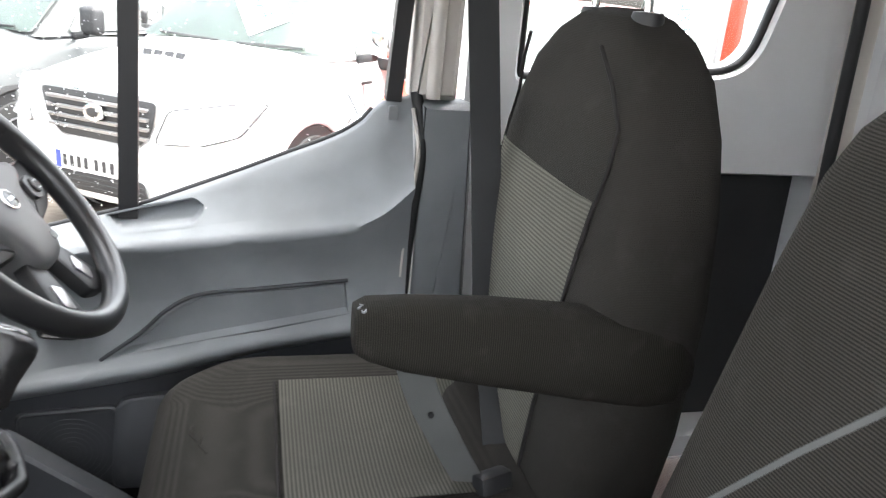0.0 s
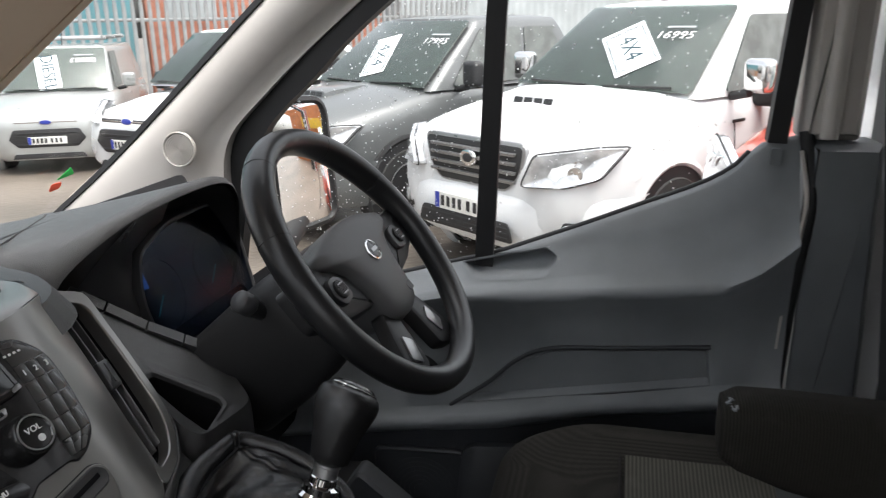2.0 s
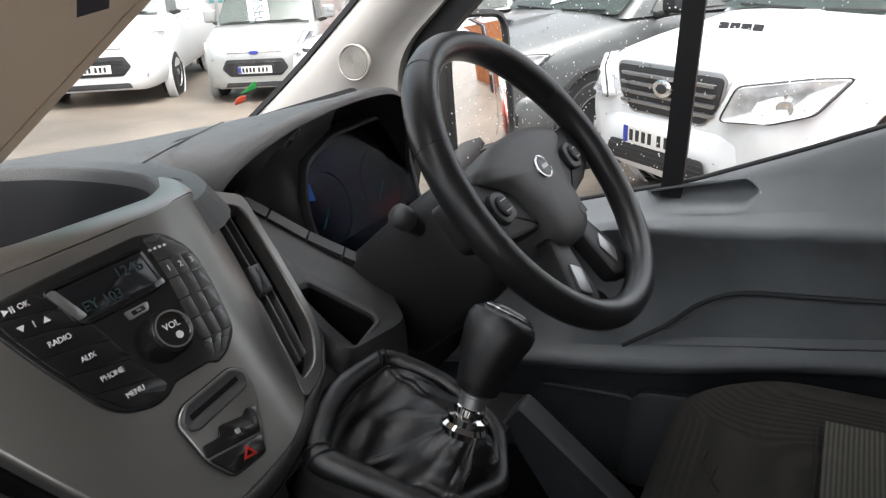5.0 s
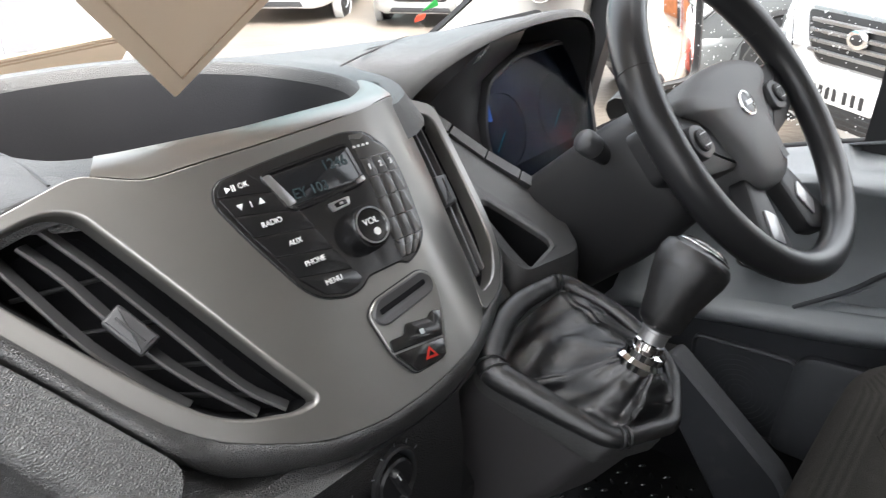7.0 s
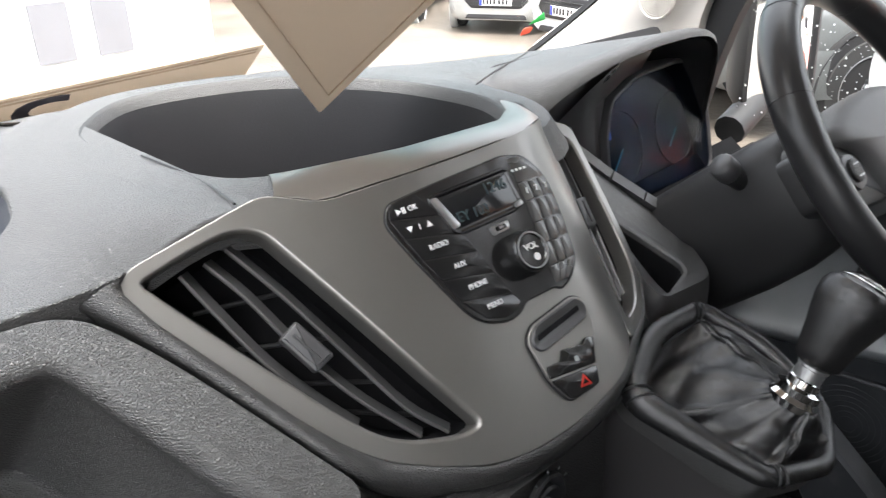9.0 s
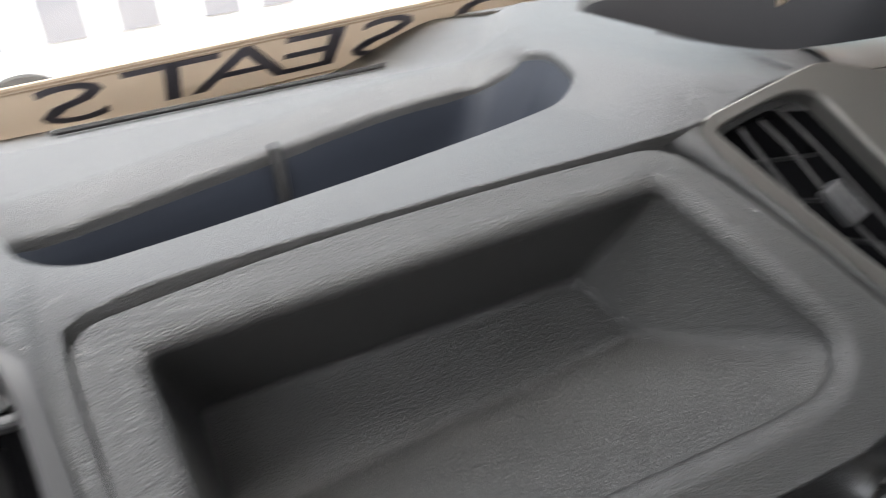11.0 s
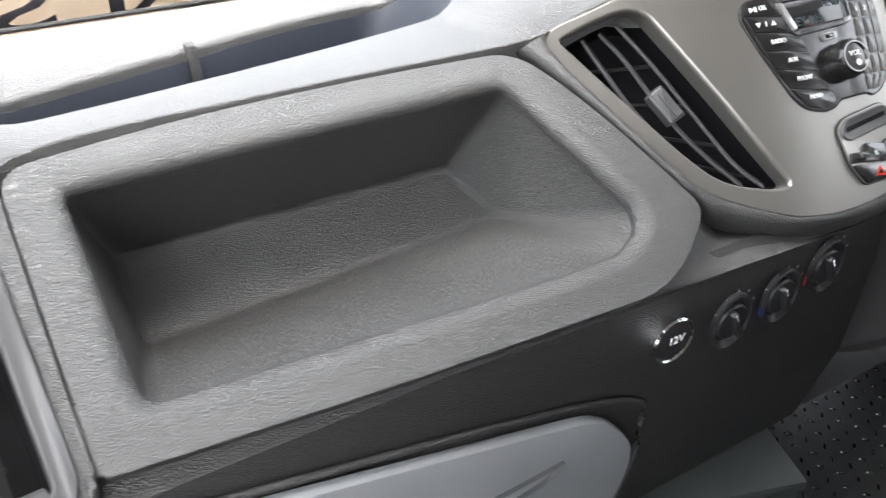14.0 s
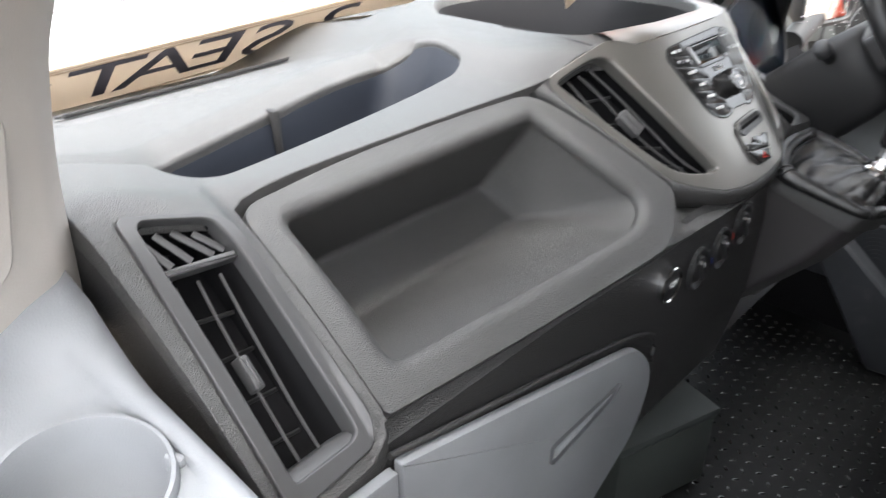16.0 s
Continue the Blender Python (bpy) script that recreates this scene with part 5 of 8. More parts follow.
# trim strip from the hood's end down to the column
t0, t1, t2 = Vector((0.300, 0.965, 1.478)), Vector((0.345, 0.900, 1.420)), Vector((0.405, 0.822, 1.358))
for a, b, m in ((t0, t0.lerp(t1, 0.45), DASH), (t0.lerp(t1, 0.48), t1, DASH), (t1.lerp(t2, 0.02), t1.lerp(t2, 0.42), SILVER), (t1.lerp(t2, 0.44), t2, SILVER)):
    strap("trim_strip", [a, a.lerp(b, 0.5), b], 0.015, 0.010, (0.45, 0.5, 0.5), SATIN_DARK if m is SILVER else DASH, clu, "dark joined trim strip")
rings("cluster_shelf", [[t0 + Vector((0.01, 0, -0.01)), t1 + Vector((0.01, 0, -0.01)), t2 + Vector((0.01, 0, -0.01))],
                        [Vector((0.37, 1.0, 1.43)), Vector((0.40, 0.99, 1.36)), Vector((0.44, 0.97, 1.31))]], BLACK, clu, closed=False, cap1=False)

# facing between the centre panel and the column, with a small open cubby
R3 = lambda pts, r: rpoly([Vector(p) for p in pts], r, 5)
ko = R3([(0.168, 0.728, 1.385), (0.300, 0.735, 1.360), (0.405, 0.828, 1.350), (0.300, 0.966, 1.474), (0.205, 0.905, 1.508)], [0.03, 0.03, 0.01, 0.01, 0.01])
kh = R3([(0.197, 0.735, 1.379), (0.258, 0.750, 1.375), (0.268, 0.760, 1.377), (0.266, 0.840, 1.403), (0.224, 0.832, 1.414)], [0.006, 0.004, 0.006, 0.006, 0.006])
dwn = lambda pts, d, k=1.0: [Vector((p.x, p.y, p.z - d)) for p in pts]
kc = sum(kh, Vector()) / len(kh)
sc3 = lambda pts, k: [kc + (p - kc) * k for p in pts]
rings("knee_panel", [dwn(sc3(ko, 1.02), 0.30), dwn(sc3(ko, 1.02), 0.02), dwn(ko, 0.006), sc3(ko, 0.97), [a_.lerp(b_, 0.8) for a_, b_ in zip(ko, kh)], [p + Vector((0, 0, 0.002)) for p in sc3(kh, 1.12)], [p + Vector((0, 0, 0.001)) for p in sc3(kh, 1.04)],
                     kh, dwn(sc3(kh, 0.97), 0.006)], DASH, dash, "grained knee panel with small open cubby", cap1=False)
# the cubby's depth and the space under the cluster get shade as colour
rings("cubby_inside", [dwn(sc3(kh, 0.972), 0.005), dwn(sc3(kh, 0.92), 0.05)], SHADE_BLACK, dash, "cubby walls blackened as shade")
part("column_panel", box_bm(0.60, 0.05, 0.30, pose(0.58, 0.95, 1.19, 12), 0.02), SHADE_BLACK, dash, "black panel under the cluster")
rings("driver_fascia", [[Vector((x, y, z)) for x in np.linspace(0.40, 0.82, 6)] for y, z in ((0.96, 1.35), (0.91, 1.31), (0.885, 1.20), (0.94, 1.02))], SHADE_BLACK, dash, closed=False, cap1=False)

# heater controls and power socket on the fascia
hc = thing("heater_controls", "black heater control dials on the lower fascia", "heater controls")
KF = Frame((0, 0.688, 0), (1, 0, 0), (0, 0.0, 1))
for cx, cz in ((-0.172, 1.306), (-0.112, 1.310), (-0.055, 1.322)):
    rim_ = [(cx + 0.023 * math.cos(a), cz + 0.029 * math.sin(a)) for a in np.linspace(0, 2 * math.pi, 25)[:-1]]
    dish("dial_recess", KF, rim_, 0.012, BLACK, hc, base=0.003)
    dl = lathe("dial", [(0.0175, -0.010), (0.0175, 0.002), (0.016, 0.004), (0.004, 0.0045)], KF, BLACK, hc, u=cx, v=cz)
    part("dial_grip", box_bm(0.0075, 0.032, 0.010, KF.matrix(cx, cz, 0.006) @ pose(0, 0, 0, 0, 0, 25), 0.003), BLACK, dl)
    part("pointer", box_bm(0.0010, 0.008, 0.0006, KF.matrix(cx - 0.0055, cz + 0.0115, 0.0112) @ pose(0, 0, 0, 0, 0, 25), 0), MARK, dl)
    for k in range(5):
        a = radians(150 - 30 * k)
        part("scale_mark", box_bm(0.0009, 0.0030, 0.0005, KF.matrix(cx + 0.0265 * math.cos(a), cz + 0.0325 * math.sin(a), 0.0020) @ Matrix.Rotation(a - math.pi / 2, 4, "Z"), 0), DOOR, hc)
part("cold_mark", box_bm(0.0014, 0.010, 0.0006, KF.matrix(-0.1395, 1.305, 0.004) @ pose(0, 0, 0, 0, 0, 10), 0), BLUE, hc, "blue cold mark")
part("hot_mark", box_bm(0.0014, 0.010, 0.0006, KF.matrix(-0.0850, 1.318, 0.004), 0), RED, hc, "red hot mark")
ps_ = thing("power_socket", "black round power socket with chrome ring", "power socket")
lathe("ring", [(0.0225, -0.004), (0.0225, 0.004), (0.021, 0.0055), (0.0195, 0.004), (0.0195, 0.001)], KF, CHROME, ps_, u=-0.243, v=1.316, cap=False)
lathe("cap", [(0.0194, -0.002), (0.0194, 0.003), (0.017, 0.0045), (0.002, 0.005)], KF, BLACK, ps_, u=-0.243, v=1.316)
lettering("legend", "12V", 0.011, KF.matrix(-0.241, 1.317, 0.0052), MARK, ps_)

# cup holder at the passenger end
cup = thing("cup_holder", "light grey plastic dash end with round cup holder", "cup holder")
CU = Frame((-0.862, 0.735, 1.437), (1, 0, 0), (0, 0.97, 0.16))
outc = rpoly([(-0.14, -0.22), (0.066, -0.22), (0.060, 0.0), (0.056, 0.152), (-0.03, 0.165), (-0.14, 0.10)], [0.01, 0.02, 0.02, 0.015, 0.03, 0.03], 5)
rdg = rpoly([(-0.13, -0.12), (0.050, -0.105), (0.047, 0.0), (0.030, 0.105), (-0.005, 0.118), (-0.13, 0.03)], [0.01, 0.02, 0.03, 0.03, 0.05, 0.03], 5)
CC = (-0.010, 0.004)
circ = lambda r_: [Vector((CC[0] + r_ * math.cos(a), CC[1] + r_ * math.sin(a))) for a in np.linspace(0, 2 * math.pi, 49)[:-1]]
oc, rg = radial(outc, 48, CC), radial(rdg, 48, CC)
rise = lambda pts, w_: [CU(p[0], p[1], w_ + 0.062 * max(0.0, min(1.0, (p[1] - 0.045) / 0.11)) ** 1.4) for p in pts]
rings("end_shelf", [CU.lift(oc, -0.30), rise(oc, -0.006), rise([p.lerp(q_, 0.10) for p, q_ in zip(oc, rg)], 0.006), rise([p.lerp(q_, 0.75) for p, q_ in zip(oc, rg)], 0.011), rise(rg, 0.009), rise([p.lerp(Vector(CC), 0.06) for p in rg], 0.003),
                    CU.lift([p.lerp(q_, 0.5) for p, q_ in zip(rg, circ(0.056))], 0.0), CU.lift(circ(0.0545), 0.0)], GREY, cup, cap1=False, sharp=75)
rings("cup_well", [CU.lift(circ(r_), w) for r_, w in ((0.0545, -0.004), (0.0540, 0.005), (0.0525, 0.0085), (0.0500, 0.0085), (0.0490, 0.005), (0.0480, -0.006), (0.0440, -0.075), (0.042, -0.078))], GREY, cup, "round cup well")
part("clip", box_bm(0.008, 0.014, 0.016, CU.matrix(0.040, -0.012, -0.001) @ pose(0, 0, 0, 0, 0, 30), 0.004), GREY, cup, "moulded cup clip")

# ---- gear lever ----
gear = thing("gear_lever", "black leather gear lever with chrome collar and gaiter", "gear lever")
gb, gt = Vector((0.138, 0.594, 1.350)), Vector((0.184, 0.566, 1.466))
ax = (gt - gb).normalized()
GK = Frame(gb, ax.cross(Vector((0, 1, 0))), ax.cross(ax.cross(Vector((0, 1, 0)))) * -1)
if GK.n.dot(ax) < 0:
    GK = Frame(gb, GK.v, GK.u)
lathe("collar", [(0.012, 0.004), (0.0195, 0.006), (0.0205, 0.012), (0.0175, 0.016), (0.0180, 0.022), (0.0130, 0.024), (0.0130, 0.030), (0.0118, 0.031)], GK, CHROME, gear, "stepped chrome collar")
lathe("shaft", [(0.0115, 0.030), (0.0115, 0.040), (0.0125, 0.041), (0.0125, 0.052)], GK, SILVER, gear, "satin lever shaft")
kl = []
side_d = (Vector((1.0, -0.25, 0.0)) - ax * Vector((1.0, -0.25, 0.0)).dot(ax)).normalized()
side_e = ax.cross(side_d)
for h, r_, off, tilt in ((0.043, 0.0130, 0.0, 0.0), (0.047, 0.0190, 0.0, 0.0), (0.056, 0.0208, -0.001, 0.0), (0.070, 0.0235, -0.001, 0.0), (0.084, 0.0278, 0.000, 0.05), (0.096, 0.0312, 0.002, 0.10), (0.105, 0.0316, 0.003, 0.16), (0.111, 0.0285, 0.004, 0.22), (0.114, 0.0220, 0.005, 0.26), (0.1145, 0.010, 0.005, 0.28)):
    kl.append([gb + ax * (h - tilt * r_ * math.cos(a)) + side_d * (off + r_ * math.cos(a)) + side_e * r_ * 0.94 * math.sin(a) for a in np.linspace(0, 2 * math.pi, 33)[:-1]])
knob_ob = rings("knob", kl, LEATHER, gear, "stitched leather knob", cap0=True)
KP = Frame(gb + ax * 0.1125 + side_d * 0.008, side_d - ax * 0.30, side_e)
if KP.n.dot(ax) < 0:
    KP = Frame(KP.o, KP.u, KP.v * -1)
oval = lambda r_: [(1.22 * r_ * math.cos(a), 1.05 * r_ * math.sin(a)) for a in np.linspace(0, 2 * math.pi, 33)[:-1]]
rings("shift_plate", [KP.lift(oval(0.0200), -0.002), KP.lift(oval(0.0192), 0.0030), KP.lift(oval(0.0165), 0.0052), KP.lift(oval(0.010), 0.0066), KP.lift(oval(0.003), 0.0070)], GLOSS_BLACK, knob_ob, "glossy shift pattern plate")
tube("plate_rim", [KP(*p, 0.0008) for p in oval(0.0208)], 0.0010, CHROME, knob_ob, "chrome rim line", k=8, closed=True, up=tuple(KP.n))
for u_, v_, lw, lh in ((-0.006, 0, 0.0009, 0.011), (0.0, 0, 0.0009, 0.011), (0.006, 0, 0.0009, 0.011), (0.0, 0, 0.0129, 0.0009)):
    part("shift_mark", box_bm(lw, lh, 0.0004, KP.matrix(u_, v_, 0.0068), 0), MARK, knob_ob)
# gaiter: a leather skirt, stitched in seams, from a padded roll up to the collar
GF = Frame((0.126, 0.632, 1.340), (0.92, -0.25, -0.02), (0.30, 0.88, 0.42))
g_base = [Vector(p) for p in ((0.060, 0.690, 1.357), (0.074, 0.626, 1.336), (0.084, 0.584, 1.322), (0.136, 0.560, 1.316), (0.190, 0.585, 1.328), (0.212, 0.650, 1.352), (0.199, 0.702, 1.372), (0.128, 0.712, 1.370))]
base3 = rpoly(g_base, [0.022, 0.03, 0.012, 0.010, 0.02, 0.03, 0.014, 0.03], 8)
n_ = len(base3)
g_c = sum(base3, Vector()) / n_
base = [Vector(loc(GF, p)) for p in base3]
random.seed(4)
ph = [random.uniform(0, 6.28) for _ in range(6)]
collar_c = GK(0, 0, 0.014)
ring_c = [GK(0.015 * math.cos(2 * math.pi * k / 72), 0.015 * math.sin(2 * math.pi * k / 72), 0.014) for k in range(72)]
aim = [min(ring_c, key=lambda q: (q - collar_c).normalized().dot(-(p - g_c).normalized())) for p in base3]
seam_js = [int(n_ * f) for f in (0.06, 0.34, 0.60, 0.83)]
loops = []
for i in range(25):
    t = i / 24
    row = []
    for j, p in enumerate(base3):
        a = 2 * math.pi * j / n_
        q_ = p.lerp(aim[j], t)
        far = max(0.0, (p - g_c).dot(Vector((-0.75, 0.66, 0))) / 0.07)
        sag = -(0.006 + 0.034 * min(1.0, far)) * math.sin(math.pi * t ** 0.62)
        ridge = sum(math.exp(-(min(abs(j - js), n_ - abs(j - js)) / (n_ * 0.035)) ** 2) for js in seam_js)
        hang = math.sin(math.pi * t)
        fold = 0.0055 * hang * ridge + 0.0045 * hang * (math.sin(4 * a + ph[0] + 2.5 * t) + 0.5 * math.sin(7 * a + ph[1] - 3 * t)) + 0.0016 * hang * math.sin(20 * t + 3 * a + ph[2]) + 0.0012 * max(0.0, t - 0.55) * 2 * math.sin(17 * a + ph[3])
        d = (p - g_c).normalized()
        row.append(q_ + GF.n * (sag + fold) + d * (0.006 * hang + fold * 0.4))
    loops.append(row)
rings("gaiter", loops, LEATHER, gear, "creased black leather gaiter", cap1=False, sharp=80)
for js in seam_js:
    for o_ in (-1, 1):
        tube("stitch", [r_[(js + o_) % n_] + GF.n * 0.0010 for r_ in loops[2:23]], 0.0010, LEATHER, gear, "raised seam", k=5)
roll_c = [p + (p - g_c).normalized() * 0.003 + GF.n * 0.002 for p in base3]
tube("gaiter_roll", roll_c, [0.0085 + 0.0035 * max(0.0, (p - g_c).dot(Vector((-0.75, 0.66, 0))) / 0.07) for p in base3], LEATHER, gear, "padded gaiter edge roll", closed=True, up=tuple(GF.n))
for js in (seam_js[0], seam_js[0] + 2, seam_js[1], seam_js[1] + 2, seam_js[3], seam_js[3] + 2):
    c_, d_ = roll_c[js % n_], (roll_c[js % n_] - g_c).normalized()
    r_ = 0.0092 + 0.0035 * max(0.0, (base3[js % n_] - g_c).dot(Vector((-0.75, 0.66, 0))) / 0.07)
    tube("stitch", [c_ + d_ * r_ * math.cos(b_) + GF.n * r_ * math.sin(b_) for b_ in np.linspace(-0.6, 3.6, 9)], 0.0010, BLACK, gear, k=5)
# console that carries the lever, under the dash
gc = thing("gear_console", "grey plastic gear console below the dashboard", "gear console")
skirt = shrink(base, 0.004)
rings("console_top", [GF.lift([p * 1.14 for p in skirt], -0.03), GF.lift([p * 1.16 for p in skirt], -0.004), GF.lift([p * 1.08 for p in skirt], 0.002), GF.lift([p * 0.97 for p in skirt], -0.006), GF.lift([p * 0.95 for p in skirt], -0.07)], DASH, gc, cap1=False)
rings("console_body", [GF.lift([p * 1.10 for p in skirt], -0.008), [q_ + Vector((0.01, 0.06, -0.10)) for q_ in GF.lift([p * 1.05 for p in skirt], 0)],
                       [q_ + Vector((0.02, 0.16, -0.22)) for q_ in GF.lift([p * 0.95 for p in skirt], 0)]], material("console_side_plastic", (0.045, 0.042, 0.043), 0.5, grain=0.2, scale=600, distance=0.0008), gc, cap1=True)
part("console_back", box_bm(0.26, 0.30, 0.16, pose(0.10, 0.88, 1.21, -12), 0.03), DASH_DARK, gc)

# ---- steering wheel and column ----
sw = thing("steering_wheel", "black four spoke leather steering wheel", "steering wheel")
W0 = Vector((0.448, 0.637, 1.496))
WA = Vector((0.0, -0.776, 0.631)).normalized()
WF = Frame(W0, (1, 0, 0), WA.cross(Vector((1, 0, 0))))
RW = 0.1785
loops = []
for i in range(97):
    a = 2 * math.pi * i / 96
    r_ = RW
    grip = max(0.0, math.cos(a - 0.75), math.cos(a - 2.39)) ** 8
    th_ = 0.0165 + 0.0022 * grip
    loops.append([WF((r_ + th_ * math.cos(b_)) * math.cos(a), (r_ + th_ * math.cos(b_)) * math.sin(a), th_ * 1.08 * math.sin(b_)) for b_ in np.linspace(0, 2 * math.pi, 17)[:-1]])
rings("rim", loops, WHEEL, sw, "worn leather rim", cap1=False)
for a in (0.45, 2.69, 1.05, 2.09):
    tube("rim_seam", [WF((RW + 0.0178 * math.cos(b_)) * math.cos(a), (RW + 0.0178 * math.cos(b_)) * math.sin(a), 0.0188 * math.sin(b_)) for b_ in np.linspace(0, 2 * math.pi, 17)[:-1]], 0.0009, BLACK, sw, k=5, closed=True)
hub_half = [(0.055, 0.056), (0.112, 0.040), (0.116, 0.026), (0.076, 0.008), (0.054, -0.035), (0.047, -0.074), (0.020, -0.088)]
hubp = rpoly([(0.0, 0.060)] + hub_half + [(-a_, b_) for a_, b_ in hub_half[::-1]], [0.03, 0.03, 0.008, 0.008, 0.03, 0.03, 0.02, 0.02, 0.02, 0.02, 0.03, 0.03, 0.008, 0.008, 0.03], 5)
HUB = material("hub_plastic", (0.105, 0.105, 0.105), 0.5, grain=0.3, scale=600, kind="VORONOI", distance=0.0007)
hubm = []
for s_, w_ in ((0.92, -0.060), (0.98, -0.034), (1.0, -0.014), (0.985, -0.006), (0.95, -0.001), (0.80, 0.004), (0.5, 0.007), (0.1, 0.008)):
    hubm.append(WF.lift([(p[0] * s_, p[1] * s_) for p in hubp], w_))
hub = rings("hub", hubm, HUB, sw, "grained airbag hub")
bl = [(0.017 * math.cos(a), 0.004 + 0.015 * math.sin(a)) for a in np.linspace(0, 2 * math.pi, 29)[:-1]]
slab("badge", WF, bl, 0.0045, CHROME, hub, "oval chrome badge", base=0.0055, edge=0.0015)
slab("badge_centre", WF, [(p[0] * 0.82, 0.004 + (p[1] - 0.004) * 0.82) for p in bl], 0.001, GLOSS_BLACK, hub, base=0.0095, edge=0.0004)
part("badge_script", box_bm(0.016, 0.005, 0.0006, WF.matrix(0, 0.004, 0.0110), 0.0), SILVER, hub)
part("airbag_mark", box_bm(0.014, 0.012, 0.0006, WF.matrix(0.028, -0.062, 0.0048) @ pose(0, 0, 0, 0, 0, 0), 0.0), BLACK, hub, "faint moulded mark")
for sx in (-1, 1):
    sp = rpoly([(0.050 * sx, -0.050), (0.070 * sx, 0.024), (0.118 * sx, 0.034), (0.178 * sx, 0.034), (0.178 * sx, -0.020), (0.120 * sx, -0.040)], 0.010, 4)
    slab("spoke", WF, sp, 0.026, BLACK, sw, "black side spoke", base=-0.034, edge=0.008)
    cpd = rpoly([(0.092 * sx, -0.020), (0.096 * sx, 0.010), (0.124 * sx, 0.014), (0.134 * sx, -0.006), (0.121 * sx, -0.025)], 0.010, 4)
    cp_ob = slab("control_pad", WF, cpd, 0.008, SATIN_DARK, sw, "grey thumb control pad", base=-0.009, edge=0.002)
    lathe("rocker", [(0.0115, 0), (0.0115, 0.003), (0.010, 0.0040), (0.004, 0.0040)], WF, DASH_DARK, cp_ob, "round rocker switch", u=0.114 * sx, v=-0.005, w=-0.001)
    for k in (-1, 1):
        part("control_mark", box_bm(0.012, 0.0012, 0.0006, WF.matrix(0.114 * sx, -0.005 + 0.006 * k, 0.0038), 0), SILVER, cp_ob)
    lo = rpoly([(0.018 * sx, -0.070), (0.050 * sx, -0.060), (0.072 * sx, -0.100), (0.094 * sx, -0.148), (0.066 * sx, -0.166), (0.030 * sx, -0.150)], 0.008, 4)
    slab("spoke", WF, lo, 0.020, BLACK, sw, "black lower spoke", base=-0.032, edge=0.006)
    acc = rpoly([(0.036 * sx, -0.112), (0.054 * sx, -0.098), (0.068 * sx, -0.128), (0.050 * sx, -0.142)], 0.004, 4)
    slab("spoke_trim", WF, acc, 0.003, SILVER, sw, "silver spoke trim", base=-0.0125, edge=0.001)
col_t = thing("steering_column", "black plastic steering column shroud with stalks", "steering column")
SHROUD = material("column_shroud_plastic", (0.022, 0.022, 0.023), 0.5, spec=0.5, grain=0.2, scale=600, distance=0.0006)
CS = Frame(W0 - WA * 0.075, WF.u, WF.v)
cowl = lambda k, d: rpoly([(-0.078 * k, -0.080 * k - d), (0.078 * k, -0.080 * k - d), (0.092 * k, 0.0), (0.074 * k, 0.060 * k), (-0.074 * k, 0.060 * k), (-0.092 * k, 0.0)], [0.03, 0.03, 0.03, 0.025, 0.025, 0.03], 6)
rings("shroud", [CS.lift(cowl(k, d), w_) for k, d, w_ in ((0.80, 0, 0.012), (0.93, 0, 0.006), (1.0, 0.0, -0.008), (1.03, 0.005, -0.035), (1.03, 0.012, -0.09), (0.98, 0.02, -0.17))], SHROUD, col_t, "rounded column cowl", cap0=True, sharp=60)
for sx in (-1, 1):
    s0 = CS(0.060 * sx, 0.01, -0.05)
    s1 = CS(0.125 * sx, 0.015, -0.035) if sx > 0 else Vector((0.352, 0.756, 1.455))
    tube("stalk", [s0, s0.lerp(s1, 0.55), s1], [0.0085, 0.0095, 0.0120], BLACK, col_t, "black stalk with wide end", k=12)
    tube("stalk_end", [s1, s1 + (s1 - s0).normalized() * 0.003, s1 + (s1 - s0).normalized() * 0.020, s1 + (s1 - s0).normalized() * 0.023], [0.0115, 0.0140, 0.0140, 0.0115], SATIN_DARK, col_t, "grey ribbed stalk end", k=14)
ign = Frame(CS(-0.068, -0.045, -0.06), WF.v, WF.n)
lathe("ignition", [(0.016, -0.004), (0.016, 0.006), (0.013, 0.008), (0.004, 0.008)], ign, BLACK, col_t, "round ignition lock")

# ---- driver's door ----
door = thing("door_1", "closed dark grey plastic driver's door with window", "door", kind="structure")
SILL = [(1.10, 1.205), (0.90, 1.262), (0.628, 1.338), (0.557, 1.356), (0.384, 1.424), (0.296, 1.461), (0.212, 1.495), (0.172, 1.515), (0.145, 1.535), (0.12, 1.565), (0.105, 1.577), (0.05, 1.588)]
CREASE = [(1.10, 1.24), (0.90, 1.275), (0.643, 1.308), (0.497, 1.316), (0.273, 1.338), (0.161, 1.352), (0.10, 1.385), (0.05, 1.43)]
STRIP = [(1.10, 0.98), (0.90, 1.018), (0.713, 1.047), (0.548, 1.072), (0.337, 1.121), (0.162, 1.149), (0.05, 1.165)]
ys = np.concatenate([np.linspace(1.10, 0.25, 22), np.linspace(0.22, 0.05, 10)])
rows_ = []
spec_ = [("s", 0.0, 0.925), ("s", 0.004, 0.905), ("s", -0.004, 0.893), ("sc", 0.35, 0.876), ("sc", 0.75, 0.842), ("c", 0.010, 0.822), ("c", 0.0, 0.810), ("c", -0.012, 0.812), ("c", -0.035, 0.832),
         ("cp", 0.5, 0.842), ("p", 0.018, 0.836), ("p", 0.006, 0.820), ("p", -0.004, 0.812), ("p", -0.016, 0.816), ("p", -0.035, 0.838)]
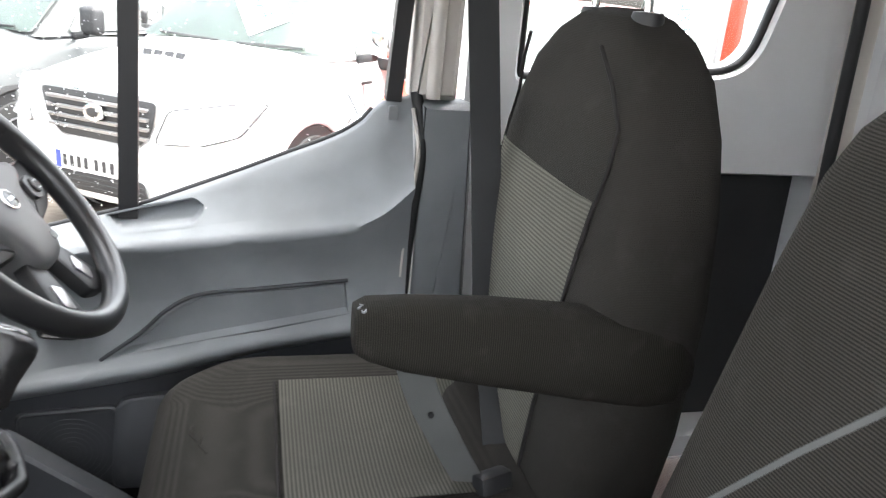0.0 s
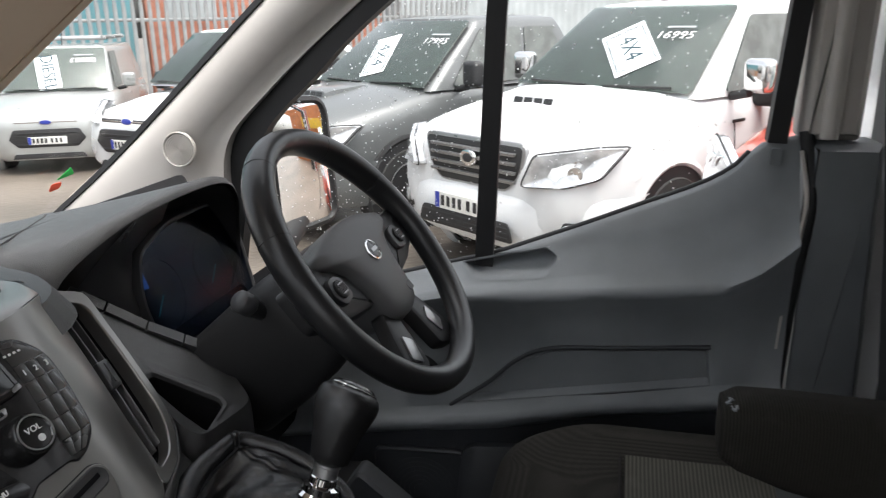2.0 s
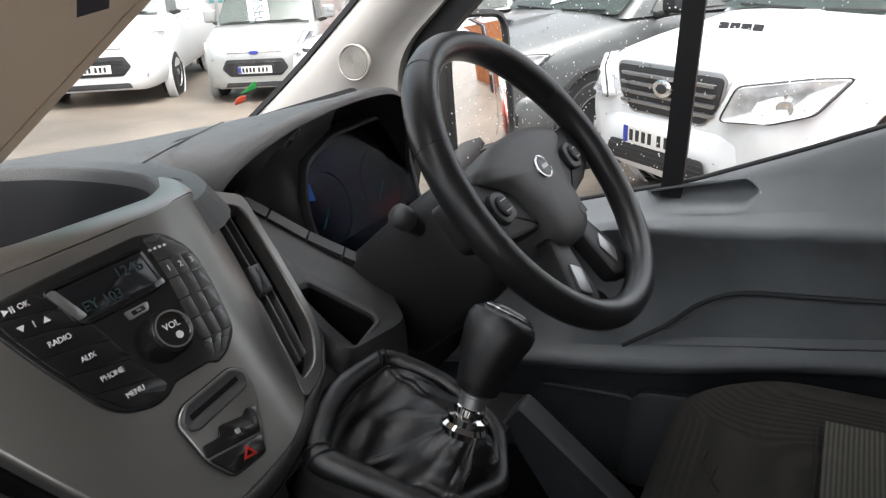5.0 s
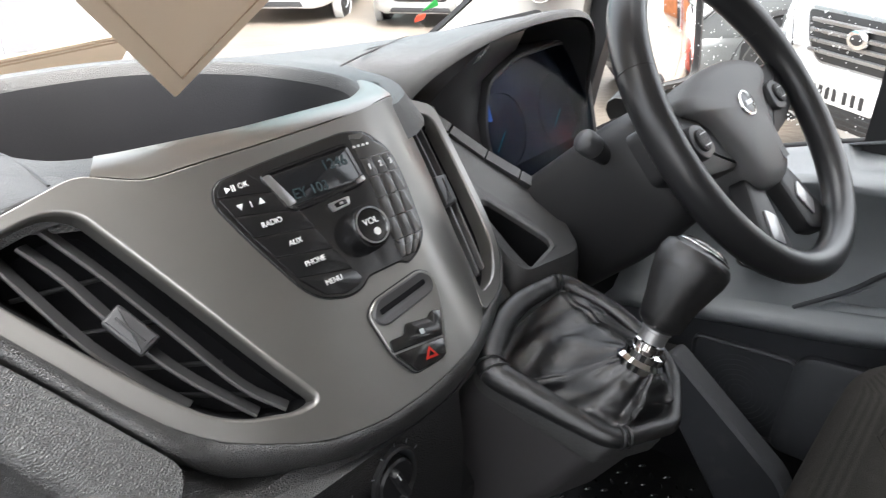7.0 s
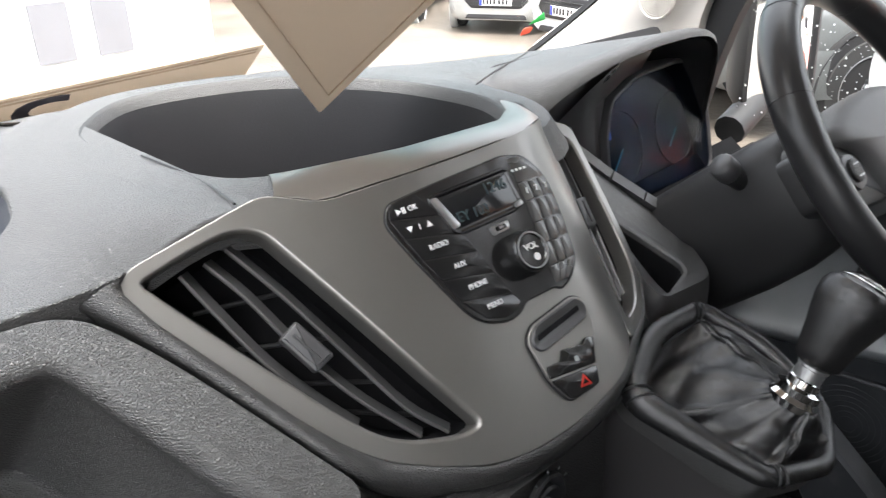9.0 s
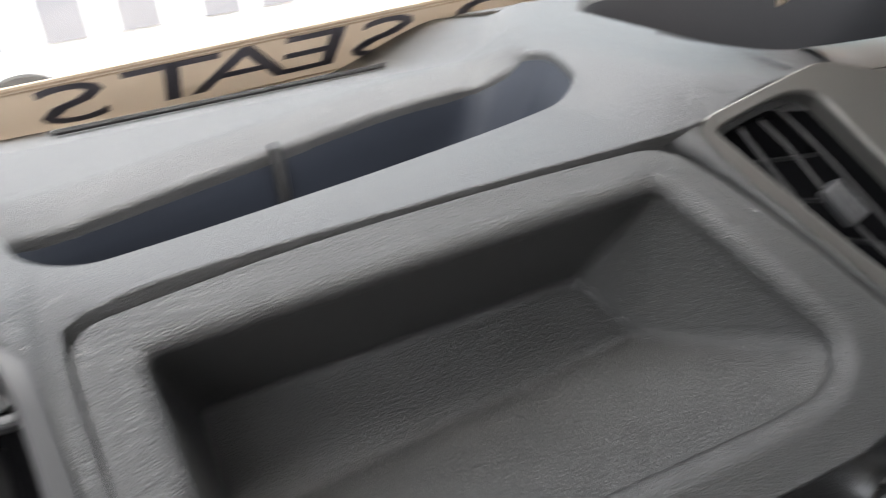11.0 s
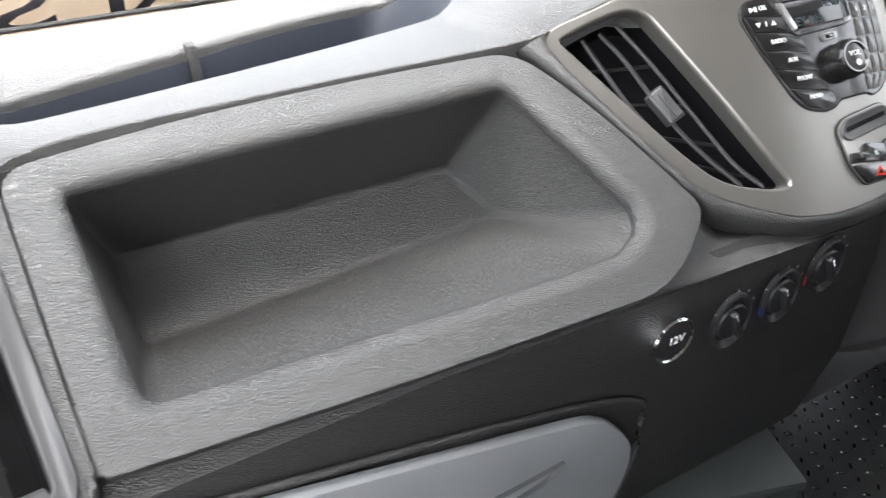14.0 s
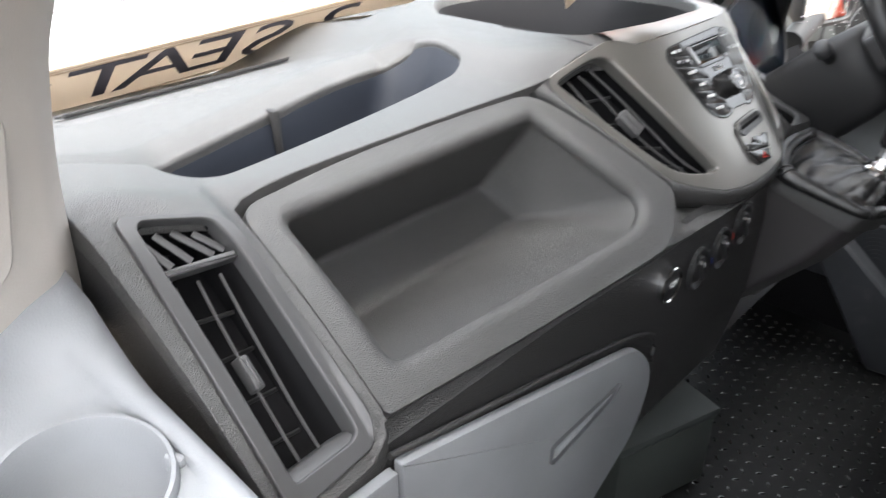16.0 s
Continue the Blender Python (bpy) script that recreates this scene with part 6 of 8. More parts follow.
for kd, d_, x_ in spec_:
    row = []
    for y in ys:
        s_, c_, p_ = lerp_table(SILL, y), min(lerp_table(CREASE, y), lerp_table(SILL, y) - 0.03), lerp_table(STRIP, y)
        z = {"s": s_ + d_, "sc": s_ + (c_ - s_) * d_, "c": c_ + d_, "cp": c_ + (p_ - c_) * d_, "p": p_ + d_}[kd]
        row.append(Vector((x_ + 0.02 * max(0, 0.12 - y) / 0.12, y, z)))
    rows_.append(row)
rows_.append([Vector((v.x + 0.012, v.y - 0.006 * (1 if i == len(r) - 1 else 0), v.z)) for r in [rows_[-1]] for i, v in enumerate(r)])
trim_ob = rings("trim_panel", rows_, DOOR, door, "grey grained door trim with ledge", closed=False, cap1=False, sharp=60)


def curve_pts_2d(pts):
    return [(p.x, p.y) for p in curve_pts([Vector((*q, 0)) for q in pts], 5)]


def on_door(pts, x):
    return [Vector((x, -p[0], p[1])) for p in pts]


low = [[Vector((x_, y, z_(y))) for y in np.linspace(1.10, 0.05, 12)] for x_, z_ in ((0.840, lambda y: lerp_table(STRIP, y) - 0.03), (0.842, lambda y: 0.95), (0.845, lambda y: 0.74))]
rings("lower_panel", low, DOOR_DARK, door, "dark lower door panel", closed=False, cap1=False)
pk = rpoly([(-0.62, 0.80), (-0.60, 1.0), (-0.30, 1.03), (-0.18, 1.02), (-0.16, 0.80)], 0.03, 5)
rings("map_pocket", [on_door(pk, 0.845), on_door(pk, 0.825), on_door(shrink(pk, 0.006), 0.820)], DOOR_DARK, door, "dark moulded map pocket")
rch = [(0.612, 1.085), (0.550, 1.130), (0.499, 1.178), (0.442, 1.208), (0.172, 1.233), (0.164, 1.166)]
cut_hole(trim_ob, rch, 1, 2)
rq = [(-a_, b_) for a_, b_ in rch]
rings("armrest_recess", [on_door(shrink(rq, -0.003), 0.840), on_door(rq, 0.8395), on_door(shrink(rq, 0.003), 0.843), on_door(shrink(rq, 0.009), 0.853)], DOOR, door, "moulded armrest recess")
# hidden sheet added to stop light leaking round the recess
rings("recess_light_block", [on_door(shrink(rq, -0.035), 0.866), on_door(shrink(rq, -0.035), 0.860)], DOOR_DARK, door)
# dark bead in place of the shade along the recess's upper edge
tube("recess_shade_line", [Vector((0.8375, y_, z_)) for y_, z_ in curve_pts_2d([(0.625, 1.080), (0.552, 1.134), (0.502, 1.182), (0.442, 1.2115), (0.33, 1.2225), (0.168, 1.2375)])], 0.0042, DOOR_DARK, door, "dark bead drawn as shade over the recess", k=8)


def ledge_x(y, z):
    """The trim's surface between sill and crease."""
    s_, c_ = lerp_table(SILL, y), min(lerp_table(CREASE, y), lerp_table(SILL, y) - 0.03)
    return lerp_table([(0, 0.891), (0.35, 0.876), (0.75, 0.842), (1.0, 0.818)], (s_ - z) / max(s_ - c_, 1e-3))


hrh = [(0.607, 1.349), (0.586, 1.327), (0.452, 1.344), (0.430, 1.371), (0.452, 1.388)]
cut_hole(trim_ob, hrh, 1, 2)
hq = even([Vector((-a_, b_, 0)) for a_, b_ in hrh], 30)
hx = lambda pts, d: [Vector((ledge_x(-p[0], p[1]) + d, -p[0], p[1])) for p in pts]
rings("grab_recess", [hx(shrink(hq, -0.003), -0.001), hx(hq, -0.0015), hx(shrink(hq, 0.003), 0.002), hx(shrink(hq, 0.005), 0.020), hx(shrink(hq, 0.008), 0.026)], DOOR, door, "sunken grab recess")
mk = rpoly([(-0.098, 1.545), (-0.080, 1.545), (-0.080, 1.572), (-0.098, 1.572)], 0.005, 4)
rings("trim_plug", [on_door(mk, 0.920), on_door(mk, 0.889), on_door(shrink(mk, 0.001), 0.888)], DOOR, door, "small square trim plug")
# door's black inner seal and pale edge behind the trim
tube("door_seal", curve_pts([(0.90, 0.045, 1.60), (0.885, 0.030, 1.50), (0.87, 0.045, 1.35), (0.86, 0.055, 1.15), (0.86, 0.06, 0.75)], 6), 0.012, SEAL, door, "black door seal")
tube("pale_edge", curve_pts([(0.885, 0.052, 1.57), (0.872, 0.038, 1.48), (0.858, 0.056, 1.35), (0.850, 0.066, 1.19)], 6), 0.004, PILLAR, door, k=6)
tube("sill_seal", [Vector((0.912, y, lerp_table(SILL, y) + 0.004)) for y in ys[:-4]], 0.006, SEAL, door, "window sill seal")
# window frame, guide bar and panes
strap("guide_bar", [(0.905, 0.572, 1.34), (0.905, 0.551, 1.78), (0.90, 0.53, 2.05)], 0.034, 0.014, (0, 1, 0), SEAL, door, "black window guide bar")
wfr = curve_pts([(0.90, 1.10, 1.27), (0.89, 1.055, 1.46), (0.88, 1.0, 1.60), (0.87, 0.885, 1.71), (0.865, 0.76, 1.82), (0.86, 0.45, 2.04), (0.86, 0.25, 2.12), (0.87, 0.10, 2.12)], 6)
strap("window_frame", wfr, 0.06, 0.03, (0, 0.75, 0.65), SEAL, door, "black window frame rubber")
strap("rear_frame", [(0.912, 0.088, 1.58), (0.90, 0.074, 1.82), (0.88, 0.066, 2.12)], 0.030, 0.03, (0, 1, 0), SEAL, door, "black rear window frame")
hndl = rpoly([(-0.725, 1.135), (-0.66, 1.128), (-0.640, 1.150), (-0.665, 1.175), (-0.725, 1.185)], 0.012, 4)
rings("door_handle", [on_door(hndl, 0.842), on_door(hndl, 0.824), on_door(shrink(hndl, 0.006), 0.819), on_door(shrink(hndl, 0.012), 0.826)], BLACK, door, "black inner door handle")
side_pane = mesh_ob("window_pane", [(0.912, 1.12, 1.18), (0.912, 0.10, 1.50), (0.912, 0.10, 2.12), (0.895, 0.30, 2.12), (0.90, 0.80, 1.83), (0.912, 1.05, 1.55)],
                                                                         [(0, 1, 2, 3, 4, 5)], GLASS, door, "rain spotted side window")
side_pane.visible_shadow = False

# b pillar and rear side
bp_ = thing("trim_post", "pale upper and grey lower door post trim", "pillar trim", kind="structure")
bp_.name = "trim"
up_ = rpoly([(-0.055, 1.585), (0.035, 1.585), (0.045, 2.25), (-0.055, 2.25)], 0.01, 4)
rings("upper_cover", [on_door(up_, 0.96), on_door(up_, 0.905), on_door(shrink(up_, 0.012), 0.888)], PILLAR, bp_)
tube("inner_rib", [(0.885, 0.015, 1.59), (0.88, 0.010, 2.2)], 0.014, PILLAR, bp_)
lo_ = rpoly([(-0.05, 0.72), (0.10, 0.72), (0.07, 1.583), (-0.04, 1.583)], 0.01, 4)
rings("lower_cover", [on_door(lo_, 0.96), on_door(lo_, 0.895), on_door(shrink(lo_, 0.012), 0.875)], DOOR, bp_)
side = thing("wall_east", "white painted side panel behind the driver's seat", "wall", kind="structure")


def wall_with_hole(name, x, outer, hole, depth, mat, parent, label=""):
    """A panel in a plane x with an opening through it; the loops share their number of points."""
    return rings(name, [on_door(outer, x + depth), on_door(outer, x), on_door(hole, x), on_door(shrink(hole, 0.02), x + 0.03), on_door(shrink(hole, 0.022), x + depth)], mat, parent, label, cap1=False)


ow = rpoly([(0.06, 1.50), (1.02, 1.50), (1.02, 2.28), (0.06, 2.28)], 0.01, 7)
hw = rpoly([(0.16, 1.62), (0.70, 1.66), (0.80, 2.05), (0.16, 2.05)], [0.03, 0.09, 0.06, 0.04], 7)
wall_with_hole("window_panel", 0.935, ow, hw, 0.06, VAN_WHITE, side)
tube("window_seal", [Vector((0.955, -p[0], p[1])) for p in shrink(hw, 0.012)], 0.010, SEAL, side, "black window seal", closed=True, up=(1, 0, 0))
ol_ = rpoly([(0.06, 0.70), (1.02, 0.70), (1.02, 1.50), (0.06, 1.50)], 0.01, 7)
hl_ = rpoly([(0.20, 0.76), (0.96, 0.76), (0.945, 1.45), (0.20, 1.45)], 0.03, 7)
rings("lower_panel", [on_door(ol_, 1.0), on_door(ol_, 0.937), on_door(hl_, 0.937), on_door(shrink(hl_, 0.006), 0.95), on_door(shrink(hl_, 0.01), 1.03)], VAN_WHITE, side, cap1=False)
rings("pocket_back", [on_door(hl_, 1.0), on_door(shrink(hl_, 0.01), 1.028)], CAR_DARK, side, "black recess in the side panel")
tube("post_edge", [(0.93, -0.98, 0.75), (0.93, -0.95, 1.5), (0.92, -0.93, 2.2)], 0.03, PILLAR, side, k=10)
tube("post_seal", [(0.90, -0.955, 0.75), (0.905, -0.92, 1.5), (0.90, -0.89, 2.2)], 0.014, SEAL, side, k=8)
gp = mesh_ob("window_pane", [(0.975, -0.14, 1.58), (0.975, -0.84, 1.58), (0.975, -0.84, 2.1), (0.975, -0.14, 2.1)], [(0, 1, 2, 3)], GLASS, side)
gp.visible_shadow = False
rw = part("wall_east", box_bm(0.05, 1.6, 1.62, pose(0.97, -1.83, 1.50), 0.01), VAN_WHITE, None)
tagged(rw, "white panelled load space side wall", "wall", kind="structure")
# unseen panel added outside the open door to hold back low light
dw = part("wall_west", box_bm(0.05, 1.9, 1.15, pose(-1.20, 0.55, 0.72), 0.01), BLACK, None)
tagged(dw, "unseen dark panel added to block low light from the passenger side", "wall", kind="structure")
ww = part("wall_west", box_bm(0.05, 2.4, 1.62, pose(-0.97, -1.50, 1.49), 0.01), VAN_WHITE, None)
tagged(ww, "white panelled side wall behind the passenger door", "wall", kind="structure")
wb_ = part("wall_south", box_bm(1.95, 0.05, 1.62, pose(0, -2.65, 1.50), 0.01), VAN_WHITE, None)
tagged(wb_, "white rear wall of the van", "wall", kind="structure")
fb = part("wall_north", box_bm(1.72, 0.05, 0.80, pose(0, 1.36, 1.02), 0.01), BLACK, None)
tagged(fb, "black bulkhead ahead of the foot wells", "wall", kind="structure")


# ---- seats ----
def seat_back(parent, cx, half, lean, zb, zt_, mat, dy=0.0):
    """A padded seat back: sections from the base up, rounded at the top."""
    loops = []
    H = zt_ - zb
    for t, wk, dk in ((0, 0.88, 0.75), (0.06, 0.94, 0.92), (0.25, 1.0, 1.0), (0.5, 1.0, 1.0), (0.68, 0.93, 0.93), (0.80, 0.83, 0.85), (0.89, 0.70, 0.74), (0.95, 0.52, 0.58), (0.985, 0.34, 0.40), (1.0, 0.16, 0.2)):
        z = zb + H * t
        yc = -0.115 - lean * t + dy
        row = []
        for j in range(32):
            a = 2 * math.pi * j / 32
            c_, s_ = math.cos(a), math.sin(a)
            x = half * wk * math.copysign(abs(c_) ** 0.55, c_)
            y = 0.105 * dk * math.copysign(abs(s_) ** 0.6, s_)
            if s_ > 0:  # side bolsters stand proud of the middle
                y += 0.030 * dk * (abs(c_) ** 2.0 - 0.45) * min(1, 1.4 * (1 - t))
            row.append(Vector((cx + x, yc + y, z)))
        loops.append(row)
    return rings("backrest", loops, mat, parent, cap0=True, sharp=75)


ds = thing("driver_seat", "charcoal fabric driver's seat with ribbed insert and armrest", "seat", "cab seats")
CX = 0.455
seat_back(ds, CX, 0.250, 0.030, 1.08, 1.785, FABRIC)
# insert panel on the backrest
ins = []
for z, hw_ in ((1.12, 0.125), (1.25, 0.145), (1.40, 0.160), (1.50, 0.165)):
    ins.append([Vector((CX + u * hw_, 0.0, z + (0.035 * (1 - abs(u)) * -1 if z > 1.45 else 0))) for u in np.linspace(-1, 1, 9)])


def back_y(x, z):
    t = (z - 1.08) / 0.705
    wk = lerp_table([(0, 0.88), (0.06, 0.94), (0.25, 1), (0.5, 1), (0.68, 0.93), (0.8, 0.83)], t)
    dk = lerp_table([(0, 0.75), (0.06, 0.92), (0.25, 1), (0.5, 1), (0.68, 0.93), (0.8, 0.85)], t)
    c_ = min(0.999, abs(x - CX) / (0.250 * wk)) ** (1 / 0.55)
    s_ = math.sqrt(1 - c_ * c_)
    return -0.115 - 0.03 * t + 0.105 * dk * s_ ** 0.6 + 0.030 * dk * (c_ ** 2 - 0.45) * min(1, 1.4 * (1 - t))


ins = []
for i in range(13):
    z = 1.11 + (1.575 - 1.11) * i / 12
    hw_ = lerp_table([(1.11, 0.098), (1.30, 0.138), (1.42, 0.162), (1.575, 0.180)], z)
    ins.append([Vector((CX + u * hw_, 0, z - 0.012 * (i / 12) ** 6 * (0.5 - 0.5 * u))) for u in np.linspace(-1, 1, 13)])
rings("insert_panel", [[Vector((p.x, back_y(p.x, p.z) + 0.0035, p.z)) for p in r] for r in ins], INSERT, ds, "paler ribbed insert panel", closed=False, cap1=False)
for sgn in (-1, 1):
    tube("piping", [Vector((CX + sgn * w_, back_y(CX + sgn * w_, z) + 0.002, z)) for z, w_ in ((1.11, 0.100), (1.2, 0.122), (1.3, 0.142), (1.38, 0.158), (1.46, 0.170), (1.545, 0.181), (1.60, 0.186), (1.65, 0.180), (1.70, 0.158), (1.74, 0.125))], 0.0028, FABRIC_DARK, ds, "dark piped seam", k=6)
# cushion
cl_ = []
for z, k_, in ((0.96, 0.94), (1.00, 1.0), (1.07, 1.0), (1.105, 0.97), (1.125, 0.90), (1.132, 0.78), (1.130, 0.5), (1.126, 0.2)):
    row = []
    for p in rpoly([(CX - 0.255, -0.06), (CX + 0.265, -0.06), (CX + 0.265, 0.40), (CX + 0.20, 0.505), (CX - 0.20, 0.505), (CX - 0.255, 0.40)], [0.04, 0.04, 0.10, 0.08, 0.08, 0.10], 7):
        q_ = Vector((CX + (p[0] - CX) * k_, 0.22 + (p[1] - 0.22) * k_))
        bol = 0.030 * max(0, abs(q_.x - CX) / 0.25 - 0.55) / 0.45 if z > 1.1 else 0
        row.append(Vector((q_.x, q_.y, z + bol)))
    cl_.append(row)
rings("cushion", cl_, FABRIC, ds, "charcoal fabric cushion", cap0=True, sharp=75)
ci = [[Vector((CX + u * 0.165, y, 1.1335 + 0.012 * abs(u) ** 3)) for u in np.linspace(-1, 1, 9)] for y in np.linspace(0.0, 0.305, 8)]
rings("cushion_insert", ci, CUSHION, ds, "paler ribbed cushion insert", closed=False, cap1=False)
tube("cushion_seam", [(CX - 0.20, 0.312, 1.136), (CX, 0.312, 1.134), (CX + 0.20, 0.312, 1.140)], 0.0022, FABRIC_DARK, ds, k=6)
for (sx, sy) in ((0.47, 0.425), (0.44, 0.41)):
    tube("crease", [(sx, sy, 1.131), (sx + 0.02, sy + 0.012, 1.1325), (sx + 0.045, sy + 0.010, 1.131)], 0.0022, FABRIC, ds, k=5)
# armrest
am = []
for y, zc, hz_, hx_ in ((0.238, 1.425, 0.012, 0.012), (0.236, 1.425, 0.026, 0.026), (0.222, 1.424, 0.034, 0.032), (0.18, 1.417, 0.042, 0.034), (0.08, 1.404, 0.052, 0.035), (-0.04, 1.386, 0.058, 0.036), (-0.12, 1.370, 0.058, 0.036), (-0.165, 1.362, 0.046, 0.034), (-0.188, 1.358, 0.026, 0.024), (-0.192, 1.357, 0.008, 0.008)):
    am.append([Vector((0.232 + hx_ * math.copysign(abs(math.cos(a)) ** 0.6, math.cos(a)), y, zc + hz_ * math.copysign(abs(math.sin(a)) ** 0.6, math.sin(a)))) for a in np.linspace(0, 2 * math.pi, 21)[:-1]])
rings("armrest", am, ARM, ds, "folding armrest with worn front corner", cap0=True, sharp=75)
random.seed(9)
for i in range(7):
    part("scuff", box_bm(0.006, 0.002, 0.0015, pose(0.205 + random.random() * 0.03, 0.226 + random.random() * 0.008, 1.452 + random.random() * 0.004, 20, 10, random.uniform(0, 180)), 0), DOOR, ds, "pale worn scuff")
# headrest on its posts
for px in (-0.080, 0.080):
    lathe("post_socket", [(0.020, -0.01), (0.021, 0.004), (0.019, 0.010), (0.008, 0.011)], Frame((CX + px, -0.135, 1.772), (1, 0, 0), (0, 1, 0)), BLACK, ds, "black headrest socket")
    tube("headrest_post", [(CX + px, -0.135, 1.77), (CX + px, -0.130, 1.86)], 0.006, CHROME, ds, "steel headrest post")
hd = []
for t, wk, dk in ((0, 0.5, 0.5), (0.12, 0.85, 0.9), (0.4, 1, 1), (0.75, 0.92, 0.95), (0.93, 0.7, 0.7), (1.0, 0.3, 0.3)):
    hd.append([Vector((CX + 0.13 * wk * math.copysign(abs(math.cos(a)) ** 0.6, math.cos(a)), -0.125 + 0.045 * dk * math.copysign(abs(math.sin(a)) ** 0.7, math.sin(a)), 1.825 + 0.17 * t)) for a in np.linspace(0, 2 * math.pi, 25)[:-1]])
rings("headrest", hd, FABRIC_DARK, ds, cap0=True, sharp=75)
# side shield and pedestal
sh = rpoly([(-0.14, 0.90), (0.15, 0.90), (0.20, 1.02), (0.13, 1.12), (0.05, 1.125), (-0.02, 1.075), (-0.14, 1.03)], 0.03, 5)
rings("side_shield", [on_door(sh, 0.225), on_door(sh, 0.195), on_door(shrink(sh, 0.008), 0.186)], BLACK, ds, "black recliner side shield")
part("pedestal", box_bm(0.44, 0.44, 0.30, pose(CX, 0.16, 0.83), 0.03), BLACK, ds, "black seat pedestal")

# belts
sb = thing("seat_belt", "black webbing seat belt hanging before the driver's seat", "seat belt")
strap("strap", [(0.66, 0.012, 2.20), (0.63, 0.010, 1.80), (0.60, -0.012, 1.55), (0.56, -0.028, 1.30), (0.42, -0.02, 1.15), (0.30, 0.00, 1.06)], 0.049, 0.003, (0, 1, 0.0), WEBBING, sb)
part("belt_guide", box_bm(0.05, 0.07, 0.05, pose(0.66, 0.012, 2.20), 0.01), BLACK, sb, "black upper belt guide")
lb = thing("seat_belt", "grey webbing lap strap and buckle beside the armrest", "seat belt")
strap("strap", curve_pts([(0.276, 0.165, 1.395), (0.285, 0.140, 1.31), (0.300, 0.095, 1.22), (0.325, 0.040, 1.12), (0.34, 0.01, 1.05)], 5), 0.045, 0.003, (0.2, 1, 0.3), WEB_GREY, lb)
lathe("rivet", [(0.004, 0), (0.004, 0.003), (0.002, 0.004)], Frame((0.281, 0.125, 1.275), (0, 1, 0), (0, 0, 1)), BLACK, lb, k=10)
part("buckle", box_bm(0.03, 0.055, 0.09, pose(0.30, 0.02, 1.12, 0, 12, 20), 0.008), BLACK, lb, "black belt buckle")

pseat = thing("passenger_seat", "charcoal fabric double passenger seat", "seat", "cab seats")
pb = []
for t, wk, dk in ((0, 0.9, 0.8), (0.1, 0.98, 0.95), (0.4, 1.0, 1.0), (0.75, 1.0, 1.0), (0.88, 0.98, 0.97), (0.94, 0.93, 0.88), (0.98, 0.85, 0.66), (1.0, 0.7, 0.3)):
    z = 1.02 + 0.73 * t
    yc = -0.035 - 0.27 * (z - 1.02)
    row = []
    for j in range(32):
        a = 2 * math.pi * j / 32
        c_, s_ = math.cos(a), math.sin(a)
        row.append(Vector((-0.165 + 0.215 * wk * math.copysign(abs(c_) ** 0.5, c_), yc + 0.09 * dk * math.copysign(abs(s_) ** 0.6, s_), z)))
    pb.append(row)
rings("backrest", pb, RIBBED, pseat, cap0=True, sharp=75)
pb2 = [[Vector((p.x - 0.44, p.y, p.z)) for p in r] for r in pb]
rings("backrest", pb2, RIBBED, pseat, cap0=True, sharp=75)
part("cushion", box_bm(0.86, 0.50, 0.16, pose(-0.40, 0.10, 1.02), 0.05, 4), FABRIC, pseat)
part("pedestal", box_bm(0.80, 0.40, 0.28, pose(-0.40, 0.08, 0.82), 0.02), BLACK, pseat)
pbelt = thing("seat_belt", "thin grey webbing belt across the passenger seat", "seat belt")
strap("strap", [(-0.06, 0.02, 1.36), (-0.103, -0.005, 1.43), (-0.166, -0.012, 1.515), (-0.23, -0.03, 1.60)], 0.0045, 0.0015, (0.7, 0.2, 0.6), WEB_GREY, pbelt)
part("anchor", box_bm(0.02, 0.02, 0.03, pose(-0.058, 0.022, 1.355), 0.004), BLACK, pbelt, "black belt anchor")

# ---- floor mat, pedals ----
mat_ = thing("rubber_mat", "black rubber floor mat with raised coin pattern", "floor mat")
part("sheet", box_bm(1.40, 1.02, 0.008, pose(0.25, 0.74, FLOOR_Z + 0.003), 0.002), RUBBER, mat_)
studs = bmesh.new()
for i in range(26):
    for j in range(26):
        x, y = 0.0 + i * 0.030, 0.48 + j * 0.026
        m_ = Matrix.Translation((x + (0.015 if j % 2 else 0), y, FLOOR_Z + 0.0080)) @ Matrix.Rotation(0.8 if (i + j) % 2 else -0.8, 4, "Z")
        bmesh.ops.create_cone(studs, cap_ends=True, radius1=0.008, radius2=0.0045, depth=0.0024, segments=8, matrix=m_ @ Matrix.Diagonal((1.0, 0.38, 1, 1)))
tagged(part("studs", studs, STUD, mat_, "raised round studs"), kind="stuff")
kp = rpoly([(-0.80, 0.96), (-0.765, 1.007), (-0.565, 0.842), (-0.48, 0.70), (-0.62, 0.69)], 0.015, 4)
tun = rings("kick_panel", [on_door(kp, 0.74), on_door(kp, 0.70), on_door(shrink(kp, 0.006), 0.694)], DOOR_DARK, None, cap0=True)
tagged(tun, "dark grey moulded kick panel beside the pedals", "kick panel", kind="structure")
sg_ = rpoly([(-0.78, 0.79), (-0.60, 0.79), (-0.57, 0.90), (-0.60, 0.985), (-0.78, 0.975)], 0.02, 5)
spo = rings("speaker_panel", [on_door(sg_, 0.846), on_door(sg_, 0.832), on_door(shrink(sg_, 0.004), 0.829), on_door(shrink(sg_, 0.008), 0.833)], DOOR_DARK, door, "dark speaker panel")
for i in range(7):
    rr_ = 0.075 - i * 0.010
    tube("grille_ring", [Vector((0.832, 0.685 + rr_ * math.cos(a_), 0.885 + rr_ * math.sin(a_))) for a_ in np.linspace(0, 2 * math.pi, 29)[:-1]], 0.0006, DOOR_DARK, spo, k=5, closed=True, up=(1, 0, 0))
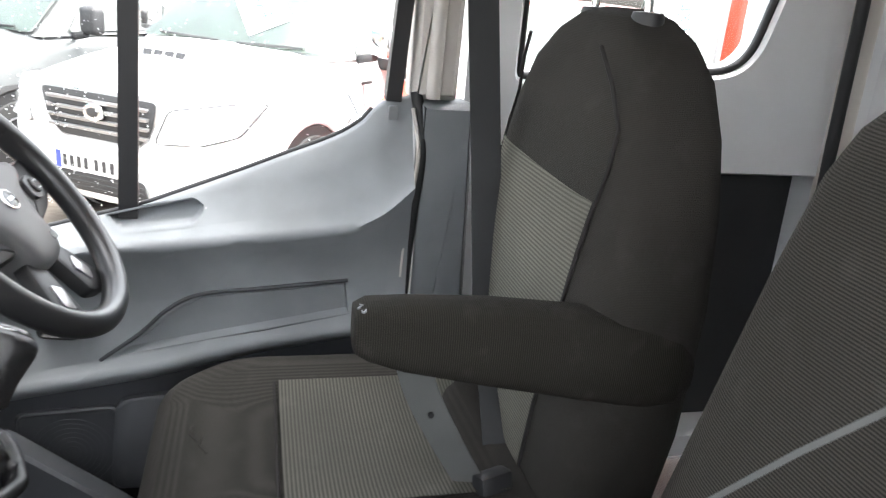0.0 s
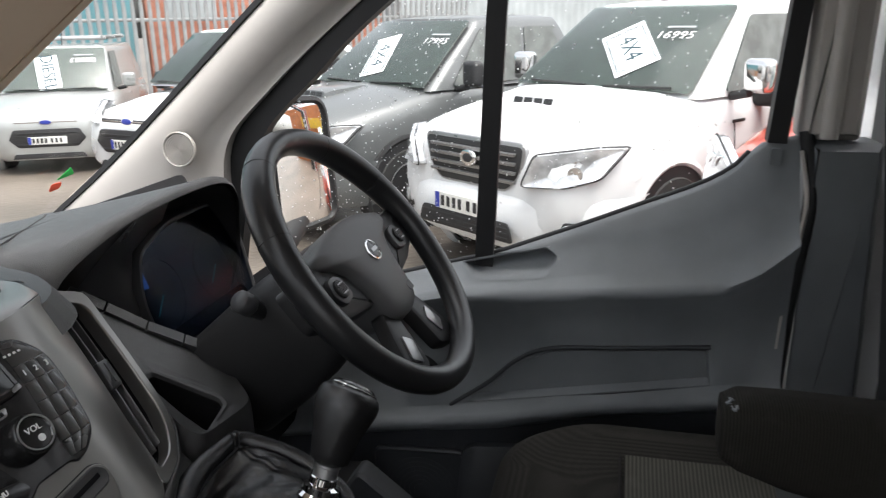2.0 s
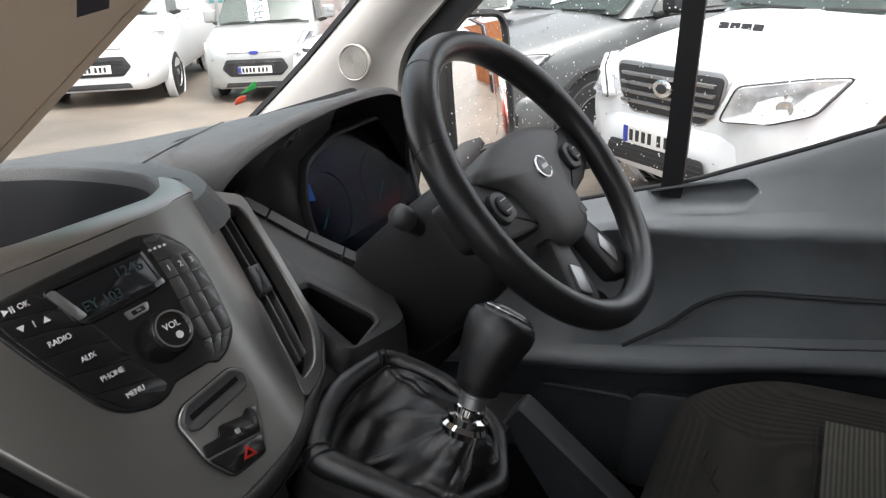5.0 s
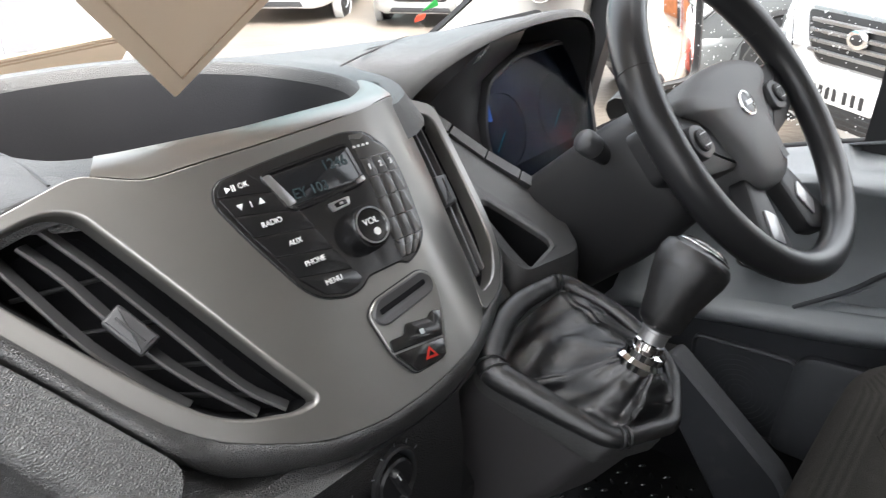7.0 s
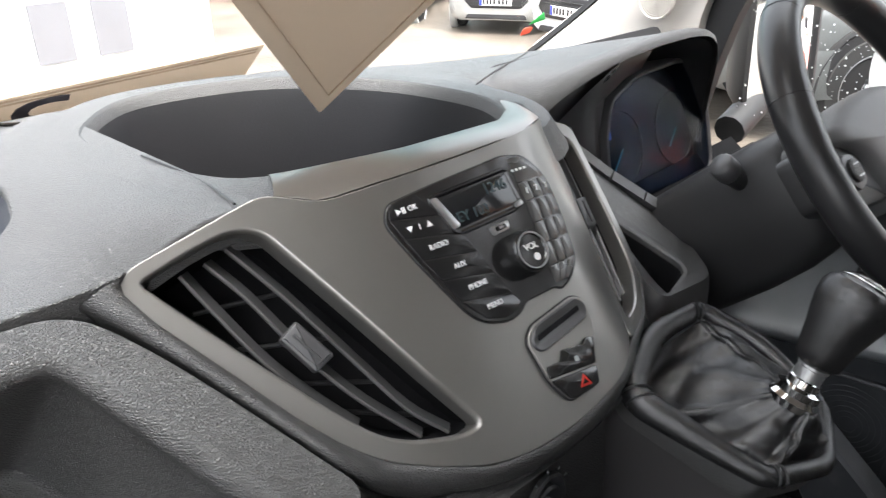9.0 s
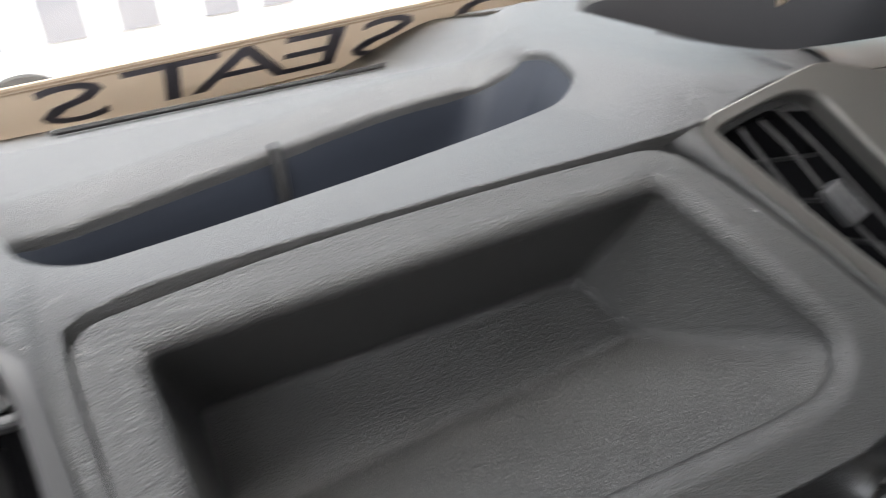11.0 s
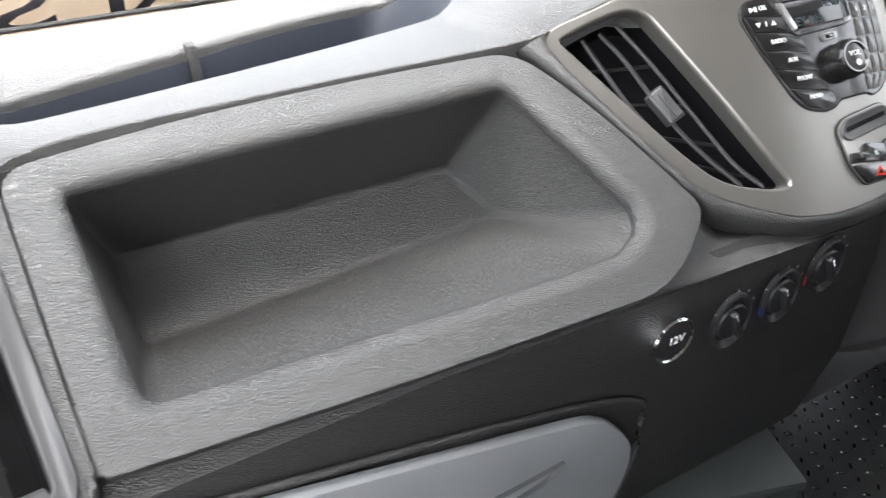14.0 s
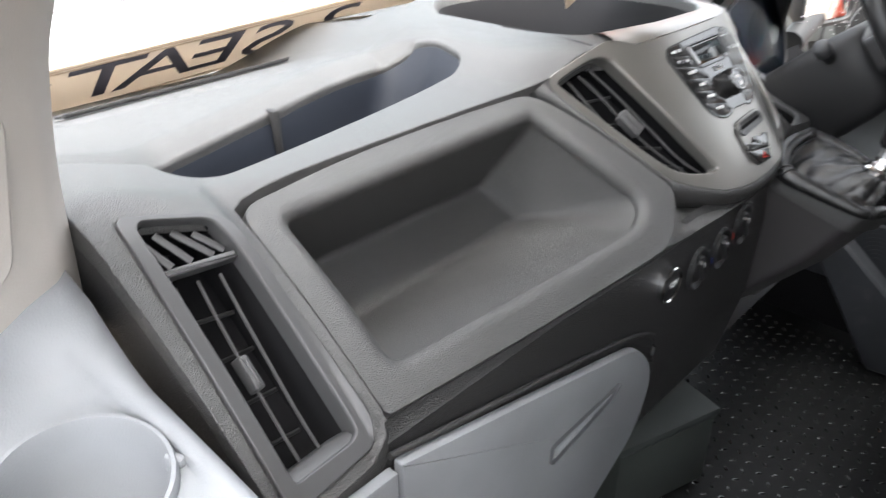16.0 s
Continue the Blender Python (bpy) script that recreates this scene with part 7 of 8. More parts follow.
# black strip added to cover a patch that comes out too bright
sill = part("trim", box_bm(0.016, 0.75, 0.13, pose(0.832, 0.79, FLOOR_Z + 0.066), 0.006), SHADE_BLACK, None)
tagged(sill, "added black strip darkening the foot of the door", "sill trim", kind="structure")
jb = thing("step_box", "dull grey green plastic box under the dashboard", "box")
part("lid", box_bm(0.228, 0.208, 0.02, pose(0.06, 0.86, FLOOR_Z + 0.180, 0, 0, -18), 0.006), material("dull_green_lid", (0.034, 0.040, 0.038), 0.6), jb)
part("body", box_bm(0.22, 0.20, 0.16, pose(0.06, 0.86, FLOOR_Z + 0.095, 0, 0, -18), 0.01), material("dull_green_plastic", (0.034, 0.040, 0.037), 0.6), jb)

# ---- signs on the windscreen ----
sg = thing("window_sign", "beige paper sign with dark lettering seen from behind", "sign")
S0, S1 = Vector((-0.79, 1.553, 1.398)), Vector((0.20, 1.508, 1.443))
SF = Frame(S0, S1 - S0, (0, -0.135, 0.100))
LN = (S1 - S0).length
slab("sheet", SF, rpoly([(0, 0), (LN, 0), (LN, 0.172), (0.09, 0.172)], 0.004, 2), 0.0015, PAPER, sg, edge=0.0004)
for v_ in (0.012, 0.156, 0.165):
    strap("border_line", [SF(0.10, v_, 0.0025), SF(LN - 0.01, v_, 0.0025)], 0.004, 0.0006, tuple(SF.v), PAPER_EDGE, sg)
for word, at_u in (("3", 0.695), ("S", 0.558), ("E", 0.462), ("A", 0.368), ("T", 0.280), ("S", 0.165)):
    lettering("letter", word, 0.165, SF.matrix(at_u, 0.090, 0.0028) @ Matrix.Diagonal((-1, 1, 1, 1)), INK, sg, "mirrored dark letter", squash=1.2)
pp = thing("paper_sheet", "beige paper sign sheet hanging inside the windscreen", "sign")
PF = Frame((0.038, 1.050, 1.534), (0.647, -0.404, 0.647), (-0.763, -0.343, 0.548))
slab("sheet", PF, rpoly([(0, 0), (0.74, 0), (0.74, 0.36), (0.055, 0.36)], 0.003, 2), 0.0015, PAPER, pp, edge=0.0004)
for a_, b_ in (((0.245, 0.105), (0.282, 0.066)), ((0.282, 0.066), (0.262, 0.044)), ((0.236, 0.043), (0.210, 0.064))):
    strap("faded_mark", [PF(*a_, 0.002), PF(*b_, 0.002)], 0.020, 0.0006, tuple(PF.n.cross(PF(*b_) - PF(*a_))), INK, pp, "broad dark printed mark")
for a_, b_ in (((0.020, 0.014), (0.73, 0.014)), ((0.020, 0.014), (0.068, 0.35))):
    strap("border_line", [PF(*a_, 0.002), PF(*b_, 0.002)], 0.0035, 0.0006, (0.3, 0.9, 0.2), PAPER_EDGE, pp)
st = thing("sticker", "green and red stickers on the windscreen corner", "sticker")
ST = Frame((0.812, 1.385, 1.486), (0.6, -0.45, 0.1), (0.1, -0.45, 0.6))
slab("green_tag", ST, rpoly([(-0.008, 0.012), (0.026, 0.018), (0.022, 0.036)], 0.003, 3), 0.001, GREEN, st, "green tag", edge=0.0003)
slab("red_tag", ST, rpoly([(-0.026, -0.012), (-0.004, -0.008), (0.002, 0.006), (-0.018, 0.006)], 0.006, 4), 0.001, RED_STICK, st, "red tag", edge=0.0003)

# ---- outside: door mirror ----
dm = thing("door_mirror", "black door mirror with tall glass", "door mirror")
MF = Frame((1.09, 1.005, 1.485), (0.945, -0.327, 0.0), (0.0, 0.09, 1.0))
mp = rpoly([(-0.085, -0.135), (0.085, -0.130), (0.085, 0.125), (-0.075, 0.135)], [0.03, 0.03, 0.035, 0.04], 5)
if MF.n.y > 0:
    MF = Frame(MF.o, MF.u * -1, MF.v)
rings("housing", [MF.lift(shrink(mp, 0.035), -0.085), MF.lift(shrink(mp, 0.015), -0.06), MF.lift(shrink(mp, -0.012), -0.02), MF.lift(shrink(mp, -0.013), 0.004), MF.lift(shrink(mp, -0.004), 0.007), MF.lift(shrink(mp, 0.002), 0.0)], CAR_DARK, dm, cap0=True)
slab("glass", MF, shrink(mp, 0.002), 0.002, MIRROR, dm, "mirror glass", base=0.0, edge=0.0005)
tube("arm", [MF(0, -0.12, -0.03), Vector((0.95, 1.02, 1.32))], 0.03, CAR_DARK, dm)

# ---- raindrops on the side window ----
random.seed(11)
dv, dfc = [], []
for i in range(2600):
    y, z = random.uniform(0.15, 1.0), random.uniform(1.36, 1.85)
    if z < lerp_table(SILL, y) + 0.01 or z > 1.95 - 0.32 * max(0, (y - 0.6)) / 0.4:
        continue
    if random.random() > 0.35 + 0.65 * max(0.0, 1 - abs(y - 0.72) / 0.25):
        continue
    r_ = random.choice((0.0006, 0.0007, 0.0009, 0.0011, 0.0016))
    o_ = len(dv)
    dv += [Vector((0.9105 - r_ * 0.6, y, z))] + [Vector((0.9115, y + r_ * math.cos(k * 1.0472), z + r_ * 1.1 * math.sin(k * 1.0472))) for k in range(6)]
    dfc += [(o_, o_ + 1 + k, o_ + 1 + (k + 1) % 6) for k in range(6)]
rd = mesh_ob("raindrops", dv, dfc, DROP)
tagged(rd, "rain drops clinging to the side window", "raindrops", kind="stuff")


# ---- vehicles ----
def wheel_parts(car, f, l, r, mw, side):
    """Tyre and rim on the axle line at f, l."""
    fr = Frame(mw @ Vector((f, l, r)), mw.to_3x3() @ Vector((1, 0, 0)), mw.to_3x3() @ Vector((0, 0, side)))
    if fr.n.dot(mw.to_3x3() @ Vector((0, side, 0))) < 0:
        fr = Frame(fr.o, fr.u, fr.v * -1)
    w = lathe("wheel", [(r * 0.62, -0.20), (r * 0.93, -0.20), (r, -0.17), (r, -0.03), (r * 0.93, 0.0), (r * 0.66, 0.005), (r * 0.64, -0.02)], fr, TYRE, car, "road tyre", k=36, cap=False)
    lathe("rim", [(r * 0.66, 0.0), (r * 0.63, 0.004), (r * 0.60, -0.01), (r * 0.58, -0.06)], fr, ALLOY, w, k=36, cap=False)
    lathe("hub_back", [(r * 0.6, -0.07), (r * 0.58, -0.06), (0.02, -0.06)], fr, CAR_DARK, w, k=24)
    for i in range(6):
        a = i * math.pi / 3
        d, n = Vector((math.cos(a), math.sin(a))), Vector((-math.sin(a), math.cos(a)))
        sp = [d * 0.03 - n * 0.025, d * r * 0.60 - n * 0.035, d * r * 0.60 + n * 0.035, d * 0.03 + n * 0.025]
        slab("spoke", fr, sp, 0.02, ALLOY, w, base=-0.03, edge=0.005)
    lathe("hub_cap", [(0.045, -0.02), (0.045, 0.0), (0.03, 0.008)], fr, ALLOY, w, k=16)


def inset(quad, du, dv):
    """A quad shrunk towards its middle by shares of its sides."""
    a, b, c, d = [Vector(p) for p in quad]
    f = lambda u, v: a.lerp(b, u).lerp(d.lerp(c, u), v)
    return [f(du, dv), f(1 - du, dv), f(1 - du, 1 - dv), f(du, 1 - dv)]


def pane(name, quad, mat, car, label="", lift=0.006, thick=0.004):
    q = [Vector(p) for p in quad]
    n = (q[1] - q[0]).cross(q[3] - q[0]).normalized()
    c = sum(q, Vector()) / 4
    fr = Frame(c, q[1] - q[0], q[3] - q[0])
    pts = rpoly([loc(fr, p) for p in q], 0.04, 4)
    return slab(name, fr, pts, thick, mat, car, label, base=lift, edge=0.001)


def vehicle(name, label, place, heading, paint, spec, group="parked vehicles", size=1.0):
    """A parked vehicle. Its own axes: f ahead from the front bumper, l to its left, z up."""
    mw = Matrix.Translation((*place, 0)) @ Matrix.Rotation(radians(heading), 4, "Z")
    car = thing(name, label, spec["category"], group)
    g = lambda f, l, z: mw @ Vector((f, l, z))
    # lower body: stations of (f, half width, bottom, top, nose rounding)
    loops = []
    for f, w, zb, zt2, cr in spec["body"]:
        half = [(0.0, zb), (w * 0.80, zb), (w * 0.95, zb + 0.06), (w, zb + 0.22), (w, (zb + zt2) / 2 + 0.05), (w * 0.985, zt2 - 0.16), (w * 0.95, zt2 - 0.06), (w * 0.86, zt2 - 0.012), (w * 0.6, zt2 + cr * 0.6), (0.0, zt2 + cr)]
        loops.append([g(f, l, z) for l, z in half] + [g(f, -l, z) for l, z in half[-2:0:-1]])
    rings("body", loops, paint, car, cap0=True, sharp=50)
    # cabin
    f1, f2, f3, f4, wb, wr, zb, zr = spec["cabin"]
    P = {}
    for s in (-1, 1):
        P[s] = [Vector((f1, s * wb * 0.96, zb)), Vector((f2, s * wr, zr)), Vector((f3, s * wr, zr)), Vector((f4, s * wb, zb)), Vector((f1 - 0.5, s * wb, zb))]
    rl = []
    for s0, dz, k in ((0.0, 0, 1.0), (0.45, 0, 1.0), (0.85, 0, 1.0), (0.97, 0.0, 0.985), (1.0, 0.025, 0.93), (1.0, 0.045, 0.7), (1.0, 0.055, 0.3)):
        row = []
        fa, fb2 = f1 + (f2 - f1) * s0, f4 + (f3 - f4) * s0
        wv = (wb + (wr - wb) * s0) * k
        z = zb + (zr - zb) * s0 + dz
        if k < 0.9:
            mid_ = (fa + fb2) / 2
            fa, fb2 = mid_ + (fa - mid_) * k, mid_ + (fb2 - mid_) * k
        for p in rpoly([(fa, -wv * 0.96), (fa + 0.03, 0), (fa, wv * 0.96), (fb2, wv), (fb2, -wv)], [0.10, 0.3, 0.10, 0.06, 0.06], 4):
            row.append(g(p[0], p[1], z))
        rl.append(row)
    rings("cabin", rl, paint, car, sharp=50)
    ws = [g(*P[1][0]), g(*P[-1][0]), g(*P[-1][1]), g(*P[1][1])]
    wq = inset([ws[1], ws[0], ws[3], ws[2]], 0.03, 0.03)
    off = (g(1, 0, 0) - g(0, 0, 0)) * 0.03 + Vector((0, 0, 0.01))
    wq = [p + off for p in wq]
    n_ws = (wq[1] - wq[0]).cross(wq[3] - wq[0]).normalized()
    # flat sheet whose colour carries cabin shade and sky reflection
    pane("windscreen_backing", wq, CABIN_TONE, car, "flat sheet toned for dim cabin and reflected sky", lift=0.004)
    wsn = pane("windscreen", wq, CAR_GLASS, car, "rain spotted windscreen", lift=0.016)
    for s in (-1, 1):
        tube("wiper", [wq[0].lerp(wq[1], 0.5 + 0.05 * s) + n_ws * 0.03, wq[0].lerp(wq[1], 0.5 + 0.40 * s).lerp(wq[3].lerp(wq[2], 0.5 + 0.4 * s), 0.02) + n_ws * 0.03], 0.010, CAR_DARK, car, "black wiper", k=6)
        # side glass
        nn = spec["side_windows"]
        for a_, b_ in nn:
            def sp2(u, v):
                lo2 = Vector((f1 - 0.12, s * wb, zb)).lerp(Vector((f4, s * wb, zb)), u)
                hi2 = Vector((f2 - 0.02, s * wr, zr)).lerp(Vector((f3, s * wr, zr)), u)
                return g(*lo2.lerp(hi2, v))
            q = [sp2(a_, 0.06), sp2(b_, 0.06), sp2(b_, 0.90), sp2(a_, 0.90)]
            if s > 0:
                q = [q[1], q[0], q[3], q[2]]
            pane("side_window_backing", q, CABIN_TONE, car, lift=0.003)
            pane("side_window", q, CAR_GLASS, car, lift=0.012)
        # door seams and handles on the flank
        fs, ft = f1 - 0.40, f4 - 0.05
        for q_ in (fs, (fs + ft) / 2):
            wq_ = spec["track"]
            tube("door_seam", [g(q_ + 0.05, s * (wq_ + 0.001), spec["body"][6][3] - 0.17), g(q_, s * (wq_ + 0.002), 0.75), g(q_ + 0.06, s * (wq_ - 0.002), 0.45)], 0.005, CAR_DARK, car, k=5)
            part("door_handle", box_bm(0.16, 0.03, 0.035, mw @ pose(q_ - 0.75, s * (wq_ + 0.004), 0.98), 0.01), paint, car)
        # door mirror
        mf, mz = spec["mirror"]
        part("door_mirror", box_bm(0.12, 0.20, 0.22, mw @ pose(mf - 0.02, s * (wb + 0.17), mz + 0.06, 0, 0, -10 * s), 0.045, 4), spec["mirror_mat"], car, "door mirror")
        tube("mirror_arm", [g(mf - 0.03, s * (wb - 0.02), mz - 0.08), g(mf, s * (wb + 0.12), mz - 0.05)], 0.03, CAR_DARK, car)
    # front details on the nose plane
    NF = Frame(g(0.0, 0, 0), g(0, 1, 0) - g(0, 0, 0), Vector((0, 0, 1)))
    if NF.n.dot(g(1, 0, 0) - g(0, 0, 0)) < 0:
        NF = Frame(NF.o, NF.u * -1, NF.v)
    spec["front"](car, NF, g, paint)
    for f, r in spec["axles"]:
        for s in (-1, 1):
            fr = Frame(g(f, s * (spec["track"] - 0.004), r), g(1, 0, 0) - g(0, 0, 0), Vector((0, 0, 1)))
            if fr.n.dot(g(0, s, 0) - g(0, 0, 0)) < 0:
                fr = Frame(fr.o, fr.u * -1, fr.v)
            lathe("wheel_arch", [(r * 1.28, -0.10), (r * 1.28, 0.012), (r * 1.20, 0.02), (r * 1.15, 0.010), (r * 1.12, -0.10)], fr, spec["arch_mat"] or paint, car, k=32, cap=False)
            lathe("arch_liner", [(r * 1.15, -0.05), (r * 1.14, 0.006), (0.05, 0.008)], fr, CAR_DARK, car, k=32)
            wheel_parts(car, f, s * (spec["track"] + 0.012), r, mw, s)
    grow = Matrix.Translation((*place, 0)) @ Matrix.Scale(size, 4) @ Matrix.Translation((-place[0], -place[1], 0))
    for o in car.children_recursive:
        o.data.transform(grow)
    return car, (lambda f, l, z: grow @ g(f, l, z)), [grow @ p for p in wq], n_ws


def lamp(car, g, side, pts, mat, label, w=0.03):
    """A lamp whose outline is given as (f, l, z) corners; it follows the nose's curve."""
    ps2 = [g(f, l * side, z) for f, l, z in pts]
    c = sum(ps2, Vector()) / len(ps2)
    n = (ps2[1] - ps2[0]).cross(ps2[-1] - ps2[0]).normalized()
    ahead = (g(1, 0.3 * side, 0) - g(0, 0, 0))
    if n.dot(ahead) < 0:
        n = -n
    sm = rpoly(ps2, 0.035, 4)
    lo = rings("headlamp", [[p - n * 0.02 for p in sm], [p + n * w * 0.5 for p in sm], [c + (p - c) * 0.94 + n * w for p in sm], [c + (p - c) * 0.4 + n * (w + 0.006) for p in sm]], mat, car, label)
    tube("lamp_edge", [p + n * w * 0.55 for p in sm], 0.006, CAR_DARK, lo, k=5, closed=True, up=tuple(n))
    for k_ in (0.35, -0.38):
        e_ = c + ((ps2[1] + ps2[2]) / 2 - c) * k_
        lathe("reflector", [(0.045, 0), (0.045, 0.008), (0.036, 0.010), (0.015, 0.002)], Frame(e_ + n * (w + 0.001), ps2[1] - ps2[0], n.cross(ps2[1] - ps2[0])), CHROME, lo, k=16)
    return lo


def number_plate(car, NF, z, w, dark=True):
    pl = slab("number_plate", NF, rpoly([(-0.26, z - 0.055), (0.26, z - 0.055), (0.26, z + 0.055), (-0.26, z + 0.055)], 0.008, 3), 0.008, PLATE, car, "white number plate with dark bars", base=w, edge=0.002)
    slab("plate_band", NF, [(-0.258, z - 0.052), (-0.215, z - 0.052), (-0.215, z + 0.052), (-0.258, z + 0.052)], 0.002, BLUE, pl, "blue plate band", base=w + 0.0075, edge=0.0005)
    for i, x in enumerate((-0.185, -0.13, -0.075, -0.02, 0.06, 0.12, 0.18)):
        slab("plate_bar", NF, [(x - 0.016, z - 0.034), (x + 0.016, z - 0.034), (x + 0.016, z + 0.034), (x - 0.016, z + 0.034)], 0.002, CAR_DARK, pl, base=w + 0.0075, edge=0.0005)


def pickup_front(car, NF, g, paint):
    gr = rpoly([(-0.40, 0.80), (-0.30, 0.70), (0.30, 0.70), (0.40, 0.80), (0.44, 0.97), (-0.44, 0.97)], 0.04, 4)
    slab("grille_frame", NF, shrink(gr, -0.025), 0.03, SILVER, car, "chrome grille frame", base=-0.05, edge=0.01)
    slab("grille", NF, gr, 0.01, CAR_DARK, car, "black slatted grille", base=-0.022)
    for z in (0.745, 0.80, 0.855, 0.91):
        slab("grille_bar", NF, rpoly([(-0.38, z), (0.38, z), (0.39, z + 0.022), (-0.39, z + 0.022)], 0.006, 2), 0.02, SILVER, car, base=-0.012, edge=0.006)
    el = [(0.075 * math.cos(a), 0.865 + 0.052 * math.sin(a)) for a in np.linspace(0, 2 * math.pi, 25)[:-1]]
    slab("emblem", NF, el, 0.02, CHROME, car, "oval chrome emblem", base=0.006, edge=0.006)
    slab("emblem_centre", NF, [(p[0] * 0.6, 0.865 + (p[1] - 0.865) * 0.55) for p in el], 0.004, CAR_DARK, car, base=0.026)
    lp = []
    for z, d in ((0.68, -0.06), (0.66, -0.01), (0.62, 0.02), (0.46, 0.03), (0.36, 0.0), (0.32, -0.06)):
        lp.append([g(f + d, l, z) for l, f in ((-0.90, -0.58), (-0.895, -0.42), (-0.86, -0.27), (-0.74, -0.13), (-0.58, -0.05), (-0.4, 0.0), (0, 0.03), (0.4, 0.0), (0.58, -0.05), (0.74, -0.13), (0.86, -0.27), (0.895, -0.42), (0.90, -0.58))])
    rings("bumper", lp, paint, car, "white front bumper", closed=False, cap1=False)
    slab("air_intake", NF, rpoly([(-0.44, 0.40), (0.44, 0.40), (0.40, 0.52), (-0.40, 0.52)], 0.03, 4), 0.01, CAR_DARK, car, "black lower intake", base=0.058)
    for z in (0.42, 0.45, 0.48):
        slab("intake_bar", NF, [(-0.40, z), (0.40, z), (0.40, z + 0.01), (-0.40, z + 0.01)], 0.008, CAR_DARK, car, base=0.066, edge=0.002)
    number_plate(car, NF, 0.57, 0.068)
    for s in (-1, 1):
        lamp(car, g, s, [(0.0, 0.45, 0.755), (-0.10, 0.70, 0.765), (-0.26, 0.84, 0.815), (-0.46, 0.89, 0.985), (-0.28, 0.80, 0.99), (-0.03, 0.53, 0.945)], LAMP_CLEAR, "clear headlamp", 0.075)
        fr = Frame(g(-0.085, 0.74 * s, 0.50), g(-0.45, 0.9 * s, 0) - g(0, 0, 0), Vector((0, 0, 1)))
        if fr.n.dot(g(1, 0, 0) - g(0, 0, 0)) < 0:
            fr = Frame(fr.o, fr.u * -1, fr.v)
        slab("fog_recess", fr, rpoly([(-0.12, -0.06), (0.12, -0.06), (0.12, 0.06), (-0.12, 0.06)], 0.03, 4), 0.01, CAR_DARK, car, base=-0.012)
        lathe("fog_lamp", [(0.05, 0), (0.05, 0.012), (0.04, 0.018), (0.01, 0.02)], fr, LAMP_CLEAR, car, "round fog lamp", k=20)
    # bonnet scoop
    sc = []
    for f, w, z, h in ((-0.56, 0.20, 1.145, 0.008), (-0.58, 0.215, 1.148, 0.048), (-0.64, 0.22, 1.160, 0.052), (-0.90, 0.20, 1.200, 0.022), (-1.05, 0.18, 1.215, 0.0)):
        sc.append([g(f, -w, z - 0.02), g(f, -w * 0.96, z + h * 0.7), g(f, -w * 0.8, z + h), g(f, 0, z + h + 0.004), g(f, w * 0.8, z + h), g(f, w * 0.96, z + h * 0.7), g(f, w, z - 0.02)])
    rings("bonnet_scoop", sc, paint, car, "bonnet air scoop", closed=False, cap1=False)
    for i in range(4):
        l0 = -0.17 + i * 0.088
        mesh_ob("scoop_opening", [g(-0.557, l0, 1.153), g(-0.557, l0 + 0.076, 1.153), g(-0.572, l0 + 0.076, 1.190), g(-0.572, l0, 1.190)], [(0, 1, 2, 3)], CAR_DARK, car)


PICK_BODY = [(-0.02, 0.62, 0.48, 0.84, 0.0), (-0.04, 0.70, 0.42, 0.92, 0.02), (-0.14, 0.78, 0.38, 0.985, 0.05), (-0.32, 0.84, 0.36, 1.03, 0.075), (-0.60, 0.872, 0.36, 1.085, 0.085), (-1.0, 0.88, 0.36, 1.15, 0.07), (-1.30, 0.88, 0.36, 1.20, 0.03),
             (-1.8, 0.885, 0.36, 1.22, 0.0), (-3.2, 0.885, 0.38, 1.18, 0.0), (-3.4, 0.885, 0.40, 1.20, 0.0), (-5.1, 0.88, 0.45, 1.20, 0.0), (-5.2, 0.84, 0.5, 1.16, 0.0)]
PICK = dict(category="pickup truck", body=PICK_BODY, cabin=(-1.22, -2.02, -3.25, -3.55, 0.86, 0.66, 1.18, 1.76), side_windows=((0.06, 0.50), (0.54, 0.92)), mirror=(-1.55, 1.26), mirror_mat=CHROME,
            front=pickup_front, axles=((-0.92, 0.375), (-3.95, 0.375)), track=0.885, arch_mat=None)
hil, hg, hwq, hn = vehicle("pickup_truck", "white double cab pickup truck with rain spotted windscreen", (4.42, 1.29), 143.6, WHITE_PAINT, PICK, size=1.05)
part("side_badge", box_bm(0.17, 0.006, 0.024, Matrix.Translation(hg(-1.62, 0.890, 1.02)) @ Matrix.Rotation(radians(143.6), 4, "Z"), 0.002), CAR_DARK, hil, "dark side badge")
GPICK = dict(PICK, mirror_mat=CAR_DARK, arch_mat=CAR_DARK)
gry, gg, gwq, gn = vehicle("pickup_truck", "dark grey double cab pickup truck beside the white one", (5.43, 3.32), 147.8, GREY_PAINT, GPICK)


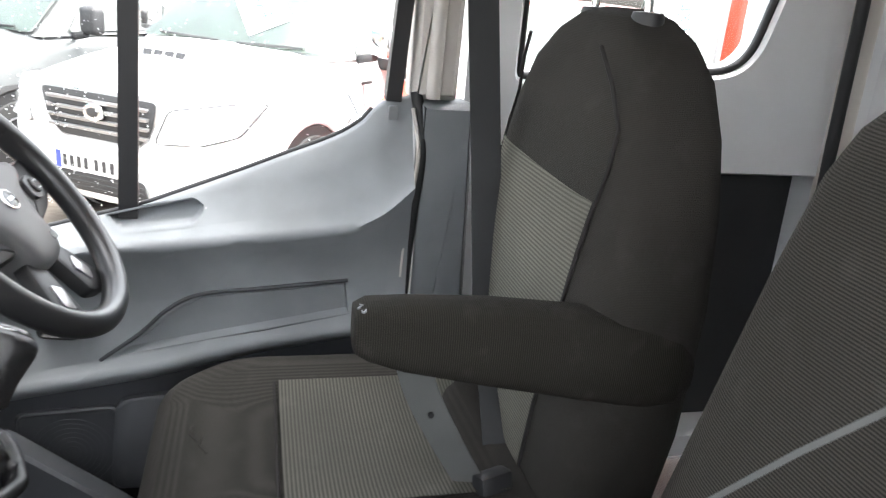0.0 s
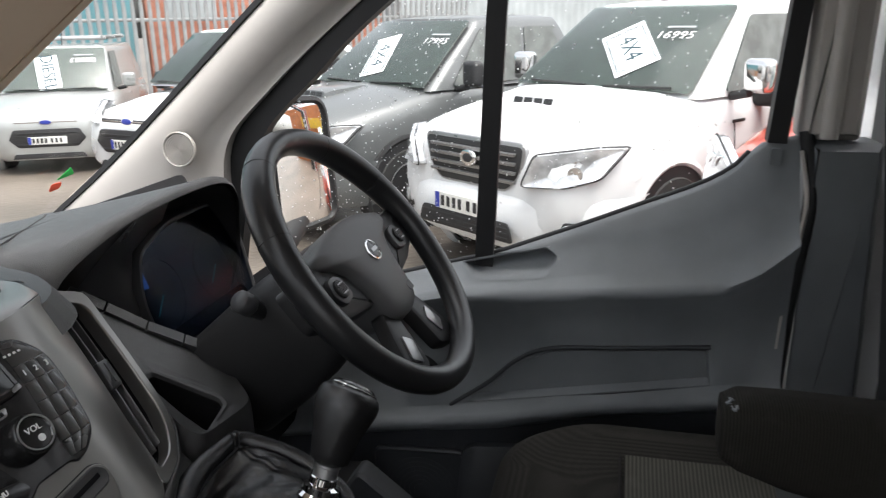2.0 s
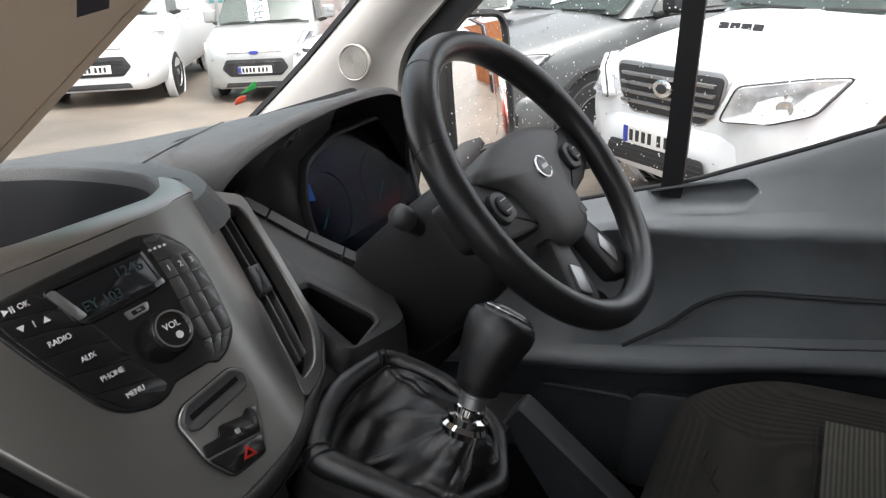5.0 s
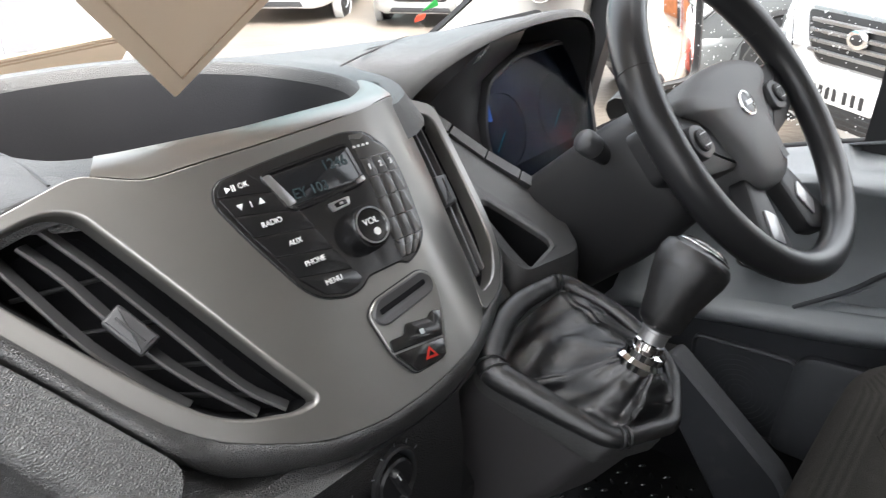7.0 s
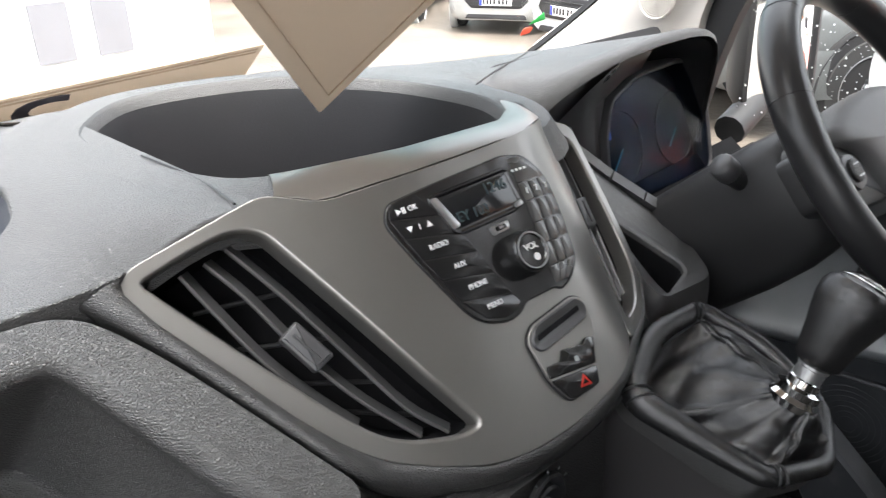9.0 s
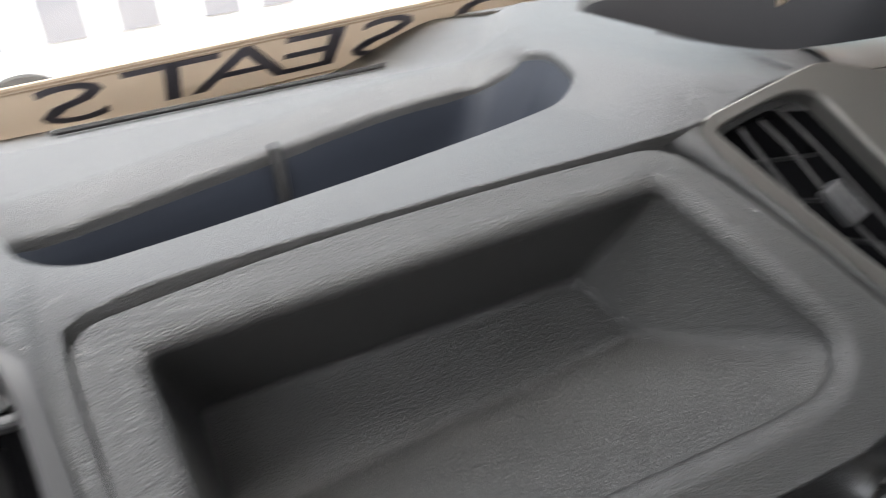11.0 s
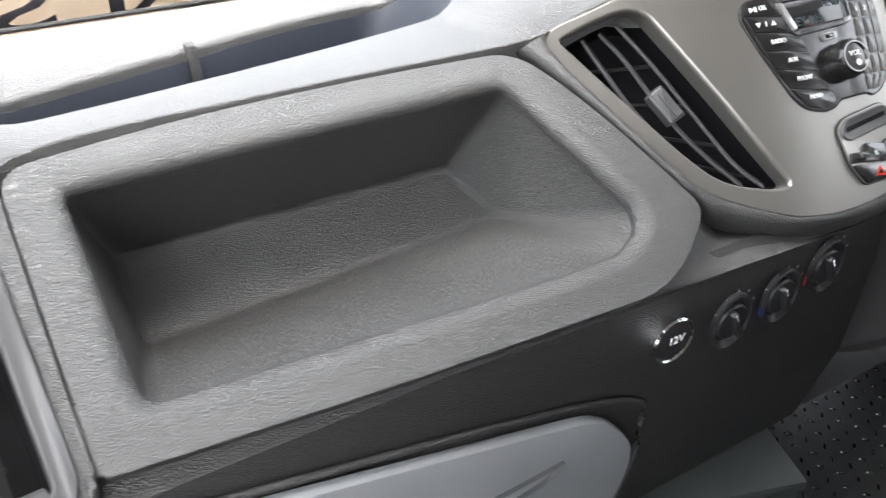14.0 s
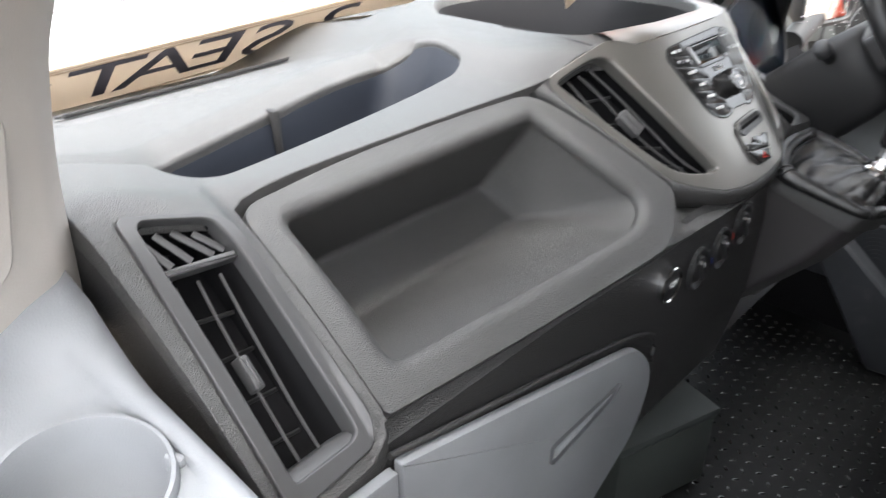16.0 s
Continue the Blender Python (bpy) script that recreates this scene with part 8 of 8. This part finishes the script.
def screen_card(quad, n, u, v, w, h, turn, text, price, pu, pv, label):
    """A price card and a price written on a windscreen."""
    c = thing("price_card", label, "sign", "windscreen price cards")
    a, b, _, d = [Vector(p) for p in quad]
    o = quad[0].lerp(quad[1], u).lerp(quad[3].lerp(quad[2], u), v) + n * 0.024
    uu = (b - a).normalized()
    vv = n.cross(uu)
    r = Matrix.Rotation(radians(turn), 3, n)
    fr = Frame(o, r @ uu, r @ vv)
    slab("card", fr, rpoly([(-w / 2, -h / 2), (w / 2, -h / 2), (w / 2, h / 2), (-w / 2, h / 2)], 0.01, 2), 0.002, WHITE_CARD, c, edge=0.0005)
    for k in (0.43, 0.40):
        q = [(-w * k, -h * k), (w * k, -h * k), (w * k, h * k), (-w * k, h * k)]
        tube("border_line", [fr(*p, 0.003) for p in q], 0.003, TEAL_INK, c, k=4, closed=True, up=tuple(n))
    lettering("words", text, 0.20 if len(text) < 4 else 0.22, fr.matrix(0, 0, 0.004) @ Matrix.Rotation(radians(-90 if h > w else 0), 4, "Z"), TEAL_INK, c, "dark teal lettering", squash=1.0)
    o2 = quad[0].lerp(quad[1], pu).lerp(quad[3].lerp(quad[2], pu), pv) + n * 0.022
    f2_ = Frame(o2, uu, vv)
    lettering("price", price, 0.12, f2_.matrix(0, 0, 0.002), MARK, c, "white painted price", squash=1.1)
    part("small_writing", box_bm(0.24, 0.02, 0.001, f2_.matrix(0, 0.10, 0.002), 0), PALE_WALL, c)
    return c


screen_card(hwq, hn, 0.53, 0.45, 0.35, 0.62, 43, "4X4", "16995", 0.74, 0.62, "white card with teal lettering and price on windscreen")
screen_card(gwq, gn, 0.40, 0.42, 0.28, 0.60, 21, "4X4", "17995", 0.82, 0.66, "white card and painted price on grey pickup's windscreen")


def van_front(car, NF, g, paint):
    gr = rpoly([(-0.52, 0.52), (-0.40, 0.40), (0.40, 0.40), (0.52, 0.52), (0.44, 0.66), (-0.44, 0.66)], 0.03, 4)
    slab("grille", NF, gr, 0.03, CAR_DARK, car, "black main grille", base=0.0, edge=0.01)
    for z in (0.44, 0.56, 0.60):
        slab("grille_bar", NF, rpoly([(-0.42, z), (0.42, z), (0.42, z + 0.012), (-0.42, z + 0.012)], 0.004, 2), 0.012, CAR_DARK, car, base=0.03, edge=0.003)
    slab("upper_grille", NF, rpoly([(-0.42, 0.735), (0.42, 0.735), (0.44, 0.775), (-0.44, 0.775)], 0.01, 3), 0.02, CAR_DARK, car, base=-0.02)
    slab("grille_chrome", NF, rpoly([(-0.42, 0.748), (0.42, 0.748), (0.43, 0.765), (-0.43, 0.765)], 0.005, 3), 0.012, CHROME, car, base=0.0, edge=0.003)
    el = [(0.09 * math.cos(a), 0.757 + 0.038 * math.sin(a)) for a in np.linspace(0, 2 * math.pi, 21)[:-1]]
    slab("emblem", NF, el, 0.012, CHROME, car, "oval emblem", base=0.012, edge=0.004)
    slab("emblem_centre", NF, [(p[0] * 0.85, 0.757 + (p[1] - 0.757) * 0.8) for p in el], 0.003, BLUE, car, base=0.024)
    slab("lower_intake", NF, rpoly([(-0.50, 0.24), (0.50, 0.24), (0.46, 0.31), (-0.46, 0.31)], 0.02, 3), 0.012, CAR_DARK, car, base=0.02)
    number_plate(car, NF, 0.50, 0.045)
    for s in (-1, 1):
        lamp(car, g, s, [(-0.03, 0.50, 0.70), (-0.18, 0.74, 0.72), (-0.55, 0.88, 0.90), (-0.40, 0.80, 0.93), (-0.10, 0.58, 0.82)], LAMP_CLEAR, "swept headlamp", 0.07)
        fr = Frame(g(-0.06, 0.66 * s, 0.40), g(0, 1, 0) - g(0, 0, 0), Vector((0, 0, 1)))
        if fr.n.dot(g(1, 0, 0) - g(0, 0, 0)) < 0:
            fr = Frame(fr.o, fr.u * -1, fr.v)
        lathe("fog_lamp", [(0.055, -0.02), (0.055, 0.02), (0.04, 0.028), (0.01, 0.028)], fr, LAMP_CLEAR, car, "round fog lamp", k=18)


VAN_BODY = [(0.02, 0.50, 0.30, 0.66, 0.0), (0.0, 0.66, 0.22, 0.80, 0.01), (-0.10, 0.78, 0.20, 0.88, 0.02), (-0.35, 0.88, 0.20, 0.96, 0.03), (-0.70, 0.91, 0.20, 1.04, 0.03), (-1.0, 0.915, 0.22, 1.12, 0.02), (-1.6, 0.915, 0.24, 1.14, 0.0),
            (-4.2, 0.915, 0.26, 1.14, 0.0), (-4.35, 0.88, 0.3, 1.14, 0.0)]
VANS = dict(category="van", body=VAN_BODY, cabin=(-0.92, -1.62, -4.15, -4.32, 0.84, 0.70, 1.10, 1.74), side_windows=((0.02, 0.24),), mirror=(-1.35, 1.18), mirror_mat=SILVER_PAINT,
            front=van_front, axles=((-0.85, 0.315), (-3.5, 0.315)), track=0.90, arch_mat=None)
con, cg, cwq, cn = vehicle("panel_van", "silver compact panel van with roof bars", (7.55, 7.22), 207, SILVER_PAINT, VANS, size=0.85)
for s in (-0.6, 0.6):
    tube("roof_bar", [cg(-1.8, s, 1.90), cg(-4.0, s, 1.90)], 0.022, GALV, con)
for f in (-1.9, -2.8, -3.8):
    tube("roof_bar", [cg(f, -0.66, 1.88), cg(f, 0.66, 1.88)], 0.022, GALV, con)
tube("aerial", [cg(-1.75, 0, 1.79), cg(-1.85, 0, 1.98)], 0.008, CAR_DARK, con, k=6)
screen_card(cwq, cn, 0.41, 0.40, 0.28, 0.60, 11, "DIESEL", "£8500", 0.76, 0.68, "white diesel card and price on silver van's windscreen")
wv, _, _, _ = vehicle("panel_van", "white compact panel van parked along the fence", (6.6, 9.2), 213, WHITE_PAINT, dict(VANS, mirror_mat=WHITE_PAINT))
# a light car behind the grey pickup, a red car behind the white one
CAR_BODY = [(0.0, 0.55, 0.30, 0.62, 0.0), (-0.05, 0.72, 0.22, 0.72, 0.01), (-0.3, 0.84, 0.20, 0.84, 0.03), (-0.9, 0.88, 0.20, 0.94, 0.03), (-1.2, 0.885, 0.2, 0.98, 0.02), (-3.6, 0.885, 0.22, 1.0, 0.0), (-4.1, 0.84, 0.26, 0.96, 0.0)]
CARS = dict(category="car", body=CAR_BODY, cabin=(-1.0, -1.75, -3.1, -3.8, 0.80, 0.62, 0.94, 1.46), side_windows=((0.06, 0.48), (0.52, 0.92)), mirror=(-1.40, 1.02), mirror_mat=CAR_DARK,
            front=van_front, axles=((-0.85, 0.31), (-3.4, 0.31)), track=0.86, arch_mat=None)
vehicle("car", "white estate car behind the grey pickup truck", (6.9, 5.6), 165, WHITE_PAINT, dict(CARS, cabin=(-1.0, -1.75, -3.1, -3.8, 0.80, 0.62, 1.05, 1.66)))
vehicle("car", "orange red hatchback parked beside the white pickup", (3.45, -0.85), 150, RED_PAINT, CARS, size=1.18)
BIG = dict(VANS, body=[(f, w * 1.04, zb + 0.05, zt2 + (0.18 if f < -0.3 else 0.1), cr) for f, w, zb, zt2, cr in VAN_BODY], cabin=(-0.75, -1.55, -4.15, -4.32, 0.88, 0.76, 1.26, 2.2), mirror=(-1.2, 1.4), mirror_mat=CAR_DARK)
bgv, _, bwq, bwn = vehicle("panel_van", "tall white panel van behind the red car", (5.3, -3.5), 150, WHITE_PAINT, BIG)
screen_card(bwq, bwn, 0.25, 0.45, 0.30, 0.40, 12, "4X4", "16995", 0.62, 0.50, "white card and painted price on tall van")

# ---- yard edge: fence, sheds ----
fence = thing("palisade_fence", "galvanised palisade fence along the yard", "fence")
fa_, fb_ = Vector((3.0, 16.5, 0)), Vector((19.0, 4.0, 0))
fd = (fb_ - fa_).normalized()
fn = Vector((-fd.y, fd.x, 0))
pale_me = None
N = int((fb_ - fa_).length / 0.155)
for i in range(N):
    c = fa_ + fd * (i * 0.155)
    if pale_me is None:
        FF = Frame(Vector(), fd, (0, 0, 1))
        w_ = 0.035
        pts = [(-w_, 0.05), (w_, 0.05), (w_, 2.15), (w_ * 0.5, 2.22), (0.0, 2.32), (-w_ * 0.5, 2.22), (-w_, 2.15)]
        ob = slab("pale", FF, pts, 0.02, GALV, fence, edge=0.004)
        pale_me = ob.data
    else:
        ob = new("pale", pale_me)
        ob.parent = fence
    ob.location = c
for z in (0.45, 1.85):
    tube("rail", [fa_ + Vector((0, 0, z)) + fn * 0.03, fb_ + Vector((0, 0, z)) + fn * 0.03], 0.035, GALV, fence, k=6)


def shed(name, a, b, h0, h1, mat, label, pitch=0.2, amp=0.02, depth=3.0):
    """A clad wall with corrugations and a body behind it."""
    s = thing(name, label, "building")
    a, b = Vector((*a, 0)), Vector((*b, 0))
    d = (b - a).normalized()
    n = Vector((-d.y, d.x, 0))
    L_ = (b - a).length
    k = int(L_ / (pitch / 4))
    top, bot = [], []
    for i in range(k + 1):
        o = amp if (i // 2) % 2 else 0.0
        p = a + d * (L_ * i / k) - n * o
        bot.append(p + Vector((0, 0, h0)))
        top.append(p + Vector((0, 0, h1)))
    rings("cladding", [bot, top], mat, s, closed=False, cap1=False, sharp=20)
    part("body", box_bm(L_, depth, h1 - h0, Matrix.Translation((a + b) / 2 + n * (depth / 2 + 0.03) + Vector((0, 0, (h0 + h1) / 2))) @ Matrix.Rotation(math.atan2(d.y, d.x), 4, "Z"), 0), mat, s)
    return s


P_ = lambda t, o: tuple((fa_.lerp(fb_, t) + fn * o)[:2])
shed("shed", P_(-0.2, 1.2), P_(0.42, 1.2), 0.0, 1.9, RUST, "rusty orange corrugated sheeting behind the fence")
shed("shed", P_(-0.2, 2.0), P_(0.62, 2.0), 1.0, 5.2, TEAL, "teal corrugated shed behind the fence", pitch=0.3)
brk = thing("brick_building", "red brick workshop wall behind the fence", "building")
m_b = Matrix.Translation(Vector((*P_(0.78, 2.2), 2.2))) @ Matrix.Rotation(math.atan2(fd.y, fd.x), 4, "Z")
part("wall", box_bm(6.0, 0.4, 4.4, m_b, 0.01), BRICK, brk)
for i in range(3):
    part("window", box_bm(1.1, 0.06, 1.3, m_b @ pose(-2.0 + 2 * i, -0.21, 0.3), 0.02), PALE_WALL, brk, "pale shutter")
shed("shed", P_(0.95, 1.8), P_(1.5, 1.8), 0.0, 4.8, PALE_WALL, "pale grey clad building behind the fence", pitch=0.3)
lampo = thing("street_lamp", "white globe lamp on a steel post by the fence", "street lamp")
tube("post", [fa_.lerp(fb_, 0.30) + Vector((0, 0, 0)), fa_.lerp(fb_, 0.30) + Vector((0, 0, 3.2))], 0.09, GALV, lampo)

# white van ahead, its grey bars standing in for mirrored sign letters, and what the mirror sees
av = thing("panel_van", "white van shape ahead, carrying bars for mirrored sign letters", "van")
part("body", box_bm(7.2, 2.0, 2.0, pose(-1.10, 6.318, 1.35, 0, 0, 6), 0.12, 4), WHITE_PAINT, av)
part("sill", box_bm(7.1, 1.9, 0.2, pose(-1.10, 6.318, 0.30, 0, 0, 6), 0.05), CAR_DARK, av)
LG = material("grey_lettering", (0.20, 0.20, 0.215), 0.5, vary=0.05)
for lx in (-1.35, -0.95, -0.50, -0.08, 0.42, 0.80, 1.35, 1.75):
    part("letter_bar", box_bm(0.24, 0.012, 0.36, pose(lx, 5.236 + 0.1051 * (lx + 1.75), 0.98, 0, 0, 6), 0), LG, av, "broad grey bar in place of a mirrored sign letter")
for fx in (-3.8, -0.8):
    fr = Frame((fx, 5.20 + 0.105 * (fx + 2.2), 0.34), (1, 0.105, 0), (0, 0, 1))
    lathe("wheel", [(0.2, -0.2), (0.31, -0.2), (0.34, -0.17), (0.34, -0.02), (0.31, 0.02), (0.2, 0.025), (0.02, 0.02)], fr, TYRE, av)
ob_ = thing("orange_building", "orange clad building with yellow sign across the yard", "building")
part("wall", box_bm(9.0, 0.4, 4.5, pose(9.0, -9.0, 2.25, 0, 0, 20), 0.02), ORANGE, ob_)
part("sign_board", box_bm(5.0, 0.1, 0.7, pose(8.9, -8.75, 2.9, 0, 0, 20), 0.02), YELLOW, ob_, "yellow sign board")
bn = thing("banner_flag", "red, black and white feather banner in the yard", "banner")
bx, by = 2.98, -2.14
part("pole", box_bm(0.03, 0.03, 3.2, pose(bx + 0.10, by + 0.15, 1.6), 0.005), GALV, bn)
part("red_cloth", box_bm(0.085, 0.012, 2.2, pose(bx + 0.070, by + 0.10, 1.95, 0, 0, 55), 0.002), RED_PAINT, bn, "red banner cloth")
part("white_cloth", box_bm(0.05, 0.012, 2.2, pose(bx + 0.032, by + 0.045, 1.95, 0, 0, 55), 0.002), MARK, bn, "white banner stripe")
part("black_cloth", box_bm(0.20, 0.012, 2.2, pose(bx - 0.040, by - 0.058, 1.95, 0, 0, 55), 0.002), CAR_DARK, bn, "black banner cloth with white bars")
for i in range(7):
    part("writing_bar", box_bm(0.10, 0.016, 0.07, pose(bx - 0.040, by - 0.058, 1.30 + 0.12 * i, 0, 0, 55), 0), MARK, bn)
